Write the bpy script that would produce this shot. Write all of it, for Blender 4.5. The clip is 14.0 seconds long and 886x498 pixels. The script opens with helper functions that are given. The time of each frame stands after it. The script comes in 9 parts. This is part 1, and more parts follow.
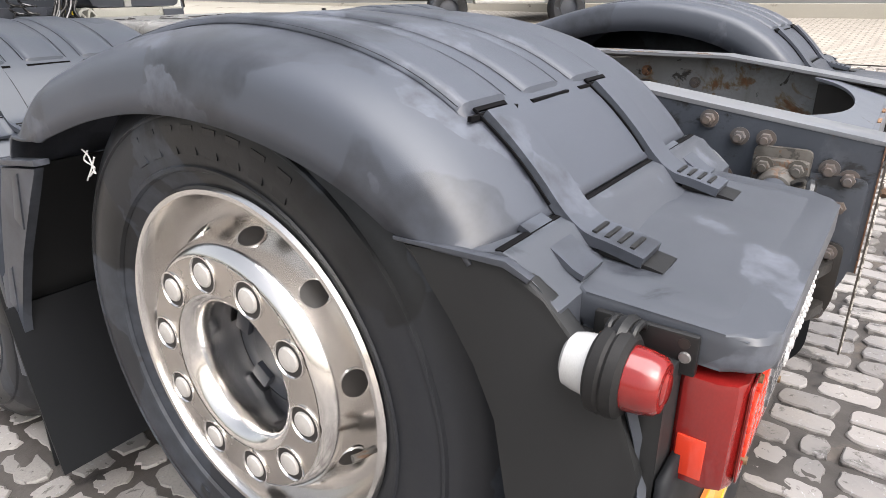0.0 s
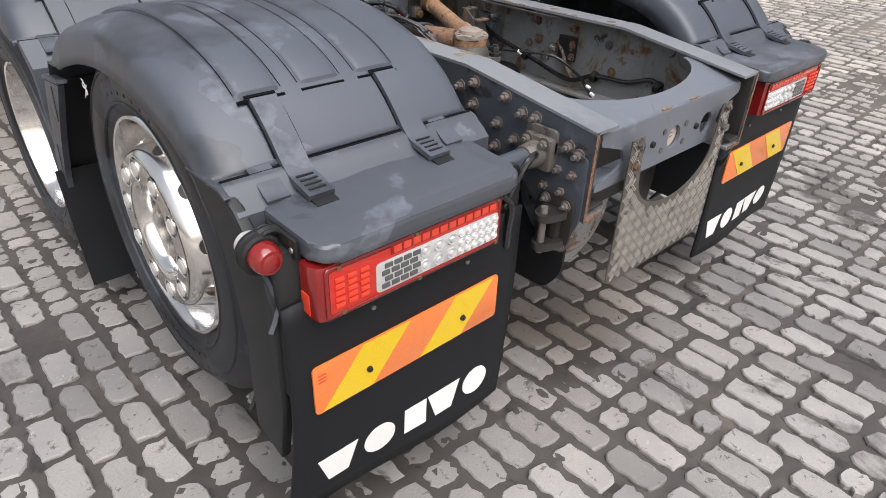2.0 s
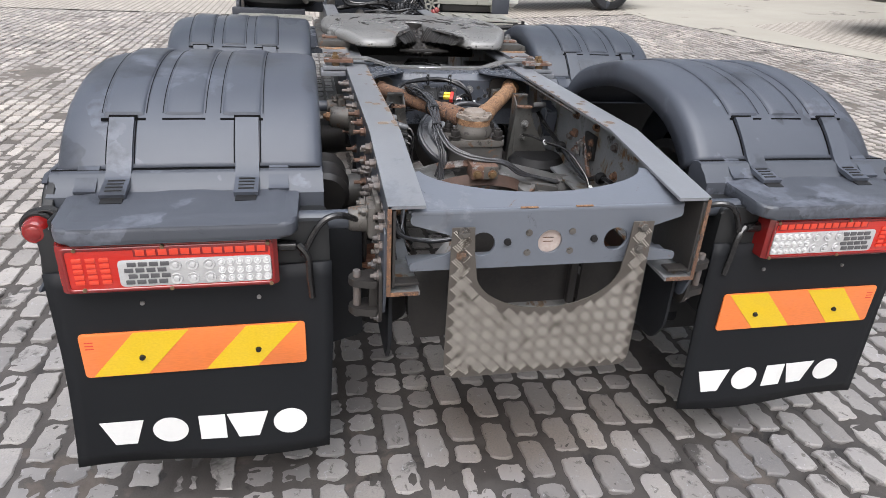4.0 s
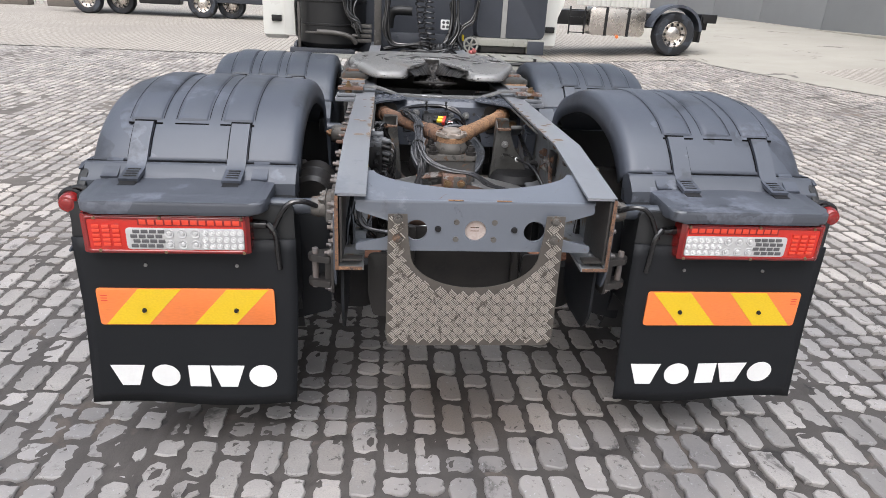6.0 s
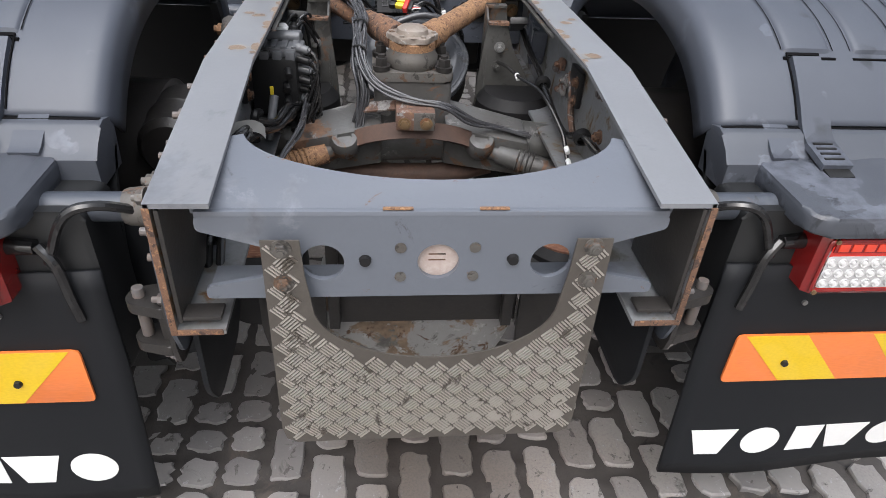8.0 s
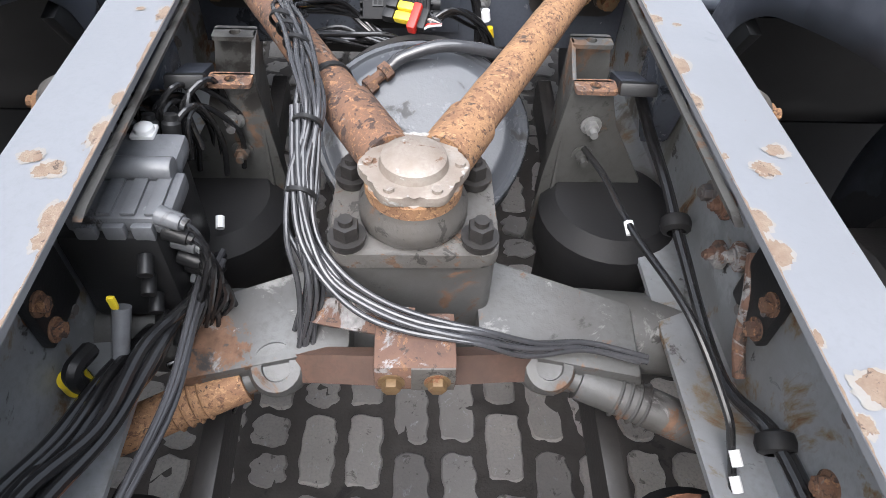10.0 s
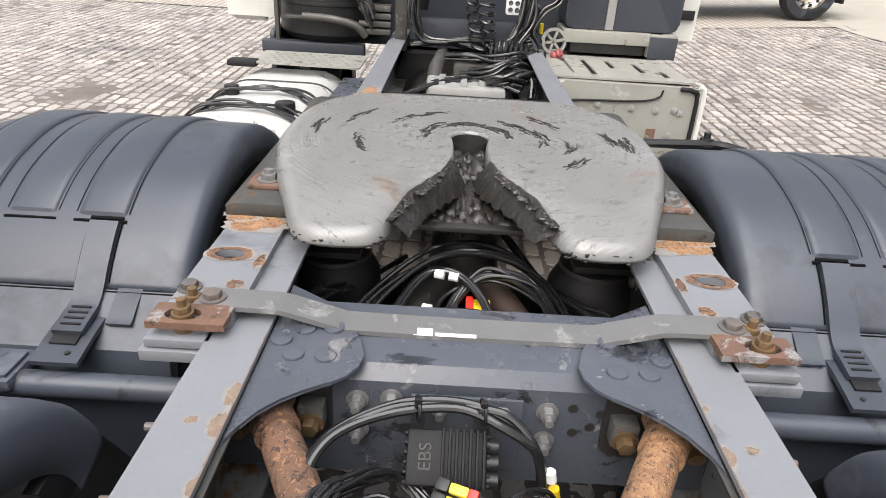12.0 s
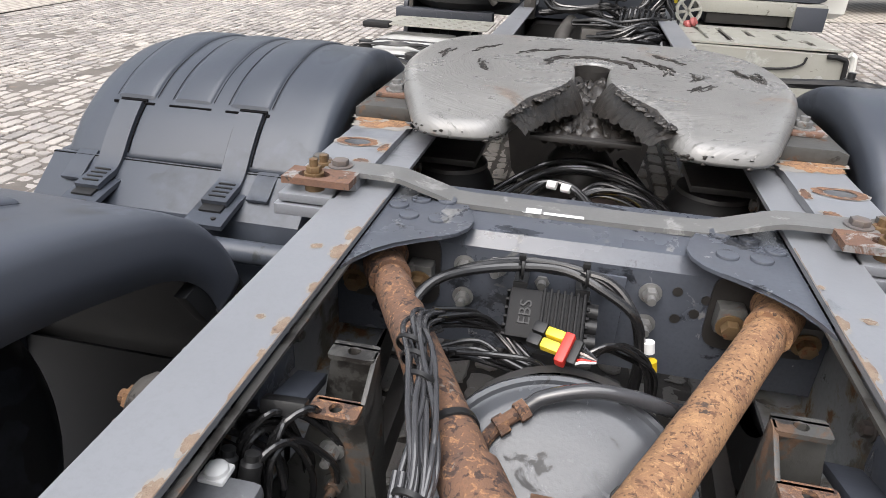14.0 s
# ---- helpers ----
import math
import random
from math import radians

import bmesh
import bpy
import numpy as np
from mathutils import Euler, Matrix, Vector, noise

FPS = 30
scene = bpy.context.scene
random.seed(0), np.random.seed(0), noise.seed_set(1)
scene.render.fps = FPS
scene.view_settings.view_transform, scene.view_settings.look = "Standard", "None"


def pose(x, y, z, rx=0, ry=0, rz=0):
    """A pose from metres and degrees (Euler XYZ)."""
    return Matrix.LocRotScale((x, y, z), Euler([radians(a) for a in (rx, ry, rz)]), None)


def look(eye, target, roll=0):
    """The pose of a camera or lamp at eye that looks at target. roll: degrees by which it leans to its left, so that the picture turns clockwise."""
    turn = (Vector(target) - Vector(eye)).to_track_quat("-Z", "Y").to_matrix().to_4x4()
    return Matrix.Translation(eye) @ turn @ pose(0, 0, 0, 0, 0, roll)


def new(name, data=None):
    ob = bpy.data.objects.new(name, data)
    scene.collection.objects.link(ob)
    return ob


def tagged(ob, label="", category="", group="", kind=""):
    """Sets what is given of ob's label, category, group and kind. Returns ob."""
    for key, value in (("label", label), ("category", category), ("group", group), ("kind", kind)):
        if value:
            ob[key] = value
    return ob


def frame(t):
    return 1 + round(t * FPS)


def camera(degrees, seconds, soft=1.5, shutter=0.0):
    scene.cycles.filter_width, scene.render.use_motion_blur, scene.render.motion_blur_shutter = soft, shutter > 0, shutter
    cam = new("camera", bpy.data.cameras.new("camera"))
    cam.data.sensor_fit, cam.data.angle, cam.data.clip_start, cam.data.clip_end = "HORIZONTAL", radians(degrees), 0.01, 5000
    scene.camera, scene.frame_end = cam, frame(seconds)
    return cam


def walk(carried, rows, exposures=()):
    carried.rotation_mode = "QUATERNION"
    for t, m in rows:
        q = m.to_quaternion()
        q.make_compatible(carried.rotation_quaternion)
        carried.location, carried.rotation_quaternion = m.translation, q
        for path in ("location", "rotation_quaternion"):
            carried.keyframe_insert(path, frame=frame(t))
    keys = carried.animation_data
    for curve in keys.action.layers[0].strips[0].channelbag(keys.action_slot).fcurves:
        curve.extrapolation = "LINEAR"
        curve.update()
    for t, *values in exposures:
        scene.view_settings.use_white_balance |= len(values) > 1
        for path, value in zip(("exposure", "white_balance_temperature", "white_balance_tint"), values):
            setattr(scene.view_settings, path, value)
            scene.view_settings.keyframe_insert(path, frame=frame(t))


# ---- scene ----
cam = camera(69.6, 14.0, soft=0.8)
PATH = [
    (0, (-1.869, -0.155, 1.326), (-0.366, 0.932, 0.577), -0.6),
    (0.3, (-2.049, -0.246, 1.503), (-0.656, 0.686, 0.412), 0.8),
    (0.5, (-2.118, -0.335, 1.574), (-0.784, 0.548, 0.373), 0.9),
    (0.6, (-2.144, -0.381, 1.596), (-0.810, 0.493, 0.390), 0.5),
    (1, (-2.158, -0.631, 1.641), (-0.744, 0.079, 0.417), 1.4),
    (1.5, (-2.054, -0.857, 1.669), (-0.719, 0.089, 0.518), 2.3),
    (2, (-1.794, -0.987, 1.645), (-0.617, 0.245, 0.597), 2.2),
    (2.5, (-1.558, -1.174, 1.640), (-0.600, 0.311, 0.705), 2.4),
    (3, (-1.263, -1.386, 1.644), (-0.564, 0.277, 0.782), 3.0),
    (3.5, (-0.925, -1.489, 1.630), (-0.523, 0.269, 0.766), 2.9),
    (4, (-0.652, -1.633, 1.666), (-0.249, 0.128, 0.806), 3.2),
    (4.2, (-0.560, -1.714, 1.687), (-0.164, 0.048, 0.832), 3.5),
    (6.3, (-0.301, -2.085, 1.657), (-0.127, -0.238, 0.911), 2.8),
    (6.5, (-0.303, -1.966, 1.640), (-0.101, -0.125, 0.885), 3.0),
    (7, (-0.224, -1.690, 1.578), (-0.003, 0.135, 0.791), 3.0),
    (7.2, (-0.198, -1.568, 1.562), (0.029, 0.231, 0.718), 3.2),
    (9.3, (-0.018, -0.183, 1.577), (0.118, 1.225, 0.163), 3.2),
    (9.5, (-0.018, -0.089, 1.572), (0.110, 1.301, 0.141), 3.2),
    (10, (-0.008, 0.157, 1.598), (0.097, 1.505, 0.124), 3.6),
    (10.5, (-0.024, 0.372, 1.674), (0.048, 1.721, 0.199), 3.5),
    (11, (-0.034, 0.504, 1.770), (0.012, 1.995, 0.437), 3.8),
    (11.5, (-0.052, 0.561, 1.796), (-0.021, 2.269, 0.756), 3.5),
    (12, (-0.062, 0.570, 1.790), (-0.059, 2.348, 0.875), 3.4),
    (12.5, (-0.057, 0.563, 1.784), (-0.093, 2.357, 0.900), 3.3),
    (13, (-0.051, 0.534, 1.745), (-0.135, 2.328, 0.866), 3.2),
    (13.5, (-0.041, 0.490, 1.686), (-0.222, 2.268, 0.789), 2.9),
    (14, (-0.034, 0.418, 1.607), (-0.379, 2.157, 0.682), 2.5),
]
EXPOSURES = [(0.0, 1.68, 6550, 12), (0.6, 1.48, 6800, 11), (1.0, 1.38, 6950, 10), (1.6, 1.12, 6650, 12), (2.5, 1.12, 6300, 12), (7.2, 1.12, 6200, 12), (9.3, 1.52, 6350, 12), (10.0, 1.84, 6150, 12), (10.5, 1.90, 6150, 12), (11.0, 1.64, 6250, 12), (11.5, 1.52, 6350, 12), (12.0, 1.42, 6550, 12), (14.0, 1.38, 6450, 12)]
walk(cam, [(t, look(e, g, r)) for t, e, g, r in PATH], EXPOSURES)

# ---- light ----
world = bpy.data.worlds.new("sky")
scene.world = world
world.use_nodes = True
wn = world.node_tree.nodes
wl = world.node_tree.links
wn.clear()
sky = wn.new("ShaderNodeTexSky")
sky.sky_type = 'NISHITA'
sky.sun_disc = False
sky.sun_elevation = radians(48)
sky.sun_rotation = radians(200)
sky.air_density = 1.6
sky.dust_density = 6.0
sky.ozone_density = 1.0
grey = wn.new("ShaderNodeHueSaturation")
grey.inputs["Saturation"].default_value = 0.35
bg = wn.new("ShaderNodeBackground")
bg.inputs["Strength"].default_value = 0.085
scene.view_settings.exposure = 1.05
wo = wn.new("ShaderNodeOutputWorld")
wl.new(sky.outputs[0], grey.inputs["Color"])
wl.new(grey.outputs[0], bg.inputs["Color"])
wl.new(bg.outputs[0], wo.inputs["Surface"])

sun = new("sun", bpy.data.lights.new("sun", 'SUN'))
sun.data.energy = 1.5
sun.data.angle = radians(60)
sun.data.color = (1.0, 1.0, 1.0)
sun.matrix_world = look((0, 0, 10), (0.1, 2.6, 0))


# ---- building blocks ----
def mesh_of(bm, sharp=35):
    me = bpy.data.meshes.new("m")
    bmesh.ops.recalc_face_normals(bm, faces=bm.faces[:])
    bm.to_mesh(me)
    bm.free()
    me.polygons.foreach_set("use_smooth", [True] * len(me.polygons))
    me.set_sharp_from_angle(angle=radians(sharp))
    return me


def part(name, bm, material, parent, label="", sharp=35):
    """Links a bmesh as one mesh object, a part of its thing."""
    ob = new(name, mesh_of(bm, sharp))
    ob.data.materials.append(material)
    ob.parent = parent
    if label:
        tagged(ob, label)
    return ob


def thing(name, label, category, group="", kind=""):
    return tagged(new(name), label, category, group, kind)


def solo(name, bm, material, label, category, group="", kind="", sharp=35):
    ob = new(name, mesh_of(bm, sharp))
    ob.data.materials.append(material)
    return tagged(ob, label, category, group, kind)


def bevelled(bm, geom_faces, width, seg=2):
    edges = list({e for f in geom_faces for e in f.edges})
    bmesh.ops.bevel(bm, geom=edges, offset=width, segments=seg, profile=0.6, affect='EDGES', clamp_overlap=True)


def box(bm, lo, hi, bev=0.0, m=None, seg=2):
    """A box between two corners, with rounded edges, optionally turned by m."""
    x0, y0, z0 = (min(a, b) for a, b in zip(lo, hi))
    x1, y1, z1 = (max(a, b) for a, b in zip(lo, hi))
    vs = [bm.verts.new(p) for p in ((x0, y0, z0), (x1, y0, z0), (x1, y1, z0), (x0, y1, z0), (x0, y0, z1), (x1, y0, z1), (x1, y1, z1), (x0, y1, z1))]
    fs = [bm.faces.new([vs[i] for i in q]) for q in ((3, 2, 1, 0), (4, 5, 6, 7), (0, 1, 5, 4), (1, 2, 6, 5), (2, 3, 7, 6), (3, 0, 4, 7))]
    if m is not None:
        for v in vs:
            v.co = m @ v.co
    if bev:
        bevelled(bm, fs, bev, seg)


def prism(bm, pts, lo, hi, axis="z", bev=0.0, m=None, seg=2):
    """A flat outline pulled from lo to hi along an axis. pts are the other two coordinates in order."""
    def at(p, h):
        a, b = p
        return {"x": (h, a, b), "y": (a, h, b), "z": (a, b, h)}[axis]
    v0 = [bm.verts.new(at(p, lo)) for p in pts]
    v1 = [bm.verts.new(at(p, hi)) for p in pts]
    n = len(pts)
    fs = [bm.faces.new(v0[::-1]), bm.faces.new(v1)]
    fs += [bm.faces.new((v0[i], v0[(i + 1) % n], v1[(i + 1) % n], v1[i])) for i in range(n)]
    if m is not None:
        for v in v0 + v1:
            v.co = m @ v.co
    if bev:
        es = list({e for f in fs[:2] for e in f.edges})
        bmesh.ops.bevel(bm, geom=es, offset=bev, segments=seg, profile=0.6, affect='EDGES', clamp_overlap=True)


def frame_of(d):
    d = Vector(d).normalized()
    up = Vector((0, 0, 1)) if abs(d.z) < 0.9 else Vector((1, 0, 0))
    a = d.cross(up).normalized()
    return a, d.cross(a).normalized(), d


def cyl(bm, a, b, r, r2=None, seg=18, turn=0.0, bev=0.0):
    """A round bar from a to b."""
    a, b = Vector(a), Vector(b)
    u, w, d = frame_of(b - a)
    r2 = r if r2 is None else r2
    rings = []
    for p, q in ((a, r), (b, r2)):
        rings.append([bm.verts.new(p + q * (math.cos(turn + t) * u + math.sin(turn + t) * w)) for t in (2 * math.pi * i / seg for i in range(seg))])
    fs = [bm.faces.new(rings[0]), bm.faces.new(rings[1][::-1])]
    for i in range(seg):
        bm.faces.new((rings[0][i], rings[1][i], rings[1][(i + 1) % seg], rings[0][(i + 1) % seg]))
    if bev:
        es = list({e for f in fs for e in f.edges})
        bmesh.ops.bevel(bm, geom=es, offset=bev, segments=2, profile=0.6, affect='EDGES', clamp_overlap=True)


def lathe(bm, prof, origin, axis, seg=32):
    """Turns (radius, height) pairs round an axis through origin."""
    o = Vector(origin)
    u, w, d = frame_of(axis)
    rings = []
    for r, h in prof:
        if r < 1e-5:
            rings.append([bm.verts.new(o + h * d)])
        else:
            rings.append([bm.verts.new(o + h * d + r * (math.cos(t) * u + math.sin(t) * w)) for t in (2 * math.pi * i / seg for i in range(seg))])
    for p, q in zip(rings, rings[1:]):
        for i in range(seg):
            j = (i + 1) % seg
            if len(p) == 1 and len(q) == 1:
                continue
            if len(p) == 1:
                bm.faces.new((p[0], q[i], q[j]))
            elif len(q) == 1:
                bm.faces.new((p[i], q[0], p[j]))
            else:
                bm.faces.new((p[i], q[i], q[j], p[j]))


def smooth_path(pts, n=6):
    pts = [Vector(p) for p in pts]
    ext = [2 * pts[0] - pts[1]] + pts + [2 * pts[-1] - pts[-2]]
    out = []
    for i in range(1, len(ext) - 2):
        p0, p1, p2, p3 = ext[i - 1:i + 3]
        for k in range(n):
            t = k / n
            out.append(0.5 * (2 * p1 + (p2 - p0) * t + (2 * p0 - 5 * p1 + 4 * p2 - p3) * t * t + (3 * p1 - p0 - 3 * p2 + p3) * t ** 3))
    out.append(pts[-1])
    return out


def tube(bm, pts, r, seg=8, n=6, rough=0.0):
    """A hose or cable along a smooth line through pts."""
    path = smooth_path(pts, n) if n > 1 else [Vector(p) for p in pts]
    rings = []
    u = None
    for i, p in enumerate(path):
        d = (path[min(i + 1, len(path) - 1)] - path[max(i - 1, 0)]).normalized()
        if u is None:
            u = frame_of(d)[0]
        u = (u - d * u.dot(d)).normalized()
        w = d.cross(u)
        rr = r * (1 + rough * noise.noise(p * 60)) if rough else r
        rings.append([bm.verts.new(p + rr * (math.cos(t) * u + math.sin(t) * w)) for t in (2 * math.pi * k / seg for k in range(seg))])
    for a, b in zip(rings, rings[1:]):
        for k in range(seg):
            bm.faces.new((a[k], a[(k + 1) % seg], b[(k + 1) % seg], b[k]))
    bm.faces.new(rings[0][::-1])
    bm.faces.new(rings[-1])


def ribbon(bm, pts, width_dir, width, thick, n=4):
    """A flat strip along pts, as wide as given along width_dir."""
    path = smooth_path(pts, n) if n > 1 else [Vector(p) for p in pts]
    wd = Vector(width_dir).normalized()
    rings = []
    for i, p in enumerate(path):
        d = (path[min(i + 1, len(path) - 1)] - path[max(i - 1, 0)]).normalized()
        nn = d.cross(wd).normalized()
        rings.append([bm.verts.new(p + s * wd * width / 2 + t * nn * thick / 2) for s, t in ((-1, -1), (1, -1), (1, 1), (-1, 1))])
    for a, b in zip(rings, rings[1:]):
        for k in range(4):
            bm.faces.new((a[k], a[(k + 1) % 4], b[(k + 1) % 4], b[k]))
    bm.faces.new(rings[0][::-1])
    bm.faces.new(rings[-1])


def hexbolt(bm, p, d, r=0.014, h=0.012, stud=0.0, washer=True):
    """A hexagonal bolt head or nut on a surface at p, pointing along d."""
    p, d = Vector(p), Vector(d).normalized()
    if washer:
        cyl(bm, p, p + d * 0.003, r * 1.45, seg=16)
    cyl(bm, p + d * 0.002, p + d * (0.002 + h), r, seg=6, bev=r * 0.12)
    if stud:
        cyl(bm, p + d * h, p + d * (h + stud), r * 0.55, seg=10)


def rounded(pts, r, n=5):
    """Rounds the corners of a flat outline."""
    out = []
    k = len(pts)
    for i in range(k):
        p0, p, p1 = Vector(pts[i - 1]), Vector(pts[i]), Vector(pts[(i + 1) % k])
        a, b = (p0 - p), (p1 - p)
        t = min(r, a.length * 0.45, b.length * 0.45)
        a, b = p + a.normalized() * t, p + b.normalized() * t
        for j in range(n + 1):
            s = j / n
            q = (1 - s) ** 2 * a + 2 * s * (1 - s) * p + s * s * b
            out.append((q.x, q.y))
    return out


# ---- materials ----
def material(name, base, rough=0.5, metal=0.0, dark=None, amount=0.5, scale=8.0, fine=90.0, bump=0.1, coat=0.0, patches=None, streak=None, spec=0.5, island=0.0, rnd=0.0, rough_var=0.12):
    """base: the surface's colour; dark: a second tone mixed in by two scales of noise; patches: [(colour, coverage, size, roughness)]
    of rust, dirt or bare metal with ragged edges."""
    mt = bpy.data.materials.new(name)
    mt.use_nodes = True
    nt = mt.node_tree
    N, L = nt.nodes, nt.links
    bs = N["Principled BSDF"]
    bs.inputs["Metallic"].default_value = metal
    bs.inputs["Coat Weight"].default_value = coat
    bs.inputs["Specular IOR Level"].default_value = spec
    geo = N.new("ShaderNodeNewGeometry")
    pos = geo.outputs["Position"]

    def nz(sc, detail=6.0, ro=0.6, dist=0.0):
        n = N.new("ShaderNodeTexNoise")
        n.inputs["Scale"].default_value = sc
        n.inputs["Detail"].default_value = detail
        n.inputs["Roughness"].default_value = ro
        n.inputs["Distortion"].default_value = dist
        L.new(pos, n.inputs["Vector"])
        return n.outputs["Fac"]

    def ramp(f, a, b):
        m = N.new("ShaderNodeMapRange")
        m.inputs["From Min"].default_value = a
        m.inputs["From Max"].default_value = b
        L.new(f, m.inputs["Value"])
        return m.outputs["Result"]

    def mix(f, a, b, kind='MIX'):
        m = N.new("ShaderNodeMix")
        m.data_type = 'RGBA'
        m.blend_type = kind
        if isinstance(f, float):
            m.inputs["Factor"].default_value = f
        else:
            L.new(f, m.inputs["Factor"])
        for k, v in ((6, a), (7, b)):
            if isinstance(v, tuple):
                m.inputs[k].default_value = (*v, 1.0)
            else:
                L.new(v, m.inputs[k])
        return m.outputs[2]

    def fmix(f, a, b):
        m = N.new("ShaderNodeMix")
        m.data_type = 'FLOAT'
        L.new(f, m.inputs["Factor"])
        for k, v in ((2, a), (3, b)):
            if isinstance(v, float):
                m.inputs[k].default_value = v
            else:
                L.new(v, m.inputs[k])
        return m.outputs[0]

    dark = dark or tuple(c * 0.6 for c in base)
    big = nz(scale)
    small = nz(fine, 3.0)
    col = mix(ramp(big, 0.35, 0.68), base, tuple(b + (d - b) * amount for b, d in zip(base, dark)))
    col = mix(ramp(small, 0.45, 0.75), col, tuple(b + (d - b) * amount * 0.7 for b, d in zip(base, dark)))
    rgh = ramp(big, 0.2, 0.8)
    mr = N.new("ShaderNodeMapRange")
    mr.inputs["To Min"].default_value = max(0.03, rough - rough_var)
    mr.inputs["To Max"].default_value = min(1.0, rough + rough_var)
    L.new(big, mr.inputs["Value"])
    rgh = mr.outputs["Result"]
    met = None
    for k, row in enumerate(patches or ()):
        pc, cover, size, pr = row[:4]
        grain = nz(size, row[5] if len(row) > 5 else 8.0, 0.45 if len(row) > 5 else 0.68, 0.3 if len(row) > 5 else 0.6)
        if len(row) > 4 and row[4]:
            # a pale halo round the patch
            col = mix(ramp(grain, 0.575 - cover * 0.35, 0.62 - cover * 0.35), col, row[4])
        f = ramp(grain, 0.62 - cover * 0.35, (0.627 if len(row) > 5 else 0.66) - cover * 0.35)
        pc2 = mix(ramp(nz(size * 6, 4.0), 0.35, 0.7), pc, tuple(c * 0.5 for c in pc))
        col = mix(f, col, pc2)
        rgh = fmix(f, rgh, pr)
        if metal:
            met = fmix(f, met if met is not None else metal, 0.0)
    if streak:
        n = N.new("ShaderNodeTexNoise")
        mp = N.new("ShaderNodeMapping")
        mp.inputs["Scale"].default_value = streak[2]
        L.new(pos, mp.inputs["Vector"])
        L.new(mp.outputs[0], n.inputs["Vector"])
        n.inputs["Scale"].default_value = 1.0
        n.inputs["Detail"].default_value = 5.0
        f = ramp(n.outputs["Fac"], 0.62 - streak[1] * 0.3, 0.72 - streak[1] * 0.2)
        col = mix(f, col, streak[0])
        rgh = fmix(f, rgh, streak[3])
    if island or rnd:
        if rnd:
            src = N.new("ShaderNodeObjectInfo").outputs["Random"]
        else:
            src = geo.outputs["Random Per Island"]
        m = N.new("ShaderNodeMapRange")
        a = max(island, rnd)
        m.inputs["To Min"].default_value = 1 - a
        m.inputs["To Max"].default_value = 1 + a * 0.6
        L.new(src, m.inputs["Value"])
        c = N.new("ShaderNodeCombineColor")
        for i in range(3):
            L.new(m.outputs[0], c.inputs[i])
        col = mix(1.0, col, c.outputs[0], 'MULTIPLY')
    L.new(col, bs.inputs["Base Color"])
    L.new(rgh, bs.inputs["Roughness"])
    if met is not None:
        L.new(met, bs.inputs["Metallic"])
    if bump:
        b = N.new("ShaderNodeBump")
        b.inputs["Strength"].default_value = bump
        b.inputs["Distance"].default_value = 0.004
        h = fmix(ramp(small, 0.0, 1.0), big, small)
        L.new(h, b.inputs["Height"])
        L.new(b.outputs[0], bs.inputs["Normal"])
    return mt


RUST = (0.20, 0.085, 0.04)

M_guard = material("guard_plastic", (0.064, 0.072, 0.091), 0.45, dark=(0.043, 0.049, 0.063), scale=2.2, fine=900, bump=0.08, rough_var=0.08, spec=0.5,
                   patches=[((0.052, 0.058, 0.073), 0.14, 2.6, 0.40, None, 4.0), ((0.094, 0.104, 0.130), 0.08, 5.0, 0.46, None, 5.0)])
M_guard_clean = material("guard_plastic_clean", (0.044, 0.051, 0.065), 0.36, dark=(0.036, 0.041, 0.052), scale=2.2, fine=900, bump=0.08, rough_var=0.08, spec=0.5,
                         patches=[((0.052, 0.060, 0.076), 0.06, 2.4, 0.44, None, 4.0)])
M_shelf = material("scuffed_plastic", (0.062, 0.068, 0.082), 0.36, dark=(0.048, 0.053, 0.064), scale=3, fine=900, bump=0.08, rough_var=0.08,
                   patches=[((0.110, 0.120, 0.146), 0.10, 5.5, 0.42, None, 5.0), ((0.040, 0.044, 0.054), 0.06, 6.0, 0.34)])
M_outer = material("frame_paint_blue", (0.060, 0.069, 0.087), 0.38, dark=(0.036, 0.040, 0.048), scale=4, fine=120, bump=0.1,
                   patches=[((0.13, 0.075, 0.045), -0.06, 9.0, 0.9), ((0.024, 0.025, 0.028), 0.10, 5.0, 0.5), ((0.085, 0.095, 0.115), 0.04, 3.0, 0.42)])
M_guard_low = material("guard_plastic_dark", (0.010, 0.011, 0.012), 0.55, dark=(0.007, 0.007, 0.008), scale=3, fine=700, bump=0.08)
M_flap = material("flap_rubber", (0.008, 0.009, 0.011), 0.58, dark=(0.012, 0.013, 0.015), scale=3, fine=300, bump=0.06, spec=0.25)
M_rubber = material("black_rubber", (0.009, 0.009, 0.010), 0.62, dark=(0.016, 0.015, 0.014), scale=9, fine=200, bump=0.15, spec=0.3)
M_tyre = material("tyre_rubber", (0.015, 0.017, 0.022), 0.5, dark=(0.034, 0.034, 0.036), scale=3.5, fine=160, bump=0.10, spec=0.35,
                  patches=[((0.044, 0.050, 0.062), 0.24, 3.6, 0.5, None, 5.0), ((0.014, 0.015, 0.017), 0.16, 2.6, 0.36, None, 3.0)])
M_white = material("white_print", (0.75, 0.75, 0.74), 0.5, dark=(0.6, 0.6, 0.6), bump=0.02)
M_sticker = material("worn_sticker", (0.46, 0.40, 0.37), 0.6, dark=(0.26, 0.17, 0.14), scale=55, fine=200, bump=0.05)
M_rail = material("frame_paint", (0.182, 0.190, 0.206), 0.33, dark=(0.142, 0.147, 0.158), scale=3, fine=120, bump=0.08,
                  patches=[((0.20, 0.12, 0.075), -0.10, 13.0, 0.85), ((0.17, 0.18, 0.20), 0.10, 2.0, 0.34)])
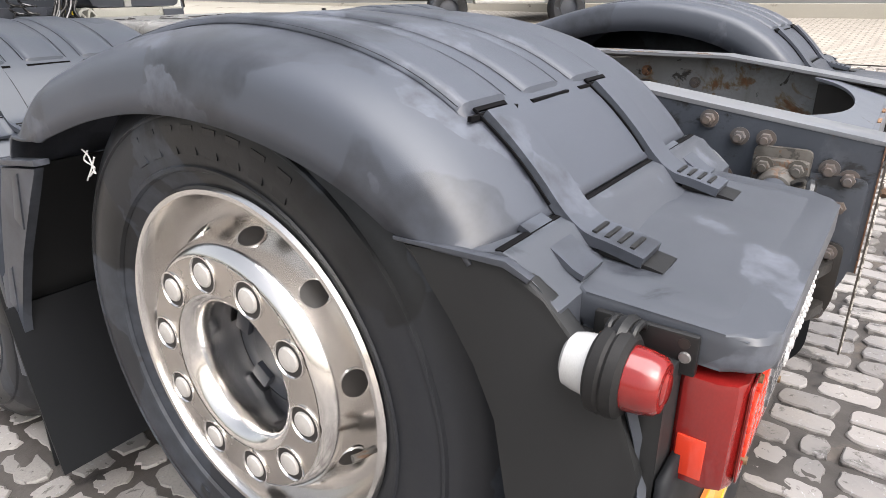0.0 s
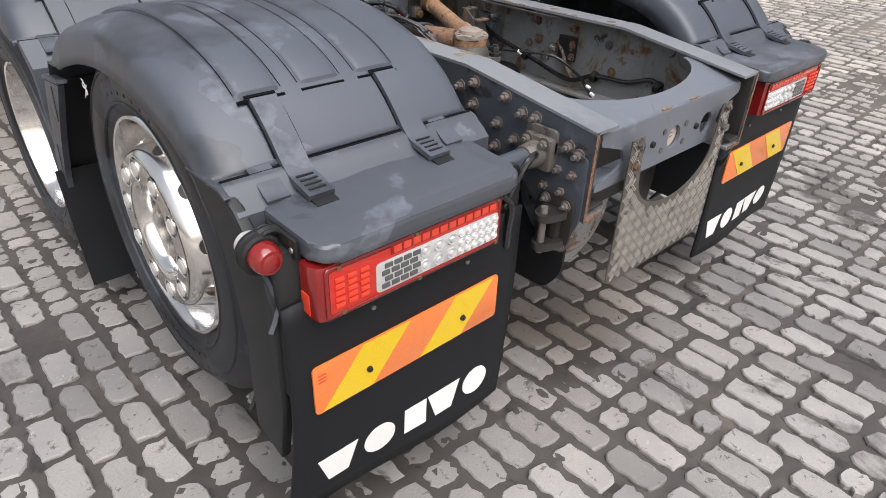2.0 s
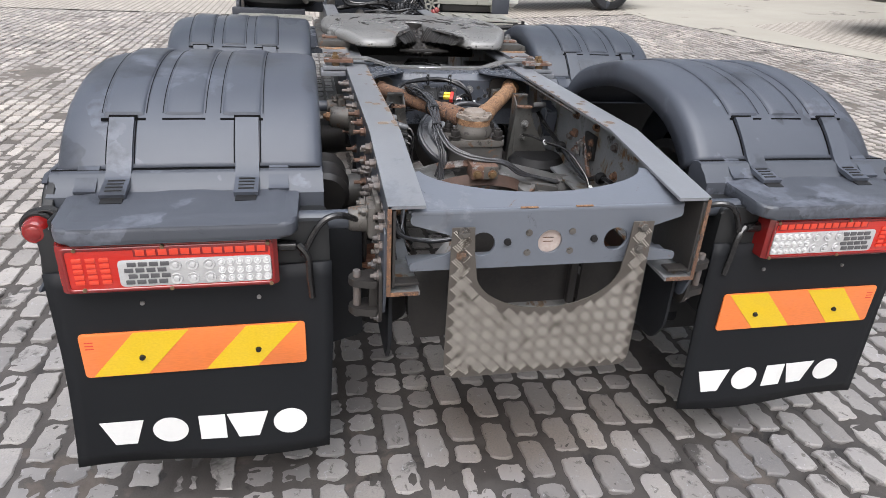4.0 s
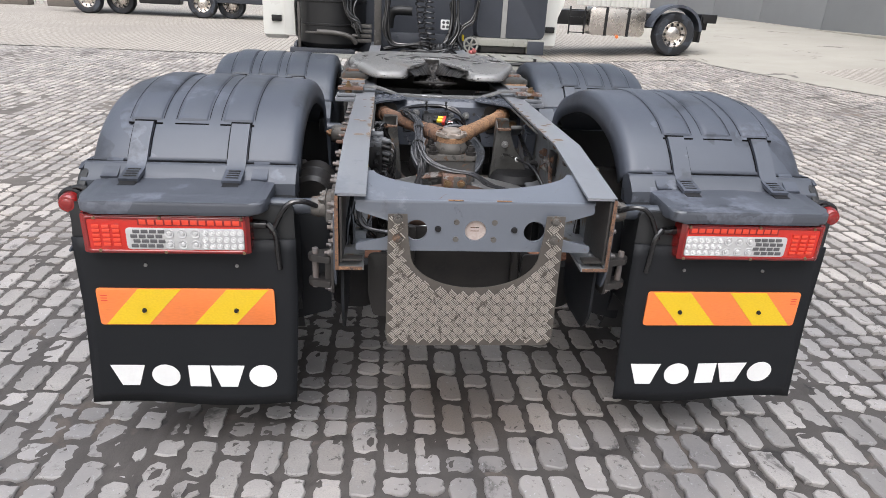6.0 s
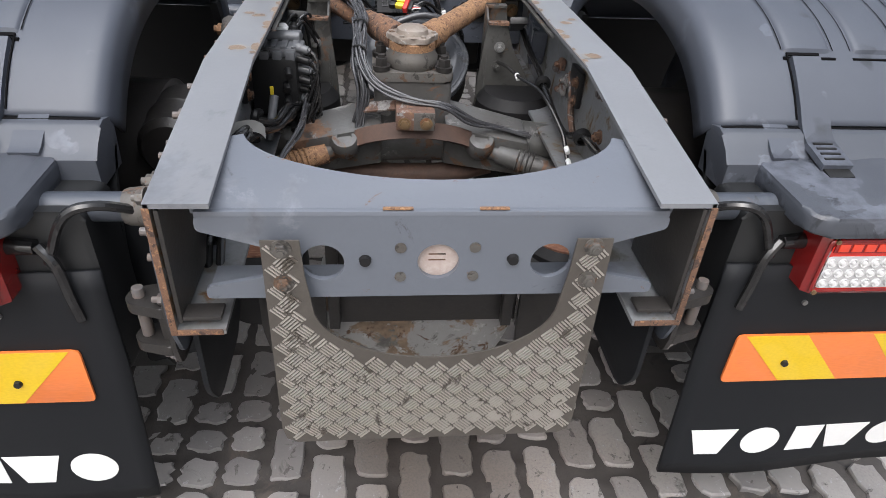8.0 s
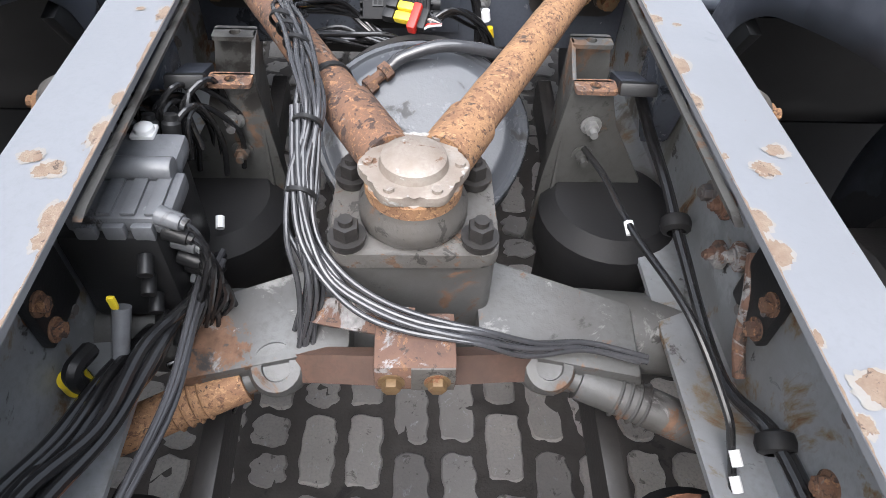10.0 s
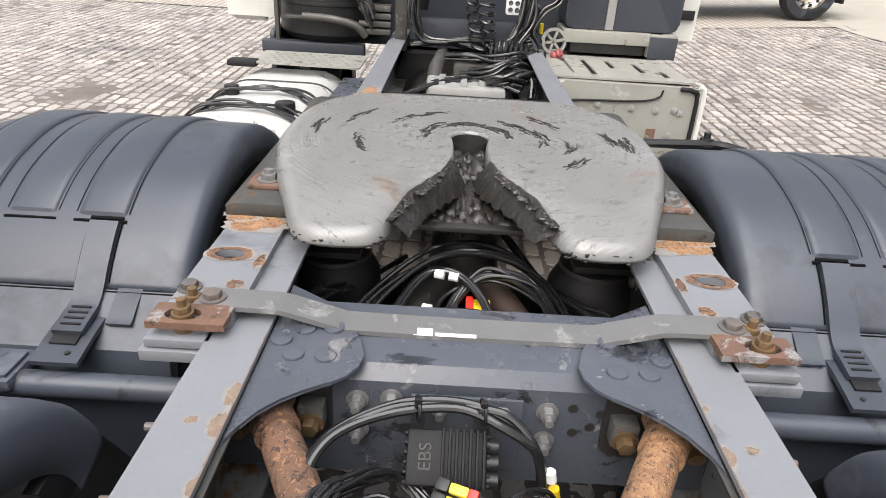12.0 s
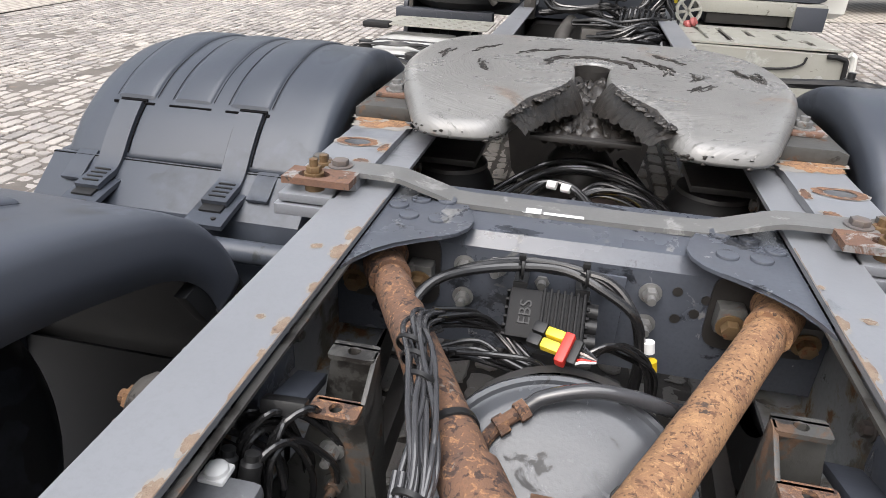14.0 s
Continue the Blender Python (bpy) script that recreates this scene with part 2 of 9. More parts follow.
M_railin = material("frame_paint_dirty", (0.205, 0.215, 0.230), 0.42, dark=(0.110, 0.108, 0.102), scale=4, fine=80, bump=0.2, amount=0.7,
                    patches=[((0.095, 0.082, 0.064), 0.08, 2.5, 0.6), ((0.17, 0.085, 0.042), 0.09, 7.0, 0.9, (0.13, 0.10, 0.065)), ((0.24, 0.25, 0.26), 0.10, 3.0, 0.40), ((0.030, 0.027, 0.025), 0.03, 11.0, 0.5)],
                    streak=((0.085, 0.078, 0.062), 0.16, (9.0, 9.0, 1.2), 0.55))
M_cross = material("cross_paint", (0.074, 0.082, 0.100), 0.27, dark=(0.040, 0.045, 0.056), scale=4, fine=150, bump=0.1,
                   patches=[((0.20, 0.20, 0.20), 0.0, 16.0, 0.6), ((0.030, 0.033, 0.040), 0.12, 8.0, 0.2)])
M_beam = material("beam_paint", (0.122, 0.135, 0.160), 0.36, dark=(0.098, 0.107, 0.125), scale=3, fine=140, bump=0.12,
                  patches=[((0.165, 0.178, 0.205), 0.08, 3.0, 0.42), ((0.085, 0.09, 0.10), 0.0, 7.0, 0.5), ((0.16, 0.10, 0.065), -0.09, 16.0, 0.85)])
M_rust = material("rusty_steel", (0.315, 0.175, 0.085), 0.8, dark=(0.160, 0.083, 0.048), scale=22, fine=320, bump=0.6, amount=1.0,
                  patches=[((0.42, 0.245, 0.125), 0.24, 110.0, 0.9), ((0.150, 0.078, 0.046), 0.20, 120.0, 0.9), ((0.060, 0.038, 0.030), 0.07, 90.0, 0.9), ((0.060, 0.040, 0.032), 0.03, 26.0, 0.85)])
M_rustdark = material("dark_rust", (0.175, 0.090, 0.050), 0.85, dark=(0.080, 0.048, 0.036), scale=10, fine=260, bump=0.7, amount=1.0,
                      patches=[((0.31, 0.165, 0.085), 0.20, 100.0, 0.9), ((0.060, 0.038, 0.031), 0.22, 60.0, 0.9), ((0.20, 0.16, 0.13), 0.04, 30.0, 0.6)])
M_stain = material("rust_bloom", (0.222, 0.219, 0.212), 0.5, dark=(0.222, 0.200, 0.172), scale=40, fine=300, bump=0.2, amount=1.0)
M_spot = material("rust_spot", (0.225, 0.172, 0.130), 0.85, dark=(0.150, 0.102, 0.072), scale=50, fine=500, bump=0.4, amount=1.0, patches=[((0.28, 0.225, 0.175), 0.16, 60.0, 0.9), ((0.085, 0.060, 0.048), 0.05, 80.0, 0.9)])
M_rustplate = material("rusty_disc", (0.24, 0.105, 0.06), 0.85, dark=(0.13, 0.06, 0.04), scale=20, fine=200, bump=0.5, amount=1.0,
                       streak=((0.31, 0.165, 0.095), 0.35, (45.0, 330.0, 45.0), 0.8))
M_rustred = material("rusty_primer", (0.150, 0.080, 0.052), 0.8, dark=(0.085, 0.050, 0.038), scale=12, fine=160, bump=0.4, amount=1.0,
                     patches=[((0.25, 0.24, 0.235), 0.26, 15.0, 0.6), ((0.06, 0.043, 0.035), 0.14, 30.0, 0.8), ((0.22, 0.122, 0.07), 0.08, 60.0, 0.9)])
M_steel = material("dirty_steel", (0.120, 0.115, 0.108), 0.55, 0.3, dark=(0.085, 0.075, 0.065), scale=14, fine=150, bump=0.3, amount=0.9,
                   patches=[((0.14, 0.085, 0.055), 0.14, 24.0, 0.9), ((0.045, 0.04, 0.036), 0.16, 30.0, 0.7)])
M_bolt = material("bolt_steel", (0.25, 0.25, 0.248), 0.4, 0.5, dark=(0.12, 0.115, 0.108), scale=40, fine=300, bump=0.2, patches=[((0.15, 0.09, 0.05), -0.03, 40.0, 0.9)])
M_brass = material("yellow_zinc", (0.185, 0.120, 0.060), 0.5, 0.4, dark=(0.090, 0.056, 0.034), scale=40, fine=300, bump=0.2, patches=[(RUST, 0.15, 30.0, 0.9)])
M_bolt_dark = material("bolt_painted", (0.09, 0.09, 0.095), 0.5, dark=(0.16, 0.10, 0.06), scale=30, fine=300, bump=0.2)
M_alu = material("polished_alloy", (0.82, 0.80, 0.78), 0.17, 1.0, dark=(0.68, 0.65, 0.62), scale=6, fine=500, bump=0.015, rough_var=0.05)
M_alu_dull = material("brushed_alloy", (0.62, 0.58, 0.54), 0.28, 1.0, dark=(0.45, 0.41, 0.37), scale=8, fine=300, bump=0.04)
M_cap = material("dull_caps", (0.60, 0.58, 0.56), 0.40, 0.3, dark=(0.42, 0.39, 0.36), scale=40, fine=200, bump=0.1)
M_black = material("black_plastic", (0.011, 0.011, 0.012), 0.40, dark=(0.020, 0.020, 0.019), scale=10, fine=200, bump=0.12, spec=0.35)
# near-black that stands for the shade in seams, slots and rib edges
M_gap = material("gap_shade", (0.004, 0.004, 0.005), 0.9, dark=(0.006, 0.006, 0.006), bump=0.0, spec=0.1)
M_hose = material("cable_black", (0.010, 0.010, 0.011), 0.21, dark=(0.020, 0.019, 0.018), scale=18, fine=200, bump=0.015, coat=0.32, rough_var=0.04)
M_hosegrey = material("cable_grey", (0.048, 0.048, 0.052), 0.18, dark=(0.035, 0.035, 0.037), scale=18, fine=200, bump=0.015, coat=0.45, rough_var=0.04)
M_hosepale = material("cable_pale", (0.048, 0.048, 0.052), 0.20, dark=(0.020, 0.020, 0.021), scale=18, fine=200, bump=0.015, coat=0.4, rough_var=0.04)
M_matt = material("matt_black_plastic", (0.007, 0.007, 0.008), 0.5, dark=(0.012, 0.012, 0.012), scale=10, fine=200, bump=0.12, spec=0.18)
M_dirt = material("oily_black", (0.016, 0.015, 0.015), 0.45, dark=(0.04, 0.035, 0.03), scale=9, fine=90, bump=0.3)
M_grease = material("grease", (0.013, 0.011, 0.010), 0.34, dark=(0.030, 0.026, 0.022), scale=28, fine=120, bump=0.9, amount=0.9)
M_axle = material("axle_paint", (0.086, 0.087, 0.086), 0.48, dark=(0.050, 0.046, 0.042), scale=7, fine=100, bump=0.3, amount=0.9, patches=[((0.145, 0.080, 0.048), 0.13, 9.0, 0.9), ((0.20, 0.195, 0.19), 0.06, 12.0, 0.6), ((0.030, 0.027, 0.025), 0.05, 7.0, 0.5)])
M_tower = material("greasy_bracket", (0.060, 0.060, 0.057), 0.5, dark=(0.035, 0.033, 0.030), scale=6, fine=90, bump=0.25, amount=0.9,
                   patches=[((0.11, 0.065, 0.04), 0.10, 10.0, 0.85), ((0.025, 0.023, 0.021), 0.14, 7.0, 0.4)])
M_lid = material("cover_paint", (0.062, 0.066, 0.074), 0.24, dark=(0.044, 0.047, 0.052), scale=7, fine=160, bump=0.12, patches=[((0.085, 0.090, 0.100), 0.05, 9.0, 0.35), ((0.020, 0.019, 0.019), 0.04, 14.0, 0.5)])
M_yellow = material("yellow_plastic", (0.80, 0.62, 0.03), 0.4, dark=(0.6, 0.42, 0.03), bump=0.03)
M_redp = material("red_plastic", (0.62, 0.03, 0.02), 0.4, dark=(0.42, 0.03, 0.02), bump=0.03)
M_cream = material("cab_white", (0.58, 0.58, 0.55), 0.3, dark=(0.55, 0.54, 0.50), scale=3, fine=60, bump=0.03, coat=0.3)
M_tankpaint = material("tank_cream", (0.270, 0.268, 0.238), 0.4, dark=(0.19, 0.183, 0.160), scale=4, fine=100, bump=0.06, patches=[((0.10, 0.085, 0.065), 0.05, 9.0, 0.6), ((0.36, 0.36, 0.33), 0.08, 6.0, 0.35)])
M_cabgrey = material("cab_dark", (0.035, 0.040, 0.052), 0.5, dark=(0.022, 0.024, 0.03), scale=3, fine=120, bump=0.1)
M_galv = material("galvanised", (0.36, 0.36, 0.35), 0.5, 0.4, dark=(0.25, 0.24, 0.22), scale=12, fine=120, bump=0.15)
M_wall = material("wall_panel", (0.25, 0.26, 0.27), 0.6, dark=(0.21, 0.215, 0.22), scale=0.6, fine=20, bump=0.03)
PAVER = dict(dark=(0.195, 0.184, 0.182), scale=1.6, fine=150, bump=0.35, amount=0.8,
             patches=[((0.130, 0.117, 0.106), 0.03, 2.2, 0.45), ((0.190, 0.170, 0.150), 0.05, 24.0, 0.6), ((0.50, 0.475, 0.455), 0.06, 40.0, 0.6), ((0.175, 0.158, 0.142), 0.03, 0.7, 0.6)])
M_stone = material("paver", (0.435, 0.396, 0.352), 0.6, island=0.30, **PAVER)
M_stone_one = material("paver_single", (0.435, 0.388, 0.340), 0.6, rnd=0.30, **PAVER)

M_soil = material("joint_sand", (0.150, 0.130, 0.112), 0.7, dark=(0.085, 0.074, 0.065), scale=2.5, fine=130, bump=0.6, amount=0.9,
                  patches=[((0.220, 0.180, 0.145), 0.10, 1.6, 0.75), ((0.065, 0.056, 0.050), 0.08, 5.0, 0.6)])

def stain_and_shade(mt, centre, inner, outer, tint):
    """Tints a broad ragged area of the ground darker, for stains and painted shade."""
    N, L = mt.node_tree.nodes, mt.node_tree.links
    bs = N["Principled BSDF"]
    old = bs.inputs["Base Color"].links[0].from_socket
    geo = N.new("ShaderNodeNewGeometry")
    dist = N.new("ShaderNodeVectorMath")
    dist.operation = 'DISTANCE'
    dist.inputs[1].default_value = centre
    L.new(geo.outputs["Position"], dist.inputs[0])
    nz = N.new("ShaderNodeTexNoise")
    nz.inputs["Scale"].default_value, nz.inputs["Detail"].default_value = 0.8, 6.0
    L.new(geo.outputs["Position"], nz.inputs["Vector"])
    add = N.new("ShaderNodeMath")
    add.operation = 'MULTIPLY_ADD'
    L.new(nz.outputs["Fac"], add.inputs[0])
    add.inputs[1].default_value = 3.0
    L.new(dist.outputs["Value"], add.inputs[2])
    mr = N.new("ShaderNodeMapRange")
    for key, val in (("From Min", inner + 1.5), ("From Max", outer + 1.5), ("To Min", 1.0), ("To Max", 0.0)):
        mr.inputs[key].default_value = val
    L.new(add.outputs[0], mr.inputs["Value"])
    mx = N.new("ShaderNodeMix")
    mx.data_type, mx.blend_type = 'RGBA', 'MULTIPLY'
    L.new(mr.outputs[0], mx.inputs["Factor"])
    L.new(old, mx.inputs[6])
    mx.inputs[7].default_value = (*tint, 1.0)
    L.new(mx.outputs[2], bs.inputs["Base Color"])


# paving blocks darker round the truck than further off
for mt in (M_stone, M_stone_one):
    stain_and_shade(mt, (0.0, 0.2, 0.0), 2.0, 4.2, (0.74, 0.765, 0.81))
# shade under the truck ahead of the coupling, put into the ground's colour
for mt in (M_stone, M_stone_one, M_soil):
    stain_and_shade(mt, (0.08, 4.2, 0.0), 0.4, 1.2, (0.34, 0.30, 0.27))
# dark oil patch near the rear crossmember
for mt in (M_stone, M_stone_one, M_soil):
    stain_and_shade(mt, (0.02, 0.02, 0.0), -0.10, 0.40, (0.58, 0.53, 0.49))
# joints darker round the truck than further off
stain_and_shade(M_soil, (0.0, 0.2, 0.0), 2.2, 6.0, (0.44, 0.45, 0.48))


def lens(name, colour, rough=0.12):
    mt = bpy.data.materials.new(name)
    mt.use_nodes = True
    N, L = mt.node_tree.nodes, mt.node_tree.links
    bs = N["Principled BSDF"]
    n = N.new("ShaderNodeTexNoise")
    n.inputs["Scale"].default_value = 30
    m = N.new("ShaderNodeMix")
    m.data_type = 'RGBA'
    L.new(n.outputs["Fac"], m.inputs["Factor"])
    m.inputs[6].default_value = (*colour, 1)
    m.inputs[7].default_value = (*[c * 0.75 for c in colour], 1)
    L.new(m.outputs[2], bs.inputs["Base Color"])
    bs.inputs["Roughness"].default_value = rough
    bs.inputs["Coat Weight"].default_value = 0.6
    bs.inputs["Subsurface Weight"].default_value = 0.0
    return mt


M_red = lens("red_lens", (0.56, 0.024, 0.014))
M_reddark = lens("dark_red_lens", (0.22, 0.011, 0.010), 0.2)
M_redlight = lens("red_lens_bright", (0.72, 0.055, 0.024))
M_clear = lens("clear_lens", (0.50, 0.50, 0.50), 0.18)
M_led = lens("led_cup", (0.68, 0.68, 0.68), 0.1)
M_ledgrey = lens("led_cup_grey", (0.09, 0.09, 0.095), 0.15)
M_amber = lens("retro_orange", (0.85, 0.22, 0.05), 0.35)
M_lemon = lens("retro_yellow", (0.74, 0.50, 0.01), 0.35)


# ---- ground shape ----
def ground_z(x, y):
    """The yard rises gently ahead and to one side."""
    a, b = max(0.0, x - 1.6), max(0.0, y - 3.5)
    return 0.062 * a * a / (a + 1.0) + 0.018 * b * b / (b + 2.0)


def plate(bm, outline, holes, lo, hi, axis="z"):
    """A flat plate with holes that go through it. Outline and holes are closed lines in the plate's two coordinates."""
    def at(p, h):
        return {"x": (h, p[0], p[1]), "y": (p[0], h, p[1]), "z": (p[0], p[1], h)}[axis]
    tmp = bmesh.new()
    edges = []
    loops = []
    for line in [outline] + holes:
        vs = [tmp.verts.new((p[0], p[1], 0)) for p in line]
        loops.append(len(vs))
        edges += [tmp.edges.new((vs[i], vs[(i + 1) % len(vs)])) for i in range(len(vs))]
    bmesh.ops.triangle_fill(tmp, use_beauty=True, use_dissolve=False, edges=edges)
    tmp.verts.index_update()
    a = [bm.verts.new(at(v.co, lo)) for v in tmp.verts]
    b = [bm.verts.new(at(v.co, hi)) for v in tmp.verts]
    for f in tmp.faces:
        idx = [v.index for v in f.verts]
        bm.faces.new([a[i] for i in idx])
        bm.faces.new([b[i] for i in reversed(idx)])
    k = 0
    for n in loops:
        for i in range(n):
            p, q = k + i, k + (i + 1) % n
            bm.faces.new((a[p], a[q], b[q], b[p]))
        k += n
    tmp.free()


def circle(cx, cy, r, n=20):
    return [(cx + r * math.cos(2 * math.pi * i / n), cy + r * math.sin(2 * math.pi * i / n)) for i in range(n)]


# ---- the tractor unit ----
truck = thing("tractor_truck", "grey three-axle tractor truck with black plastic mudguards, lifted rear axle", "truck")


def P(name, bm, mat, parent=None, label="", sharp=35):
    return part(name, bm, mat, parent or truck, label, sharp)


RAIL_OUT, RAIL_IN, RAIL_TOP, RAIL_LOW = 0.458, 0.360, 1.128, 0.82
spots_rnd = random.Random(9)


def rust_spot(parent, x, y, z, r, hole=0.0, long=1.0, core=None):
    """A flaked rust spot with a pale rim lying on a level painted surface, as a ring where it runs round a hole."""
    z += spots_rnd.uniform(0, 0.0006)
    for name, k, lift, mat in (("rust_rim", 1.28, 0.0003, M_stain), ("rust_spot", 1.0, 0.0006, core or M_spot)):
        bm = bmesh.new()
        n = 44
        ph = spots_rnd.uniform(0, 60)
        turns = [2 * math.pi * i / n for i in range(n)]
        rr = [hole + (r - hole) * k * (1 + 0.42 * noise.noise(Vector((1.1 * math.cos(t), 1.1 * math.sin(t), ph))) + 0.30 * noise.noise(Vector((4 * math.cos(t), 4 * math.sin(t), ph))) + spots_rnd.uniform(-0.03, 0.03)) for t in turns]
        edge = lambda q: math.copysign(max(abs(q), RAIL_IN + 0.0006), q)
        top = [bm.verts.new((edge(x + q * math.cos(t)), y + long * q * math.sin(t), z + lift)) for q, t in zip(rr, turns)]
        if hole:
            inn = [bm.verts.new((x + hole * math.cos(t), y + long * hole * math.sin(t), z + lift)) for t in turns]
            for i in range(n):
                bm.faces.new((top[i], top[(i + 1) % n], inn[(i + 1) % n], inn[i]))
        else:
            bm.faces.new(top)
        P(name, bm, mat, parent)


def rail_top(y):
    """Height of the frame rails, which drop towards their rear end."""
    if y > 0.34:
        return RAIL_TOP
    return 1.128 - (0.34 - y) * 0.138


for s in (-1, 1):
    ys = [-0.14, 0.10, 0.34, 0.7, 1.5, 3.0, 6.2]
    bm = bmesh.new()
    web = [(y, rail_top(y)) for y in ys] + [(6.2, RAIL_LOW), (0.30, RAIL_LOW), (-0.14, 0.80)]
    prism(bm, web, s * RAIL_OUT, s * (RAIL_OUT - 0.008), "x")
    bm.normal_update()
    # the web's outer face takes the darker tone, its inner face the lighter
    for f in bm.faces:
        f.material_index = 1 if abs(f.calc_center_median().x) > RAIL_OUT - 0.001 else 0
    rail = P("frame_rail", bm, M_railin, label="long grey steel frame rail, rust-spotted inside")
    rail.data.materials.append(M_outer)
    bm = bmesh.new()
    top = [(y, rail_top(y) + 0.001) for y in ys] + [(y, rail_top(y) - 0.008) for y in reversed(ys)]
    prism(bm, top, s * (RAIL_OUT + 0.0015), s * RAIL_IN, "x", bev=0.002)
    flange = P("top_flange", bm, M_rail, rail, "light grey painted top flange with rust spots")
    rs = random.Random(31 + s)
    for x, y, r in ((0.405, 0.44, 0.019), (0.41, 0.69, 0.015), (0.432, 0.735, 0.012), (0.405, 1.05, 0.006), (0.398, 1.27, 0.009)):
        rust_spot(flange, s * (x + rs.uniform(-0.012, 0.012)), y + rs.uniform(-0.03, 0.03), rail_top(y) + 0.0012, r, 0.0, 0.85)
    for k in range(11):
        y = 0.36 + k * 0.10 + rs.uniform(-0.035, 0.035)
        rust_spot(flange, s * (RAIL_IN + 0.004 + rs.uniform(0, 0.004)), y, rail_top(y) + 0.0012, rs.uniform(0.004, 0.013), 0.0, rs.uniform(1.2, 2.6))
    # rust creeping in from the inner edge
    bm = bmesh.new()
    seam = []
    for k in range(221):
        y = 0.345 + k * 0.0052
        w = 0.0012 + 0.0055 * max(0.0, noise.noise(Vector((y * 9, s * 3.0, 1.0)))) + 0.004 * max(0.0, noise.noise(Vector((y * 60, s * 3.0, 2.0))))
        seam.append((bm.verts.new((s * (RAIL_IN + 0.0004), y, RAIL_TOP + 0.0021)), bm.verts.new((s * (RAIL_IN + 0.0004 + w), y, RAIL_TOP + 0.0021))))
    for (a, b), (c, d) in zip(seam, seam[1:]):
        bm.faces.new((a, b, d, c) if s > 0 else (a, c, d, b))
    P("rusty_seam", bm, M_spot, flange)
    # edge of the inner channel just under the flange
    bm = bmesh.new()
    prism(bm, [(0.64, 1.108), (0.66, 1.112), (1.50, 1.112), (1.50, 1.107), (0.66, 1.107)], s * 0.3515, s * 0.3625, "x")
    P("inner_channel", bm, M_tower, rail)
    bm = bmesh.new()
    prism(bm, [(-0.14, 0.80), (0.30, 0.818), (6.2, 0.818), (6.2, 0.828), (0.30, 0.828), (-0.14, 0.81)], s * (RAIL_OUT - 0.003), s * 0.368, "x")
    P("bottom_flange", bm, M_railin, rail)
    # bolts along the outside of the web
    rnd = random.Random(5 + s)
    spots = [(0.30, 1.085), (0.30, 1.02), (0.30, 0.95), (0.30, 0.88), (0.36, 1.06), (0.36, 0.985), (0.36, 0.91), (0.20, 0.99), (0.20, 0.92), (0.13, 0.96), (0.13, 0.88), (0.174, 1.075), (0.11, 1.045), (0.06, 1.045), (0.05, 1.0), (0.0, 1.0), (-0.06, 1.0), (-0.095, 0.985), (0.03, 0.93), (-0.04, 0.93), (-0.09, 0.93),
             (0.0, 0.87), (-0.06, 0.87), (0.50, 1.08), (0.50, 0.98), (0.50, 0.9), (0.62, 1.08), (0.75, 1.08), (0.88, 1.08), (1.02, 1.08), (1.16, 1.08), (1.30, 1.08), (1.42, 1.06),
             (0.62, 0.9), (0.9, 0.9), (1.16, 0.9)]
    for y, z in spots:
        bm = bmesh.new()
        hexbolt(bm, (s * RAIL_OUT, y, z), (s, 0, 0), 0.013, 0.016, 0.024 if y > 0.45 else 0.014)
        P("bolt", bm, M_rustred if y > 0.45 and rnd.random() < 0.4 else M_bolt_dark, rail)
    # nuts inside the web
    for y, z in ((0.62, 1.06), (0.62, 0.98), (0.66, 0.93), (0.82, 1.06), (0.86, 0.96), (1.0, 1.07), (1.12, 1.07), (1.24, 1.05), (1.24, 0.97), (0.45, 1.03), (0.42, 0.93)):
        bm = bmesh.new()
        hexbolt(bm, (s * (RAIL_OUT - 0.008), y, z), (-s, 0, 0), 0.013, 0.014, 0.006)
        P("nut", bm, M_rustdark if rnd.random() < 0.5 else M_bolt_dark, rail)
    # reinforcement and hanger plates at the rear end of the rail
    bm = bmesh.new()
    prism(bm, rounded([(-0.13, 0.99), (0.08, 0.99), (0.08, 0.80), (0.02, 0.72), (-0.10, 0.72), (-0.13, 0.80)], 0.02), s * (RAIL_OUT + 0.001), s * (RAIL_OUT + 0.009), "x", bev=0.002)
    P("hanger_plate", bm, M_outer, rail)
    bm = bmesh.new()
    prism(bm, rounded([(-0.03, 1.035), (0.075, 1.035), (0.075, 0.96), (-0.03, 0.96)], 0.012), s * (RAIL_OUT + 0.009), s * (RAIL_OUT + 0.021), "x", bev=0.003)
    P("clamp_plate", bm, M_steel, rail, "rusty bare steel clamp plate")
    bm = bmesh.new()
    prism(bm, rounded([(-0.115, 0.86), (0.0, 0.86), (0.02, 0.80), (0.0, 0.69), (-0.10, 0.69), (-0.115, 0.74)], 0.02), s * 0.468, s * 0.477, "x", bev=0.002)
    for z in (0.815, 0.725):
        prism(bm, rounded([(s * 0.477, -0.105), (s * 0.545, -0.085), (s * 0.56, -0.06), (s * 0.545, -0.035), (s * 0.477, -0.015)], 0.012), z - 0.011, z + 0.011, "z", bev=0.004)
    prism(bm, rounded([(-0.085, 0.815), (-0.035, 0.815), (-0.04, 0.725), (-0.08, 0.725)], 0.01), s * 0.478, s * 0.50, "x", bev=0.004)
    claw = P("coupling_bracket", bm, M_dirt, rail, "dirty cast bracket below the rail end")
    for y, z in ((-0.09, 0.84), (-0.02, 0.84), (-0.09, 0.71), (-0.015, 0.71)):
        bm = bmesh.new()
        hexbolt(bm, (s * 0.477, y, z), (s, 0, 0), 0.011, 0.010, 0.012)
        P("bolt", bm, M_bolt_dark, claw)
    bm = bmesh.new()
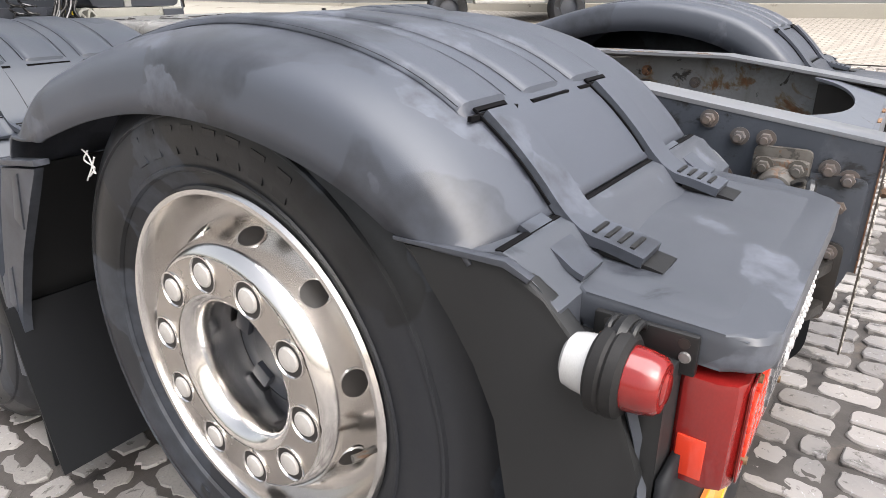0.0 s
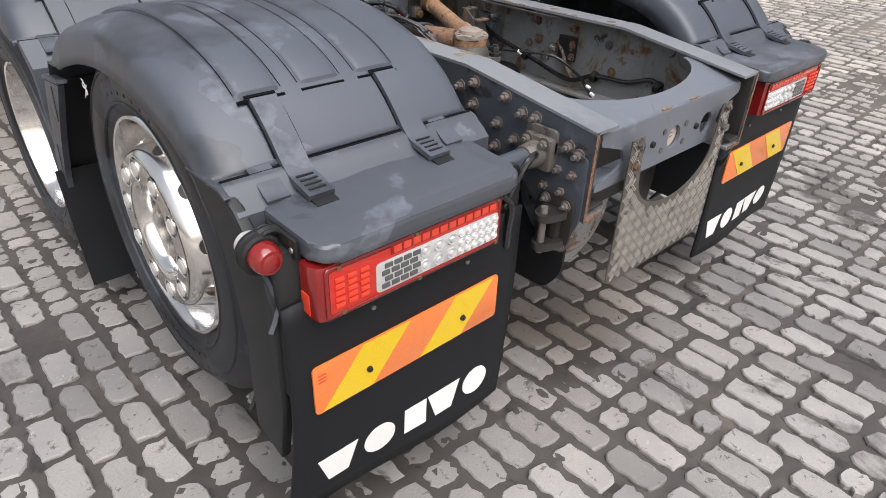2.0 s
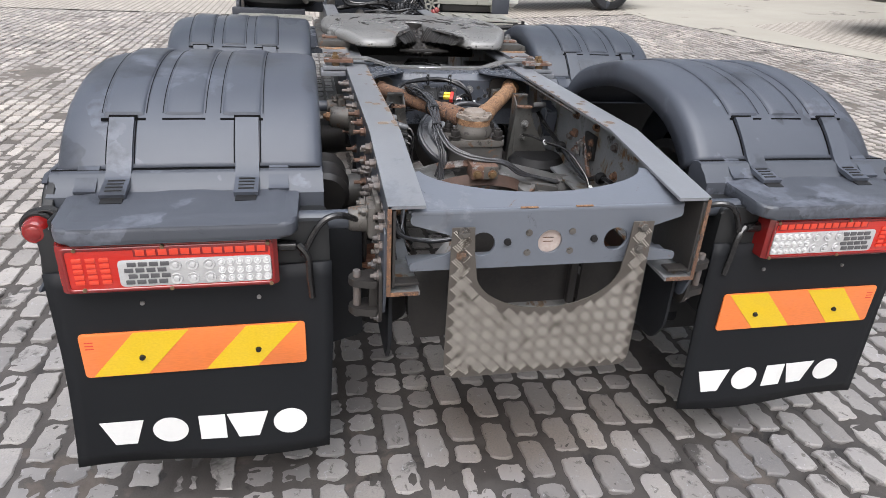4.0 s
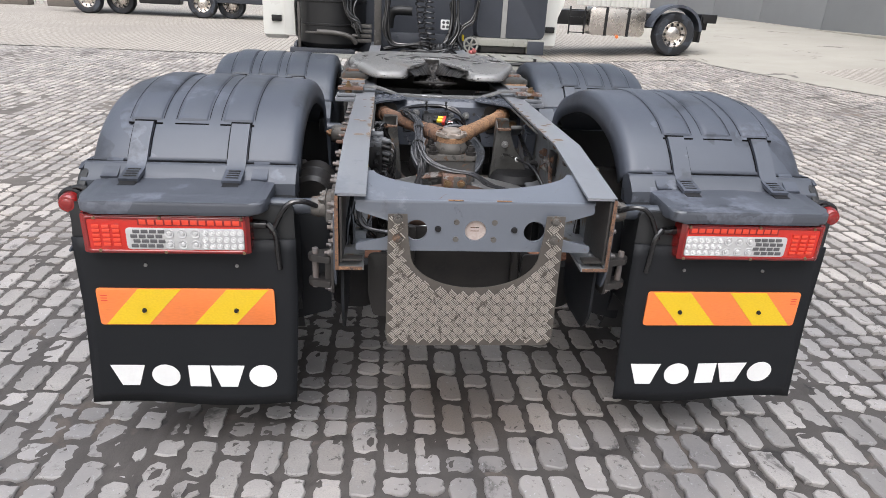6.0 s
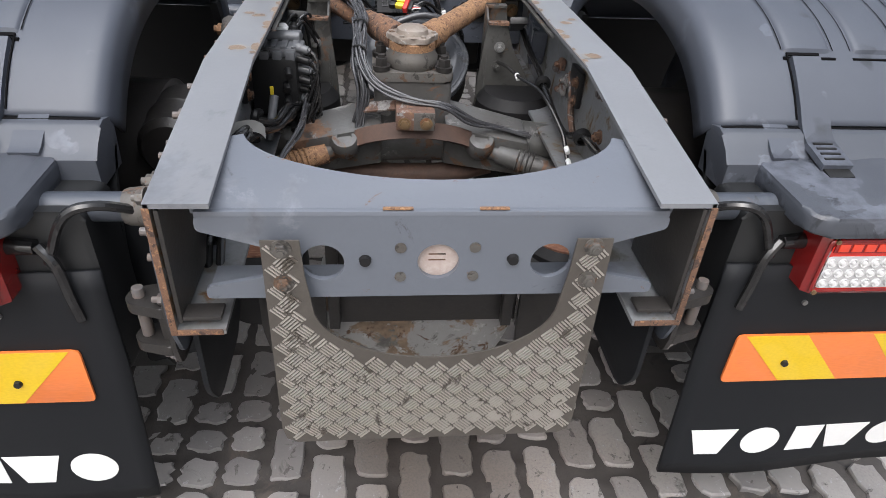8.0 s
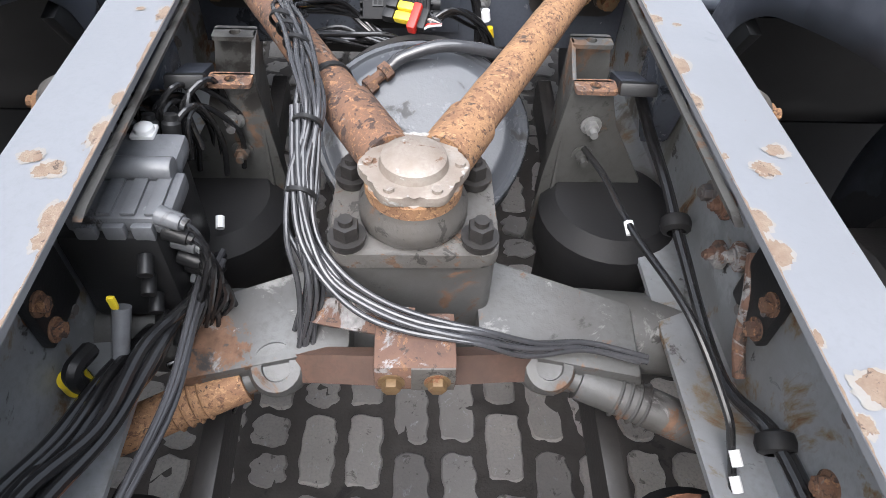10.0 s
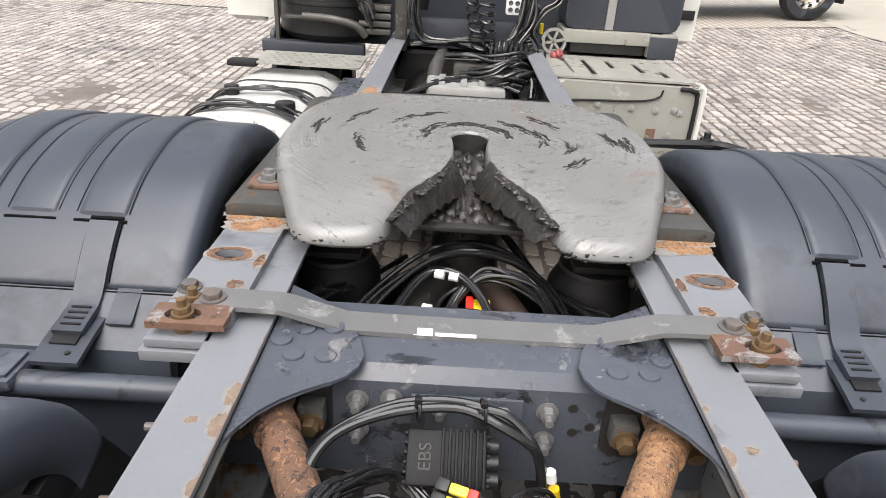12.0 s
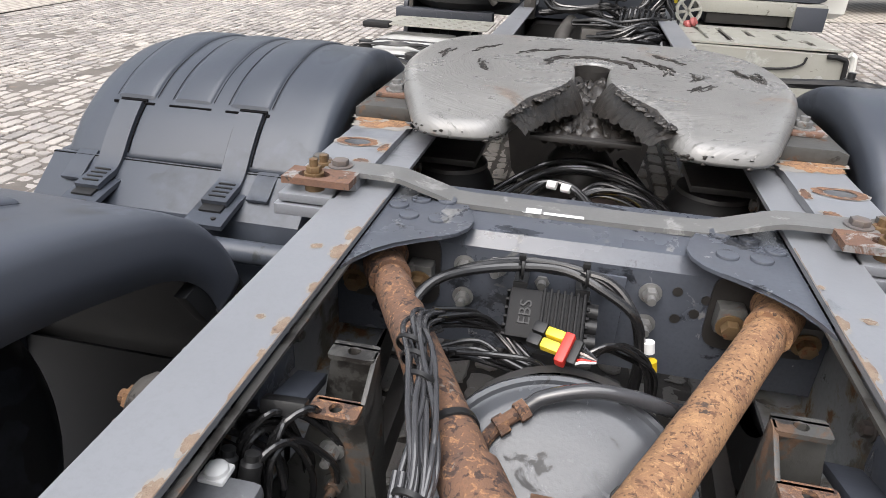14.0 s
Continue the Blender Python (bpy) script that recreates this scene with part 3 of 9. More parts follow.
    cyl(bm, (s * 0.533, -0.06, 0.70), (s * 0.533, -0.06, 0.845), 0.011, seg=12, bev=0.003)
    P("pin", bm, M_bolt_dark, claw)
    bm = bmesh.new()
    lathe(bm, [(0.0, 0.0), (0.050, 0.0), (0.052, 0.03), (0.044, 0.05), (0.043, 0.085), (0.034, 0.098), (0.0, 0.10)], (s * 0.46, 0.99, 1.0), (s, 0, 0.1), 20)
    box(bm, (s * 0.459, 0.92, 0.95), (s * 0.485, 1.06, 1.05), 0.008)
    knob = P("spring_mount", bm, M_steel, rail, "dirty cast mount on the outer web")
    bm = bmesh.new()
    hexbolt(bm, (s * 0.556, 0.99, 1.01), (s, 0, 0.1), 0.018, 0.016, 0.012)
    P("nut", bm, M_rust, knob)
    # black plate stands for the shade inside the open rail end; rusty cut edge
    bm = bmesh.new()
    box(bm, (s * 0.445, -0.139, 0.825), (s * 0.437, 0.08, 1.05), 0.002)
    box(bm, (s * 0.372, -0.139, 0.83), (s * 0.437, -0.10, 0.838), 0.002)
    P("inner_plate", bm, M_dirt, rail)
    bm = bmesh.new()
    box(bm, (s * 0.4605, -0.1425, 0.80), (s * 0.449, -0.1395, 1.055), 0.001)
    box(bm, (s * 0.449, -0.1425, 0.80), (s * 0.372, -0.1395, 0.812), 0.001)
    P("cut_edge", bm, M_rustdark, rail, "rusty cut edge of the rail")
    # tubular mudguard carriers with cast clamp
    for y0, z0 in ((0.02, 0.965), (1.57, 0.918)):
        bm = bmesh.new()
        cyl(bm, (s * 0.50, y0, z0), (s * 0.95, y0, z0), 0.027, seg=20)
        P("guard_carrier", bm, M_outer, label="grey steel tube that carries the mudguard")
        bm = bmesh.new()
        box(bm, (s * 0.459, y0 - 0.05, z0 - 0.045), (s * 0.50, y0 + 0.05, z0 + 0.05), 0.012)
        cyl(bm, (s * 0.49, y0, z0), (s * 0.55, y0, z0), 0.04, 0.033, seg=18, bev=0.006)
        for a, b in ((-0.03, 0.035), (0.03, 0.035)):
            hexbolt(bm, (s * 0.50, y0 + a, z0 + b), (s, 0, 0), 0.013, 0.014, 0.01)
        P("carrier_clamp", bm, M_steel, label="dirty cast clamp on the frame rail")

# ---- rear crossmember ----
bm = bmesh.new()
holes = [circle(x, 0.935, 0.036, 24) for x in (-0.196, 0.0, 0.198)]
holes += [circle(x, z, 0.011, 12) for x in (-0.125, 0.13) for z in (0.94,)]
holes += [circle(x, z, 0.008, 10) for x in (-0.065, 0.062) for z in (0.965, 0.905)]
plate(bm, rounded([(-0.395, 1.025), (0.395, 1.025), (0.395, 1.000), (0.285, 0.965), (0.268, 0.925), (0.300, 0.905), (0.395, 0.885), (0.395, 0.862), (-0.395, 0.862), (-0.395, 0.885), (-0.300, 0.905), (-0.268, 0.925), (-0.285, 0.965), (-0.395, 1.000)], 0.008, 3), holes, -0.118, -0.108, "y")
rear_beam = P("rear_crossmember", bm, M_beam, label="grey rear crossmember with round holes and a curved top plate")
bm = bmesh.new()
arc = [(0.36, 0.075)] + [(0.345 * math.cos(a), 0.100 - 0.150 * math.sin(a)) for a in [math.pi * i / 24 for i in range(1, 24)]] + [(-0.36, 0.075)]


def deck(x, y):
    return rail_top(y) - 0.012 - 0.02 * max(0.0, (0.0 - y) / 0.11) ** 2


plate(bm, [(0.40, -0.108), (0.40, 0.02), (0.36, 0.075)] + arc[1:-1] + [(-0.36, 0.075), (-0.40, 0.02), (-0.40, -0.108)], [], 0.0, 0.008, "z")
for v in bm.verts:
    v.co.z += deck(v.co.x, v.co.y) - 0.008
P("deck_plate", bm, M_beam, rear_beam, "curved grey top plate, scuffed")
bm = bmesh.new()
box(bm, (-0.395, -0.118, 1.018), (0.395, -0.100, 1.036), 0.007)
P("folded_edge", bm, M_beam, rear_beam)
bm = bmesh.new()
box(bm, (-0.395, -0.108, 0.862), (0.395, -0.03, 0.870), 0.003)
P("lower_lip", bm, M_beam, rear_beam)
bm = bmesh.new()
cyl(bm, (0.0, -0.104, 0.935), (0.0, -0.090, 0.935), 0.040, seg=28)
disc = P("round_sticker", bm, M_sticker, rear_beam, "pale worn round sticker behind the middle hole")
for z in (0.930, 0.942):
    bm = bmesh.new()
    box(bm, (-0.016, -0.1050, z - 0.0012), (0.014, -0.1042, z + 0.0012))
    P("print_bar", bm, M_rustred, disc)
for x in (-0.07, 0.09):
    bm = bmesh.new()
    box(bm, (x - 0.025, -0.116, 1.0365), (x + 0.025, -0.108, 1.0395), 0.001)
    P("edge_mark", bm, M_rust, rear_beam)
for x, z in ((-0.065, 0.965), (0.062, 0.905), (0.062, 0.965), (-0.065, 0.905)):
    bm = bmesh.new()
    cyl(bm, (x, -0.117, z), (x, -0.121, z), 0.010, seg=12)
    P("plug", bm, M_steel, rear_beam)
for x in (-0.125, 0.13):
    bm = bmesh.new()
    cyl(bm, (x, -0.110, 0.94), (x, -0.126, 0.94), 0.012, 0.009, seg=14)
    P("rubber_stop", bm, M_rubber, rear_beam)

# added black plate and wings give the tank's shaded back by their colour
bm = bmesh.new()
box(bm, (-0.215, 0.118, 0.60), (0.215, 0.126, 0.862), 0.004)
bracket = P("tank_bracket", bm, M_dirt, label="added black plate over the tank's shaded back")
for x in (-0.20, 0.19):
    bm = bmesh.new()
    box(bm, (x - 0.012, 0.095, 0.60), (x + 0.012, 0.118, 0.866), 0.003)
    P("stiffener", bm, M_dirt, bracket)
for s in (-1, 1):
    bm = bmesh.new()
    prism(bm, rounded([(s * 0.218, 0.50), (s * 0.34, 0.50), (s * 0.36, 0.60), (s * 0.36, 0.76), (s * 0.218, 0.76)], 0.02), 0.100, 0.110, "y", bev=0.003)
    P("side_plate", bm, M_dirt, bracket)
for s in (-1, 1):
    bm = bmesh.new()
    prism(bm, rounded([(s * 0.50, 0.50), (s * 0.645, 0.46), (s * 0.645, 0.90), (s * 0.50, 0.90)], 0.015), 0.150, 0.162, "y", bev=0.003)
    P("splash_panel", bm, M_flap, label="black rubber splash panel beside the rail end")
    # added plate: the shade below the rail end as a black sheet
    bm = bmesh.new()
    prism(bm, rounded([(-0.085, 0.80), (0.27, 0.80), (0.25, 0.58), (0.18, 0.52), (-0.03, 0.52), (-0.085, 0.60)], 0.03), s * 0.436, s * 0.446, "x", bev=0.003)
    P("tank_shield", bm, M_flap, label="added black plate for the dark below the rail end")
# diamond plate under the crossmember
bm = bmesh.new()
cut = [(0.215 * math.cos(a), 0.865 - 0.125 * math.sin(a)) for a in [math.pi * i / 20 for i in range(21)]]
outline = [(0.29, 1.0), (0.228, 1.0), (0.224, 0.93)] + cut + [(-0.224, 0.93), (-0.228, 1.0), (-0.29, 1.0), (-0.292, 0.56), (-0.285, 0.53), (-0.265, 0.518), (0.265, 0.518), (0.285, 0.53), (0.292, 0.56)]
plate(bm, outline, [], -0.149, -0.145, "y")
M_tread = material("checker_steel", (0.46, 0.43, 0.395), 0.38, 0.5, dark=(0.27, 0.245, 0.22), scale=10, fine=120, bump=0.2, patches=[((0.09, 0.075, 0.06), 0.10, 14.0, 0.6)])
# darker flat between the bars: their shading contrast is put into its colour
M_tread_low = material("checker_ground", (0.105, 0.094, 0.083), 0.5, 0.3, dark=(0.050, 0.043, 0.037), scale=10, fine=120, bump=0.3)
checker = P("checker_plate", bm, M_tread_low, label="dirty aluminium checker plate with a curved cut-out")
bm = bmesh.new()
step = 0.0300


def on_plate(x, z):
    """Whether a spot lies on the checker plate, clear of its curved cut-out."""
    return abs(x) < 0.287 and 0.524 < z < 0.994 and not (abs(x) < 0.232 and z > 0.865 - 0.13 * math.sqrt(max(0.0, 1 - (x / 0.232) ** 2)) - 0.004)


for i in range(-20, 21):
    for j in range(-20, 21):
        cx, cz = (i - j) * step * 0.7071, 0.745 + (i + j) * step * 0.7071
        a = radians(45 if (i + j) % 2 else -45)
        ux, uz = math.cos(a), -math.sin(a)
        for k in (-2, -1, 0, 1, 2):
            px, pz = cx + math.sin(a) * k * 0.0060, cz + math.cos(a) * k * 0.0060
            w = 0.0145 - 0.0012 * abs(k)
            if on_plate(px + ux * w, pz + uz * w) and on_plate(px - ux * w, pz - uz * w):
                m = pose(px, -0.1495, pz) @ Matrix.Rotation(a, 4, 'Y')
                box(bm, (-w, -0.0022, -0.0015), (w, 0.0006, 0.0015), 0, m)
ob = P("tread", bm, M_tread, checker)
tagged(ob, kind="stuff")
for x in (-0.258, 0.258):
    for z in (0.985, 0.918):
        bm = bmesh.new()
        hexbolt(bm, (x, -0.149, z), (0, -1, 0), 0.012, 0.010, 0.006)
        P("bolt", bm, M_steel, checker)


# ---- mudguards ----
ARCH = smooth_path([(0, 0.170, 1.072), (0, 0.21, 1.118), (0, 0.275, 1.175), (0, 0.38, 1.232), (0, 0.52, 1.270), (0, 0.68, 1.287), (0, 0.83, 1.281), (0, 0.97, 1.257),
                    (0, 1.10, 1.222), (0, 1.20, 1.188), (0, 1.28, 1.140), (0, 1.335, 1.085), (0, 1.368, 1.030), (0, 1.385, 0.985)], 4)
ARCH_DRIVE = smooth_path([(0, 0.170, 1.072), (0, 0.21, 1.118), (0, 0.275, 1.175), (0, 0.38, 1.235), (0, 0.49, 1.270), (0, 0.60, 1.287), (0, 0.73, 1.281), (0, 0.86, 1.250), (0, 0.97, 1.200),
                          (0, 1.06, 1.135), (0, 1.13, 1.050), (0, 1.19, 0.930), (0, 1.23, 0.800), (0, 1.25, 0.620)], 4)


def arch_frame(i, arch):
    a, b = arch[max(i - 1, 0)], arch[min(i + 1, len(arch) - 1)]
    t = (b - a).normalized()
    return arch[i], Vector((0, -t.z, t.y))


def swept(bm, prof, i0, i1, m, arch, skirt=0.0):
    """Carries a cross-section of (x, lift) pairs along the arch. skirt: where the outer lip hangs straight down, its lowest edge."""
    rows = []
    for i in range(i0, i1 + 1):
        p, nrm = arch_frame(i, arch)
        row = []
        for x, h in prof:
            q = Vector((x, 0, 0)) + p + nrm * h
            if skirt and x < -1.28 and h < -0.03:
                top = p + nrm * -0.03
                q = Vector((x, top.y, max(top.z + h + 0.03, min(skirt, top.z - 0.002))))
            row.append(bm.verts.new(m @ q))
        rows.append(row)
    for a, b in zip(rows, rows[1:]):
        for j in range(len(prof) - 1):
            bm.faces.new((a[j], a[j + 1], b[j + 1], b[j]))


def solid(ob, t, offset=-1):
    md = ob.modifiers.new("thickness", 'SOLIDIFY')
    md.thickness, md.offset = t, offset
    return ob


def strip_x(bm, pts, x0, x1, thick, m, n=4):
    mid = (x0 + x1) / 2
    ribbon(bm, [m @ Vector((mid, y, z)) for y, z in pts], m.to_3x3() @ Vector((1, 0, 0)), abs(x1 - x0), thick, n)


def mudguard(s, dy, dz, name_label, tag=True):
    """One mudguard. s: the side, -1 or 1; dy, dz: where it sits along the truck."""
    m = Matrix.Translation((-0.012 if s > 0 and tag else 0.0, dy, dz)) @ Matrix.Diagonal((-s, 1, 1, 1))
    arch = ARCH if tag else ARCH_DRIVE
    prof = [(-0.612, -0.105), (-0.610, -0.06), (-0.612, -0.028), (-0.620, -0.012), (-0.636, -0.003), (-0.665, 0.0), (-0.80, 0.002), (-0.97, 0.004), (-1.12, 0.002), (-1.20, -0.003), (-1.26, -0.010), (-1.298, -0.021),
            (-1.316, -0.034), (-1.325, -0.048), (-1.330, -0.066), (-1.334, -0.095), (-1.337, -0.128)]
    shell = M_guard if tag else M_guard_clean
    bm = bmesh.new()
    swept(bm, prof, 0, len(arch) - 1, m, arch, 1.062)
    guard = solid(P("mudguard", bm, shell, label=name_label), 0.006)
    for x0, x1 in ((-1.205, -1.103), (-1.045, -0.943), (-0.888, -0.783)):
        bm = bmesh.new()
        pr = [(x0 - 0.004, -0.003), (x0, 0.005), (x0 + 0.005, 0.0080), (x0 + 0.016, 0.0098), (x1 - 0.016, 0.0098), (x1 - 0.005, 0.0080), (x1, 0.005), (x1 + 0.004, -0.003)]
        i0 = min(range(len(arch)), key=lambda i: (arch[i] - Vector((0, 0.300, 1.190))).length)
        i1 = min(range(len(arch)), key=lambda i: (arch[i] - Vector((0, 1.10 if tag else 0.95, 1.21))).length)
        swept(bm, pr, i0, i1, m, arch)
        # closed rear end with a soft lip
        p, nrm = arch_frame(i0, arch)
        a = [bm.verts.new(m @ (Vector((x, 0, 0)) + p + nrm * h)) for x, h in pr]
        d = Vector((0, -0.013, -0.012))
        b = [bm.verts.new(m @ (Vector((x, 0, 0)) + p + d + nrm * -0.003)) for x, h in pr]
        for j in range(len(pr) - 1):
            bm.faces.new((a[j], a[j + 1], b[j + 1], b[j]))
        rib = P("raised_rib", bm, shell, guard)
        # thin black strips lie where shade falls along the raised rib
        for xg in (x0 - 0.007, x1 + 0.007):
            bm = bmesh.new()
            swept(bm, [(xg - 0.0012, 0.0042), (xg + 0.0012, 0.0042)], i0, i1, m, arch)
            P("groove", bm, M_gap, rib)
        bm = bmesh.new()
        q = p + d * 1.25 + nrm * 0.0065
        box(bm, m @ (q + Vector((x0 - 0.007, -0.003, -0.004))), m @ (q + Vector((x1 + 0.007, 0.003, 0.003))))
        P("groove", bm, M_gap, rib)
    if tag:
        # lower front apron: a bent sheet before the tyre with a flange on its outer side
        lead = [(1.372, 0.985), (1.42, 0.90), (1.47, 0.80), (1.52, 0.70), (1.56, 0.58), (1.59, 0.47), (1.605, 0.385)]
        bm = bmesh.new()
        prism(bm, lead + [(y - 0.010, z) for y, z in reversed(lead)], -1.332, -0.620, "x", m=m)
        apron = P("front_apron", bm, M_guard_low, guard)
        low = [(1.520, 0.62), (1.495, 0.45), (1.468, 0.30), (1.440, 0.16)]
        bm = bmesh.new()
        prism(bm, low + [(y - 0.008, z) for y, z in reversed(low)], -1.375, -0.640, "x", m=m)
        P("rubber_flap", bm, M_flap, apron, "black rubber flap hanging before the wheel")
        # folded tab at the inner front corner
        bm = bmesh.new()
        prism(bm, [(1.20, 1.035), (1.30, 1.055), (1.345, 0.985), (1.25, 0.955)], -0.640, -0.615, "x", bev=0.006, m=m)
        P("corner_tab", bm, M_guard_low, apron)
        bm = bmesh.new()
        prism(bm, [(1.205, 1.012), (1.372, 0.992), (1.425, 0.90), (1.475, 0.80), (1.512, 0.71), (1.545, 0.695), (1.575, 0.58), (1.602, 0.47), (1.615, 0.385),
                   (1.545, 0.405), (1.520, 0.50), (1.485, 0.60), (1.43, 0.70), (1.375, 0.79), (1.315, 0.87), (1.25, 0.955)], -1.350, -1.330, "x", bev=0.005, m=m)
        P("side_flange", bm, M_guard, apron)
        bm = bmesh.new()
        prism(bm, [(1.195, 1.030), (1.375, 1.008), (1.375, 0.996), (1.195, 1.018)], -1.354, -1.322, "x", bev=0.003, m=m)
        P("apron_lip", bm, M_guard, apron)
        for y, z, w in ((1.30, 0.91, 0.018), (1.47, 0.66, 0.016)):
            bm = bmesh.new()
            prism(bm, [(y - 0.01, z + 0.08), (y + w, z + 0.07), (y + w + 0.045, z - 0.03), (y + 0.03, z - 0.05)], -1.353, -1.348, "x", bev=0.002, m=m)
            P("pressing", bm, M_guard, apron)
    # seam under the upper shell
    bm = bmesh.new()
    box(bm, m @ Vector((-1.325, 0.160, 1.066)), m @ Vector((-0.618, 0.170, 1.0705)), 0.001)
    P("seam", bm, M_gap, guard)
    for x in (-1.155, -0.82):
        bm = bmesh.new()
        strip_x(bm, [(0.272, 1.184), (0.235, 1.152), (0.195, 1.112), (0.160, 1.072), (0.130, 1.050), (0.095, 1.042), (0.055, 1.032)], x - 0.032, x + 0.032, 0.013, m)
        strap = P("strap", bm, shell, guard, "black rubber tension strap")
        bm = bmesh.new()
        for k in range(4):
            y = 0.120 - k * 0.016
            box(bm, (x - 0.021, y - 0.003, 1.047 - k * 0.0036), (x + 0.021, y + 0.003, 1.0562 - k * 0.0036), 0.001, m)
        P("grip", bm, M_black, strap)
        bm = bmesh.new()
        strip_x(bm, [(0.11, 1.034), (0.05, 1.024), (0.032, 1.020)], x - 0.027, x + 0.027, 0.008, m, 2)
        P("buckle", bm, M_black, strap)
        # tab beside the strap
        bm = bmesh.new()
        tx = x - 0.078 if x < -1 else x + 0.085
        strip_x(bm, [(0.178, 1.074), (0.14, 1.056), (0.11, 1.036), (0.095, 1.030)], tx - 0.027, tx + 0.027, 0.007, m, 2)
        P("tab", bm, shell, guard)
        bm = bmesh.new()
        strip_x(bm, [(0.286, 1.1895), (0.2835, 1.1875), (0.281, 1.1855)], x - 0.037, x + 0.037, 0.004, m, 2)
        P("slot", bm, M_gap, guard)
        # black strips for the shade in the slot around the strap's upper end
        for q in (-0.036, 0.036):
            bm = bmesh.new()
            strip_x(bm, [(0.282, 1.1865), (0.262, 1.170), (0.235, 1.1485), (0.205, 1.119), (0.174, 1.083)], x + q - 0.0014, x + q + 0.0014, 0.003, m, 2)
            P("slot", bm, M_gap, guard)
    if not tag:
        # lower rear shell and inner flap of the drive axle's guard
        bm = bmesh.new()
        prism(bm, [(0.165, 1.072), (0.06, 0.99), (0.05, 0.93), (0.06, 0.60), (0.085, 0.60), (0.075, 0.92), (0.09, 0.97), (0.20, 1.06)], -1.325, -0.618, "x", bev=0.006, m=m)
        P("lower_shell", bm, M_guard_clean, guard)
        for x in (-1.155, -0.82):
            bm = bmesh.new()
            strip_x(bm, [(0.145, 1.030), (0.09, 1.024), (0.04, 1.014), (-0.01, 1.002)], x - 0.046, x + 0.050, 0.012, m)
            tongue = P("strap_tongue", bm, shell, guard, "grey plastic tongue under the strap end")
            # black disc stands for the shade in the tongue's hole
            bm = bmesh.new()
            cyl(bm, m @ Vector((x + 0.02, 0.012, 1.0085)), m @ Vector((x + 0.02, 0.012, 1.0165)), 0.006, seg=12)
            P("hole", bm, M_dirt, tongue)
        bm = bmesh.new()
        box(bm, (-1.10, -0.05, 0.955), (-0.89, 0.06, 0.985), 0.012, m)
        shelf = P("carrier_shelf", bm, M_guard, guard, "grey plastic shelf between the strap ends")
        for k in range(3):
            bm = bmesh.new()
            box(bm, (-1.085 + k * 0.068, -0.04, 0.985), (-1.035 + k * 0.068, 0.04, 0.993), 0.005, m)
            P("shelf_rib", bm, M_guard, shelf)
        bm = bmesh.new()
        flap_sheet(bm, m, 0.045, 0.66, 0.050 - dz, 0.0)
        fl = solid(P("mudflap", bm, M_flap, label="black rubber mudflap with white print"), 0.009, 0)
        print_marks(fl, m, 0.045, 0.165 - dz, 0.8, 0.66, 0.050 - dz)
        return guard
    # rear shelf over the lights
    bm = bmesh.new()
    prism(bm, rounded([(-1.275, 0.13), (-1.265, -0.104), (-0.688, -0.104), (-0.678, 0.13)], 0.045), 0.968, 1.010, "z", bev=0.014, m=m, seg=3)
    for v in bm.verts:
        v.co.z += 0.016 * (v.co.y + 0.10) / 0.23
    P("rear_shelf", bm, M_shelf, guard, "scuffed black plastic shelf above the tail lamp")
    bm = bmesh.new()
    rows = []
    for j in range(19):
        v = j / 18
        y = 0.135 - 0.215 * v
        row = []
        for i in range(61):
            x = -1.262 + 0.570 * i / 60
            rim = min(1.0, i / 5, (60 - i) / 5) * min(1.0, (18 - j) / 3)
            hump = math.exp(-((x + 0.985) / 0.085) ** 4) * (1 - v) ** 0.7 * 0.002
            side = (math.exp(-((x + 1.225) / 0.03) ** 2) + math.exp(-((x + 0.735) / 0.035) ** 2)) * (1 - v) ** 1.2 * 0.003
            z = 1.006 + 0.016 * (y + 0.10) / 0.23 + rim * (0.007 + hump + side + 0.002 * noise.noise(Vector((x * 14, y * 14, 2.0))))
            row.append(bm.verts.new(m @ Vector((x, y, z))))
        rows.append(row)
    for a, b in zip(rows, rows[1:]):
        for i in range(60):
            bm.faces.new((a[i], a[i + 1], b[i + 1], b[i]))
    P("shelf_top", bm, M_shelf, guard, sharp=80)
    bm = bmesh.new()
    prism(bm, [(0.163, 1.070), (0.142, 1.064), (0.118, 1.036), (0.09, 1.020), (0.09, 0.96), (0.20, 0.96), (0.21, 1.06)], -1.327, -0.612, "x", bev=0.005, m=m)
    P("step", bm, M_shelf, guard)
    # side skirt behind the wheel
    bm = bmesh.new()
    sk = [(0.158, 1.060), (0.293, 1.054), (0.255, 1.015), (0.223, 0.975), (0.190, 0.925), (0.160, 0.86), (0.138, 0.78), (0.130, 0.68), (0.142, 0.55), (0.150, 0.40), (0.04, 0.37), (0.0, 0.55), (-0.012, 0.86), (0.02, 0.95), (0.105, 1.03), (0.138, 1.056)]
    prism(bm, sk, -1.335, -1.306, "x", bev=0.008, m=m)
    P("side_skirt", bm, M_guard_low, guard)
    bm = bmesh.new()
    prism(bm, [(0.302, 1.0615), (0.150, 1.0655), (0.120, 1.052), (0.124, 1.046), (0.152, 1.0595), (0.302, 1.0560)], -1.3385, -1.325, "x", bev=0.0015, m=m)
    P("skirt_trim", bm, M_guard, guard)
    # inner liner behind the tyre
    bm = bmesh.new()
    lin = [(0.69 + 0.572 * math.cos(radians(a)), 0.72 + 0.572 * math.sin(radians(a))) for a in range(150, 216, 5)]
    prism(bm, lin + [(y - 0.012, z) for y, z in reversed(lin)], -1.325, -0.612, "x", m=m)
    P("liner", bm, M_guard_low, guard)
    bm = bmesh.new()
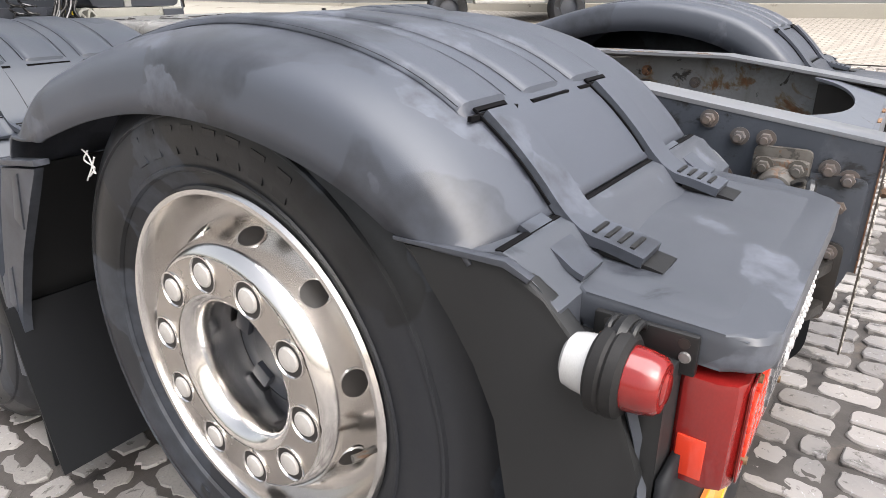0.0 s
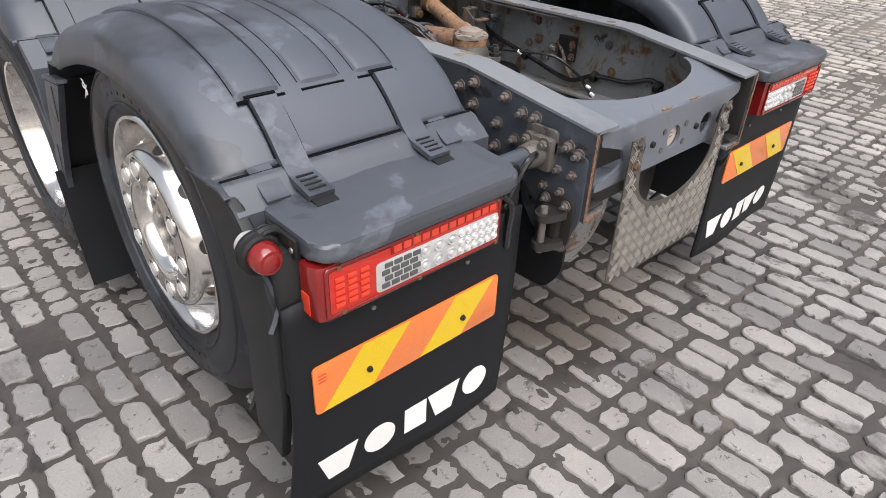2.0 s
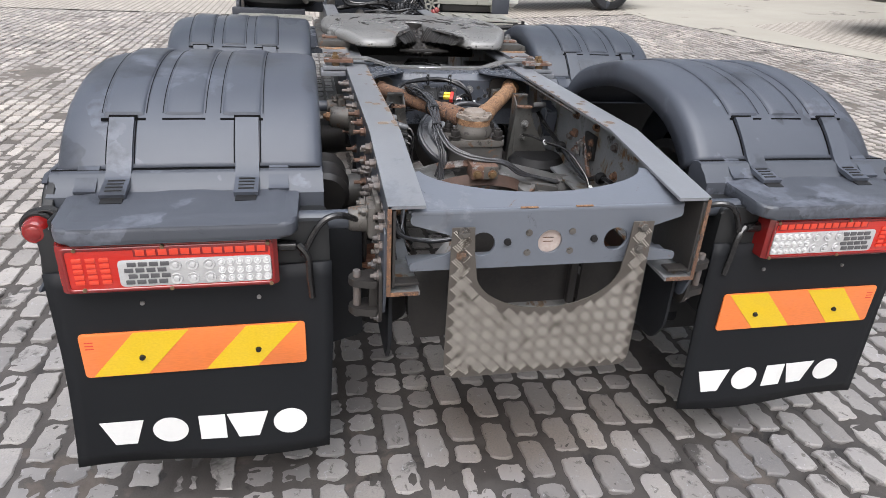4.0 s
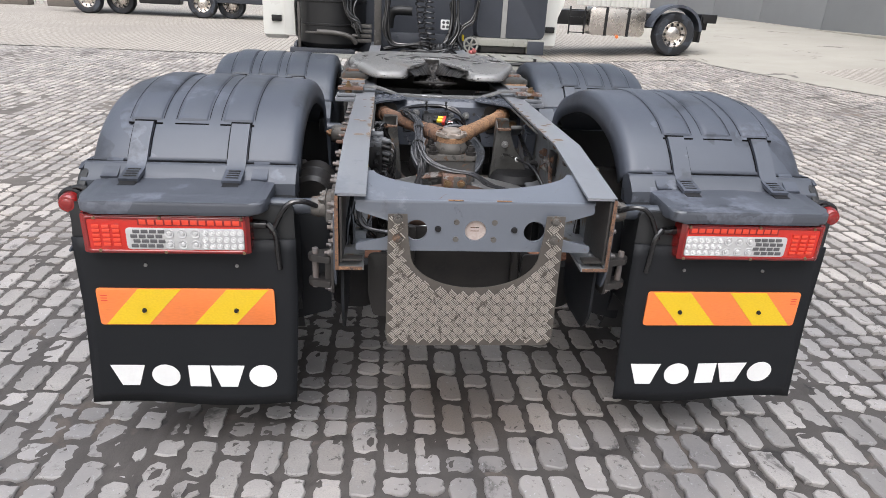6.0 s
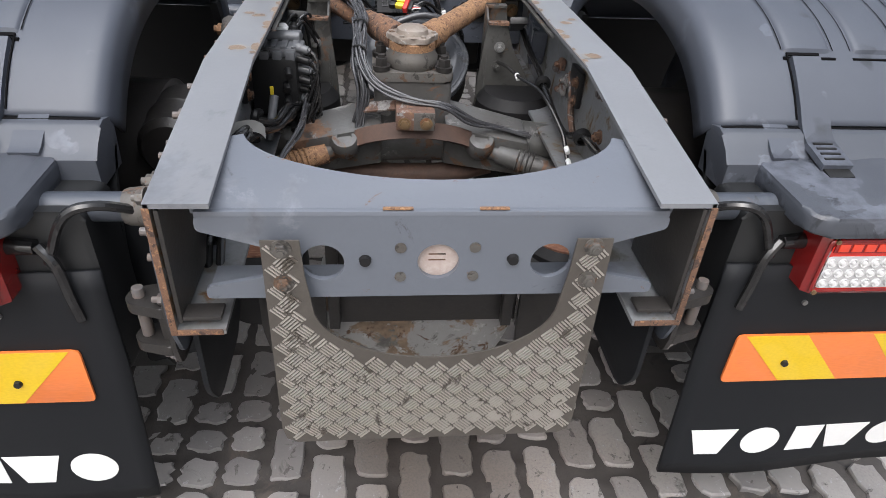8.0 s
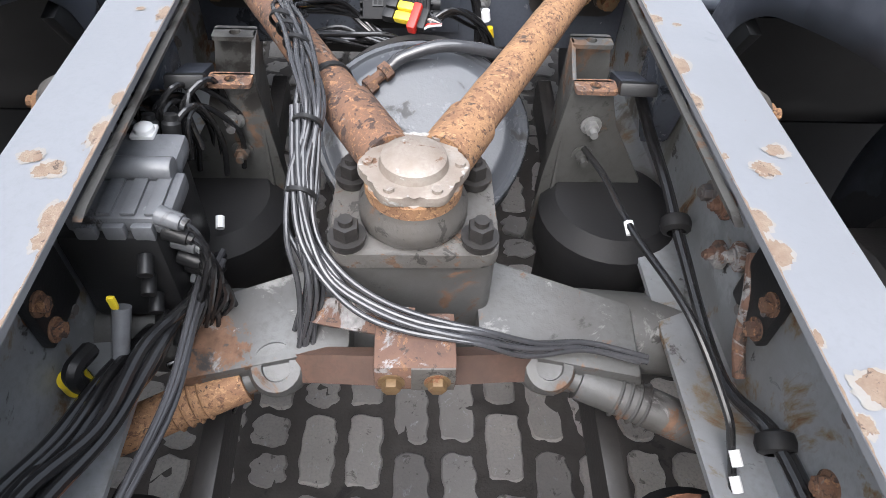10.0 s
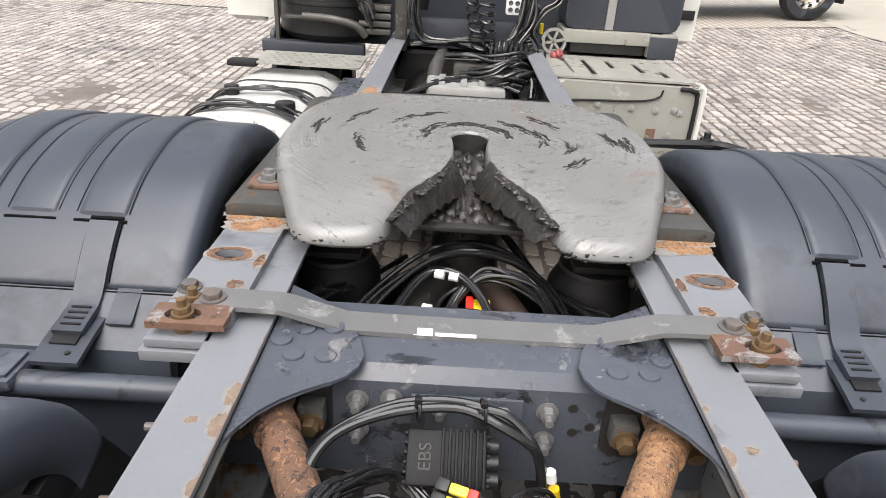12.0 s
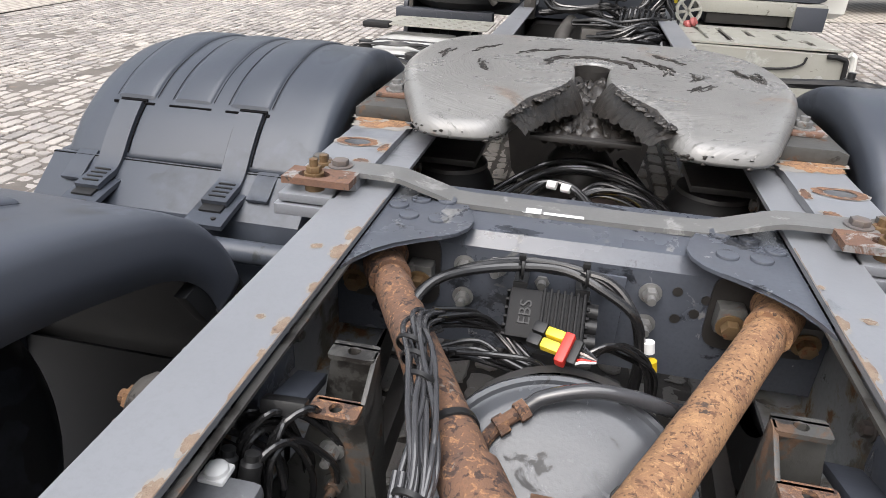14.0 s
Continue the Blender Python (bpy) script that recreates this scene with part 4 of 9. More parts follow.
    prism(bm, rounded([(-1.322, 0.98), (-0.605, 0.98), (-0.60, 0.60), (-1.322, 0.60)], 0.02), -0.024, 0.10, "y", bev=0.012, m=m)
    P("rear_body", bm, M_guard_low, guard)
    # flap
    bm = bmesh.new()
    flap_sheet(bm, m, -0.032, 0.86, 0.198, 0.038)
    fl = solid(P("mudflap", bm, M_flap, label="black rubber mudflap with white print"), 0.010, 0)
    print_marks(fl, m, -0.032, 0.322, 1.0, 0.86, 0.198)
    for x in (-1.10, -0.80):
        bm = bmesh.new()
        cyl(bm, m @ Vector((x, -0.037, 0.765)), m @ Vector((x, -0.042, 0.765)), 0.006, seg=10)
        P("rivet", bm, M_bolt, fl)
    # marker board
    bm = bmesh.new()
    x0, x1, z0, z1 = -1.274, -0.680, 0.540, 0.679
    prism(bm, rounded([(x0, z0), (x1, z0), (x1, z1), (x0, z1)], 0.012), -0.0385, -0.044, "y", bev=0.001, m=m)
    board = P("marker_board", bm, M_amber, label="orange and yellow striped reflective board")
    h = z1 - z0
    for xa in (x0 + 0.020, x0 + 0.315):
        bm = bmesh.new()
        w = 0.142
        sl = 0.118
        prism(bm, [(xa, z0 + 0.002), (xa + w, z0 + 0.002), (xa + w + sl, z1 - 0.002), (xa + sl, z1 - 0.002)], -0.0436, -0.0452, "y", m=m)
        P("stripe", bm, M_lemon, board, "yellow stripe")
    for x in (x0 + 0.152, x1 - 0.133):
        bm = bmesh.new()
        cyl(bm, m @ Vector((x, -0.043, 0.597)), m @ Vector((x, -0.052, 0.597)), 0.009, 0.007, seg=14)
        P("screw", bm, M_black, board)
    bm = bmesh.new()
    for k in range(3):
        box(bm, (x0 + 0.012, -0.0446, z1 - 0.028 - k * 0.010), (x0 + 0.034, -0.0438, z1 - 0.025 - k * 0.010), 0, m)
    P("approval_print", bm, M_redp, board)
    tail_lamp(m)
    marker_lamp(m)
    return guard


def flap_wave(u, e):
    """How far the flap stands forward of its plane."""
    return 0.012 * e * e * math.sin(5.0 * u + 1.0) + 0.012 * e * e


def flap_sheet(bm, m, y, ztop, zlow, flare):
    nx, nz_ = 22, 14
    rows = []
    for j in range(nz_ + 1):
        t = j / nz_
        z = ztop + (zlow - ztop) * t
        e = max(0.0, (t - 0.35) / 0.65)
        xa, xb = -1.325 - flare * e ** 1.6, -0.60 - 0.022 * e
        rows.append([bm.verts.new(m @ Vector((xa + (xb - xa) * i / nx, y + flap_wave(i / nx, e), z + 0.004 * math.sin(7 * i / nx)))) for i in range(nx + 1)])
    for a, b in zip(rows, rows[1:]):
        for i in range(nx):
            bm.faces.new((a[i], a[i + 1], b[i + 1], b[i]))


def print_marks(parent, m, y, zc, k, ztop, zlow):
    """Plain white shapes where the maker's word stands."""
    flip = (m.to_3x3() @ Vector((1, 0, 0))).x < 0
    xs = [-1.215, -1.085, -0.965, -0.862, -0.738]
    h = 0.045 * k
    kinds = ["wedge", "disc", "block", "wedge", "disc"]
    if flip:
        kinds = kinds[::-1]
        xs = [-1.94 - x for x in xs][::-1]
    for x, kind in zip(xs, kinds):
        bm = bmesh.new()
        if kind == "wedge":
            o = [(x - 0.060, zc + h), (x + 0.060, zc + h), (x + 0.030, zc - h), (x - 0.030, zc - h)]
        elif kind == "disc":
            o = [(x + 0.050 * math.cos(a), zc + h * 1.05 * math.sin(a)) for a in [2 * math.pi * i / 24 for i in range(24)]]
        else:
            o = [(x - 0.038, zc - h), (x + 0.038, zc - h), (x + 0.038, zc + h), (x - 0.038, zc + h)]
        prism(bm, o, 0.0, -0.0012, "y", m=None)
        for v in bm.verts:
            e = max(0.0, ((ztop - v.co.z) / (ztop - zlow) - 0.35) / 0.65)
            xa, xb = -1.325 - 0.02 * e, -0.60 - 0.022 * e
            v.co.y += y + flap_wave((v.co.x - xa) / (xb - xa), e) - 0.0058
            v.co = m @ v.co
        P("print_mark", bm, M_white, parent)


def tail_lamp(m):
    m = m @ Matrix.Translation((0.012, 0, 0.016))
    bm = bmesh.new()
    o = [(-1.276, -0.020), (-1.284, -0.028), (-1.285, -0.062), (-1.278, -0.080), (-1.262, -0.088), (-0.766, -0.088), (-0.752, -0.076), (-0.752, -0.02)]
    prism(bm, o, 0.810, 0.944, "z", bev=0.008, m=m)
    lamp = P("tail_lamp", bm, M_reddark, label="red and clear LED tail lamp unit")
    bm = bmesh.new()
    prism(bm, rounded([(-1.262, 0.819), (-0.764, 0.819), (-0.764, 0.936), (-1.262, 0.936)], 0.010), -0.0865, -0.0895, "y", bev=0.001, m=m)
    P("red_panel", bm, M_red, lamp, "bright red lens")
    bm = bmesh.new()
    prism(bm, rounded([(-1.14, 0.828), (-0.768, 0.828), (-0.768, 0.902), (-1.14, 0.902)], 0.012), -0.0885, -0.0912, "y", bev=0.001, m=m)
    win = P("clear_window", bm, M_clear, lamp, "clear lens with rows of reflector cups")
    bm = bmesh.new()
    box(bm, (-1.10, -0.0918, 0.911), (-0.775, -0.0885, 0.9345), 0.001, m)
    P("upper_strip", bm, M_reddark, lamp)
    bm = bmesh.new()
    rim_in = rounded([(-1.256, 0.825), (-0.770, 0.825), (-0.770, 0.930), (-1.256, 0.930)], 0.010)
    rim_out = rounded([(-1.266, 0.815), (-0.760, 0.815), (-0.760, 0.940), (-1.266, 0.940)], 0.012)
    for (ax_, az), (bx_, bz), (cx_, cz), (dx_, dz) in zip(rim_out, rim_out[1:] + rim_out[:1], rim_in[1:] + rim_in[:1], rim_in):
        vs = [bm.verts.new(m @ Vector((x, -0.0902, z))) for x, z in ((ax_, az), (bx_, bz), (cx_, cz), (dx_, dz))]
        bm.faces.new(vs)
    bmesh.ops.remove_doubles(bm, verts=bm.verts[:], dist=1e-5)
    solid(P("lens_border", bm, M_reddark, lamp), 0.002, 0)
    for i in range(4):
        for j in range(4):
            bm = bmesh.new()
            x = -1.126 + i * 0.026 + (0.008 if j % 2 else 0)
            box(bm, (x, -0.0940, 0.835 + j * 0.0165), (x + 0.021, -0.0905, 0.835 + j * 0.0165 + 0.0115), 0.001, m)
            P("cell", bm, M_ledgrey, win)
    for i in range(9):
        for j in range(2 if i < 3 else 3):
            bm = bmesh.new()
            if i < 3:
                x, z, r = -1.005 + i * 0.041, 0.846 + j * 0.038, 0.0155
            else:
                x, z, r = -0.893 + (i - 3) * 0.0225, 0.841 + j * 0.0235, 0.0098
            lathe(bm, [(r, 0.0), (r * 0.92, 0.004), (r * 0.55, 0.0015), (r * 0.4, 0.006), (0, 0.007)], m @ Vector((x, -0.0910, z)), (0, -1, 0), 14)
            P("reflector", bm, M_led if i >= 3 else M_clear, win)
    for i in range(3):
        for j in range(5):
            bm = bmesh.new()
            box(bm, (-1.243 + i * 0.031, -0.0935, 0.838 + j * 0.0155), (-1.22 + i * 0.031, -0.0880, 0.838 + j * 0.0155 + 0.011), 0.003, m)
            P("cell", bm, M_redlight, lamp)
    for i in range(12):
        bm = bmesh.new()
        box(bm, (-1.094 + i * 0.0265, -0.0938, 0.914), (-1.073 + i * 0.0265, -0.0916, 0.931), 0.003, m)
        P("cell", bm, M_redlight, lamp)
    for x, z in ((-1.232, 0.934), (-1.225, 0.823), (-1.03, 0.936), (-1.02, 0.818), (-0.775, 0.936), (-0.772, 0.818)):
        bm = bmesh.new()
        cyl(bm, m @ Vector((x, -0.0875, z)), m @ Vector((x, -0.0945, z)), 0.006, 0.005, seg=10)
        P("screw", bm, M_brass, lamp)
    bm = bmesh.new()
    box(bm, (-1.2868, -0.060, 0.822), (-1.284, -0.030, 0.872), 0.001, m)
    P("side_reflector", bm, M_redlight, lamp)
    # plug and loom at the inner end
    bm = bmesh.new()
    cyl(bm, m @ Vector((-0.755, -0.03, 0.90)), m @ Vector((-0.705, -0.035, 0.90)), 0.017, 0.014)
    tube(bm, [m @ Vector(p) for p in ((-0.70, -0.04, 0.905), (-0.675, -0.05, 0.87), (-0.672, -0.045, 0.80), (-0.668, -0.04, 0.74))], 0.010)
    tube(bm, [m @ Vector(p) for p in ((-0.69, -0.04, 0.87), (-0.64, -0.05, 0.965), (-0.59, -0.04, 0.985), (-0.53, 0.0, 0.95), (-0.48, 0.03, 0.90))], 0.009)
    P("lamp_cable", bm, M_hose, lamp)


def marker_lamp(m):
    o = Vector((-1.326, 0.028, 0.970))
    before = set(bpy.data.objects)
    bm = bmesh.new()
    lathe(bm, [(0.0, -0.016), (0.034, -0.016), (0.039, -0.012), (0.040, -0.003), (0.038, 0.0), (0.040, 0.003), (0.039, 0.012), (0.034, 0.016), (0.0, 0.014)], m @ o, (0, -1, 0), 32)
    lamp = P("marker_lamp", bm, M_rubber, label="round side marker lamp in black rubber")
    bm = bmesh.new()
    lathe(bm, [(0.030, 0.012), (0.0285, 0.030), (0.0255, 0.042), (0.022, 0.0455), (0.0, 0.047)], m @ o, (0, -1, 0), 32)
    red = P("red_lens", bm, M_reddark, lamp, "dark red lens")
    bm = bmesh.new()
    lathe(bm, [(0.016, 0.0462), (0.013, 0.0482), (0.0, 0.0485)], m @ o, (0, -1, 0), 24)
    P("lens_centre", bm, M_reddark, red)
    bm = bmesh.new()
    lathe(bm, [(0.030, 0.012), (0.028, 0.030), (0.0255, 0.040), (0.021, 0.0435), (0.0, 0.0445)], m @ o, (0, 1, 0), 32)
    P("white_lens", bm, M_clear, lamp, "clear lens")
    grow = Matrix.Translation(m @ o) @ Matrix.Scale(1.14, 4) @ Matrix.Translation(-(m @ o))
    for ob in bpy.data.objects:
        if ob not in before:
            ob.data.transform(grow)
    bm = bmesh.new()
    tube(bm, [m @ (o + Vector(p)) for p in ((0.0, 0, 0.028), (0.008, 0.0, 0.038), (0.026, 0, 0.040), (0.045, 0, 0.034))], 0.011)
    for dy in (-0.013, 0.013):
        tube(bm, [m @ (o + Vector(p)) for p in ((0.004, dy, 0.030), (0.012, dy, 0.044), (0.032, dy, 0.044), (0.045, dy, 0.034))], 0.004)
    P("lamp_neck", bm, M_black, lamp)
    bm = bmesh.new()
    box(bm, (-1.284, -0.040, 0.964), (-1.274, 0.070, 1.010), 0.004, m)
    P("lamp_bracket", bm, M_black, lamp)
    for y, z, mt in ((-0.028, 0.985, M_bolt), (0.056, 0.982, M_rust)):
        bm = bmesh.new()
        lathe(bm, [(0.0065, 0.0), (0.0055, 0.0025), (0.0, 0.003)], m @ Vector((-1.284, y, z)), m.to_3x3() @ Vector((-1, 0, 0)), 14)
        P("screw", bm, mt, lamp)
    # black discs painted on as the bracket's shaded holes
    for y in (-0.026, 0.052):
        bm = bmesh.new()
        cyl(bm, m @ Vector((-1.2835, y, 1.0)), m @ Vector((-1.2848, y, 1.0)), 0.006, seg=12)
        P("hole", bm, M_dirt, lamp)
    bm = bmesh.new()
    ribbon(bm, [m @ Vector(p) for p in ((-1.318, 0.020, 0.945), (-1.306, 0.012, 0.90), (-1.302, 0.006, 0.865), (-1.310, 0.0, 0.835), (-1.328, -0.004, 0.805))], (0.75, 0.65, 0), 0.050, 0.010)
    P("rubber_arm", bm, M_guard_clean, lamp)
    bm = bmesh.new()
    tube(bm, [m @ Vector(p) for p in ((-1.285, -0.004, 0.965), (-1.295, -0.006, 0.92), (-1.290, -0.008, 0.86), (-1.280, -0.006, 0.80))], 0.005)
    P("lamp_cable", bm, M_hose, lamp)


guard_label = "grey-black plastic mudguard with raised ribs and rubber straps"
for s in (-1, 1):
    mudguard(s, 0.0, 0.0, guard_label)
    mudguard(s, 1.58, -0.034, guard_label, tag=False)


# ---- wheels ----
def wheel(s, y, z, x_face, dish=False):
    """A tyre on its rim, brought to the size of the truck."""
    before = set(bpy.data.objects)
    wheel_parts(s, y, z, x_face, dish)
    o = Vector((s * x_face, y, z))
    grow = Matrix.Translation(o) @ Matrix.Diagonal((1, 1.065, 1.065, 1)) @ Matrix.Translation(-o)
    for ob in bpy.data.objects:
        if ob not in before:
            ob.data.transform(grow)


def wheel_parts(s, y, z, x_face, dish=False, width=0.36, r=0.50):
    o = Vector((s * x_face, y, z))
    ax = Vector((s, 0, 0))
    bm = bmesh.new()
    w = width
    lathe(bm, [(0.292, -0.015), (0.31, -0.004), (0.345, 0.016), (0.385, 0.024), (0.42, 0.018), (0.445, 0.006), (0.450, 0.0), (0.464, -0.008), (0.486, -0.03), (r - 0.006, -0.05), (r, -0.065),
               (r, -0.11), (r - 0.012, -0.112), (r - 0.012, -0.122), (r + 0.001, -0.124), (r + 0.002, -0.175), (r - 0.011, -0.177), (r - 0.011, -0.187), (r + 0.002, -0.189),
               (r + 0.001, -w + 0.12), (r - 0.012, -w + 0.118), (r - 0.012, -w + 0.108), (r, -w + 0.106), (r - 0.006, -w + 0.05), (0.44, -w), (0.38, -w - 0.015), (0.30, -w)], o, ax, 72)
    tyre = P("wheel", bm, M_tyre, label="black truck tyre on a polished alloy rim", sharp=50)
    # raised rings and plain bars on the side wall where writing stands
    bm = bmesh.new()
    lathe(bm, [(0.334, 0.011), (0.337, 0.0175), (0.340, 0.0185), (0.343, 0.0195), (0.346, 0.015)], o, ax, 72)
    lathe(bm, [(0.418, 0.018), (0.421, 0.0215), (0.425, 0.0200), (0.428, 0.013)], o, ax, 72)
    P("bead_ring", bm, M_tyre, tyre)
    for k in range(16):
        a0 = radians(62 + k % 8 * 7.4) + (math.pi if k > 7 else 0.0)
        bm = bmesh.new()
        q = [(rr * math.cos(t), rr * math.sin(t)) for rr, t in ((0.362, a0), (0.362, a0 + 0.075), (0.405, a0 + 0.072), (0.405, a0 + 0.003))]
        prism(bm, q, 0.018, 0.0222, "x", m=Matrix.Translation(o) @ Matrix.Diagonal((s, -1, 1, 1)))
        P("sidewall_mark", bm, M_tyre, tyre)
    # rim
    bm = bmesh.new()
    prof = [(0.300, -0.016), (0.309, -0.010), (0.310, 0.000), (0.305, 0.006), (0.297, 0.005), (0.292, -0.006), (0.287, -0.026), (0.283, -0.055), (0.276, -0.080), (0.265, -0.090), (0.255, -0.082),
            (0.240, -0.046), (0.224, 0.000), (0.2215, 0.008), (0.219, 0.012), (0.210, 0.024), (0.203, 0.028), (0.140, 0.028), (0.128, 0.022), (0.119, 0.008), (0.115, -0.02), (0.114, -0.10)]
    if dish:
        prof = [(0.300, -0.016), (0.309, -0.010), (0.310, 0.000), (0.305, 0.006), (0.296, 0.003), (0.290, -0.02), (0.283, -0.07), (0.268, -0.10), (0.25, -0.115), (0.22, -0.135), (0.20, -0.15), (0.13, -0.155), (0.118, -0.15), (0.11, -0.08), (0.09, -0.07), (0.0, -0.07)]
    lathe(bm, prof, o, ax, 72)
    rim = P("rim", bm, M_alu, tyre, "polished aluminium rim with ten wheel nuts")
    if dish:
        for k in range(10):
            a = 2 * math.pi * k / 10
            c = o + Vector((0, 0.1675 * math.cos(a), 0.1675 * math.sin(a)))
            bm = bmesh.new()
            hexbolt(bm, c + ax * -0.155, ax, 0.017, 0.03)
            P("wheel_nut", bm, M_bolt, rim)
        return
    bm = bmesh.new()
    lathe(bm, [(0.2035, 0.0288), (0.2025, 0.0295), (0.141, 0.0295), (0.140, 0.0288)], o, ax, 64)
    P("hub_flange", bm, M_alu_dull, rim)
    for k in range(10):
        a = 2 * math.pi * (k + 0.208) / 10
        c = o + Vector((s * 0.020, 0.1735 * math.cos(a), 0.1735 * math.sin(a)))
        bm = bmesh.new()
        lathe(bm, [(0.0325, 0.0092), (0.032, 0.0125), (0.0300, 0.013), (0.0285, 0.010)], c, ax, 24)
        P("pocket_ring", bm, M_alu, rim)
        # flat black disc for the shade round the nut in its pocket
        bm = bmesh.new()
        lathe(bm, [(0.0290, 0.0100), (0.0, 0.0102)], c, ax, 20)
        P("pocket", bm, M_dirt, rim)
        bm = bmesh.new()
        lathe(bm, [(0.0205, 0.009), (0.0205, 0.0120), (0.0180, 0.0150), (0.0110, 0.0166), (0, 0.0170)], c, ax, 20)
        P("wheel_nut", bm, M_cap, rim, "pale nut cap")
    for k in range(10):
        a = 2 * math.pi * (k + 0.708) / 10
        rad = Vector((0, math.cos(a), math.sin(a)))
        nrm = (ax * 0.42 + rad * 0.907).normalized()
        c = o + rad * 0.2330 + ax * -0.0265
        bm = bmesh.new()
        lathe(bm, [(0.0250, 0.0), (0.0240, 0.0028), (0.0220, 0.0022)], c, nrm, 20)
        P("hole_edge", bm, M_alu, rim)
        # flat black disc on the rim, the dark inside the hand hole
        bm = bmesh.new()
        lathe(bm, [(0.0221, 0.0023), (0.0, 0.0024)], c, nrm, 20)
        P("hand_hole", bm, M_dirt, rim)
    bm = bmesh.new()
    lathe(bm, [(0.113, -0.085), (0.105, -0.088), (0.085, -0.085), (0.07, -0.082), (0.06, -0.075), (0.0, -0.073)], o, ax, 40)
    for k in range(5):
        a = 2 * math.pi * k / 5
        q = Matrix.Translation(o) @ Matrix.Rotation(a, 4, 'X')
        box(bm, (s * -0.098, -0.02, 0.072), (s * -0.07, 0.02, 0.106), 0.004, q)
    P("hub_cap", bm, M_cabgrey, rim, "black plastic hub cap")
    bm = bmesh.new()
    a = radians(-14)
    d = Vector((0, -math.cos(a), math.sin(a)))
    tube(bm, [o + d * 0.268 + ax * -0.03, o + d * 0.262 + ax * 0.0, o + d * 0.258 + ax * 0.012], 0.006)
    P("valve", bm, M_steel, rim)


# chalk scribble on the tyre beside the camera's start
def chalk(y, z, x):
    bm = bmesh.new()
    for pts in (((0, 0.0, 0.03), (0, 0.02, 0.01), (0, -0.015, 0.0), (0, 0.012, -0.02)), ((0, -0.02, 0.02), (0, 0.0, -0.005), (0, 0.025, -0.03)), ((0, 0.02, 0.03), (0, 0.0, 0.02), (0, -0.012, -0.012))):
        tube(bm, [Vector((x, y, z)) + Vector(p) for p in pts], 0.0017, 6, 3)
    P("chalk_mark", bm, M_white)


chalk(1.055, 1.030, -1.312)
# unseen drum and chamber, added to fill the dark wheel well
for s in (-1, 1):
    bm = bmesh.new()
    lathe(bm, [(0.0, 0.0), (0.20, 0.0), (0.235, 0.03), (0.235, 0.20), (0.27, 0.21), (0.27, 0.32), (0.0, 0.32)], (s * 0.63, 0.703, 0.711), (s, 0, 0), 36)
    P("brake_drum", bm, M_dirt, label="black brake drum on the tag axle")
    bm = bmesh.new()
    lathe(bm, [(0.0, 0.0), (0.07, 0.0), (0.085, 0.02), (0.085, 0.10), (0.09, 0.11), (0.085, 0.12), (0.085, 0.20), (0.06, 0.23), (0.0, 0.235)], (s * 0.60, 0.46, 0.86), (0, 1, 0.1), 24)
    P("brake_chamber", bm, M_dirt, label="dirty black brake chamber")
for s in (-1, 1):
    wheel(s, 0.703, 0.711, 1.288)
    wheel(s, 2.17, 0.530, 1.295, dish=True)
    bm = bmesh.new()
    lathe(bm, [(0.30, 0.0), (0.40, -0.012), (0.49, 0.01), (0.53, 0.05), (0.53, 0.24), (0.49, 0.28), (0.40, 0.302), (0.30, 0.29)], (s * 0.60, 2.17, 0.53), (s, 0, 0), 56)
    lathe(bm, [(0.0, 0.02), (0.22, 0.02), (0.235, 0.05), (0.305, 0.05), (0.305, 0.24)], (s * 0.60, 2.17, 0.53), (s, 0, 0), 40)
    P("twin_tyre", bm, M_tyre, label="black inner twin tyre of the drive axle")
    wheel(s, 5.55, 0.530, 1.24)


# ---- between the rails ----
# crossmember behind the cross bar
bm = bmesh.new()
prism(bm, [(1.445, 1.075), (1.465, 1.100), (1.50, 1.108), (1.64, 1.108), (1.64, 1.098), (1.50, 1.098), (1.475, 1.090), (1.455, 1.07), (1.455, 0.86), (1.445, 0.86)], -0.449, 0.449, "x", bev=0.002)
cross = P("middle_crossmember", bm, M_cross, label="dark blue-grey pressed crossmember with gusset plates")
for s in (-1, 1):
    bm = bmesh.new()
    g = [(s * x, y) for x, y in ((0.3585, 1.235), (0.346, 1.275), (0.328, 1.308), (0.302, 1.337), (0.270, 1.362), (0.232, 1.382), (0.206, 1.403), (0.190, 1.43), (0.185, 1.46), (0.195, 1.50), (0.24, 1.60), (0.3585, 1.68))]
    prism(bm, g, 1.110, 1.118, "z", bev=0.002)
    gus = P("gusset_plate", bm, M_cross, cross)
    for x, y in ((0.305, 1.45), (0.25, 1.45), (0.335, 1.49), (0.30, 1.527), (0.25, 1.535), (0.30, 1.60)):
        bm = bmesh.new()
        cyl(bm, (s * x, y, 1.117), (s * x, y, 1.123), 0.0195, 0.0185, seg=20, bev=0.002)
        P("rivet", bm, M_cross, gus)
    # black patch for the shade in the recess, with the rod's pin bolts
    bm = bmesh.new()
    prism(bm, rounded([(s * 0.240, 0.94), (s * 0.430, 0.94), (s * 0.430, 1.088), (s * 0.240, 1.088)], 0.035), 1.4445, 1.438, "y")
    P("recess", bm, M_dirt, cross)
    for x, z in ((0.396, 1.000), (0.272, 1.015)):
        bm = bmesh.new()
        box(bm, (s * (x - 0.024), 1.405, z - 0.026), (s * (x + 0.024), 1.44, z + 0.026), 0.008)
        P("pin_block", bm, M_axle, cross)
        bm = bmesh.new()
        hexbolt(bm, (s * x, 1.405, z - 0.006), (0, -1, -0.15), 0.0165, 0.018)
        P("pin_bolt", bm, M_brass, cross, "yellow zinc-plated bolt head")
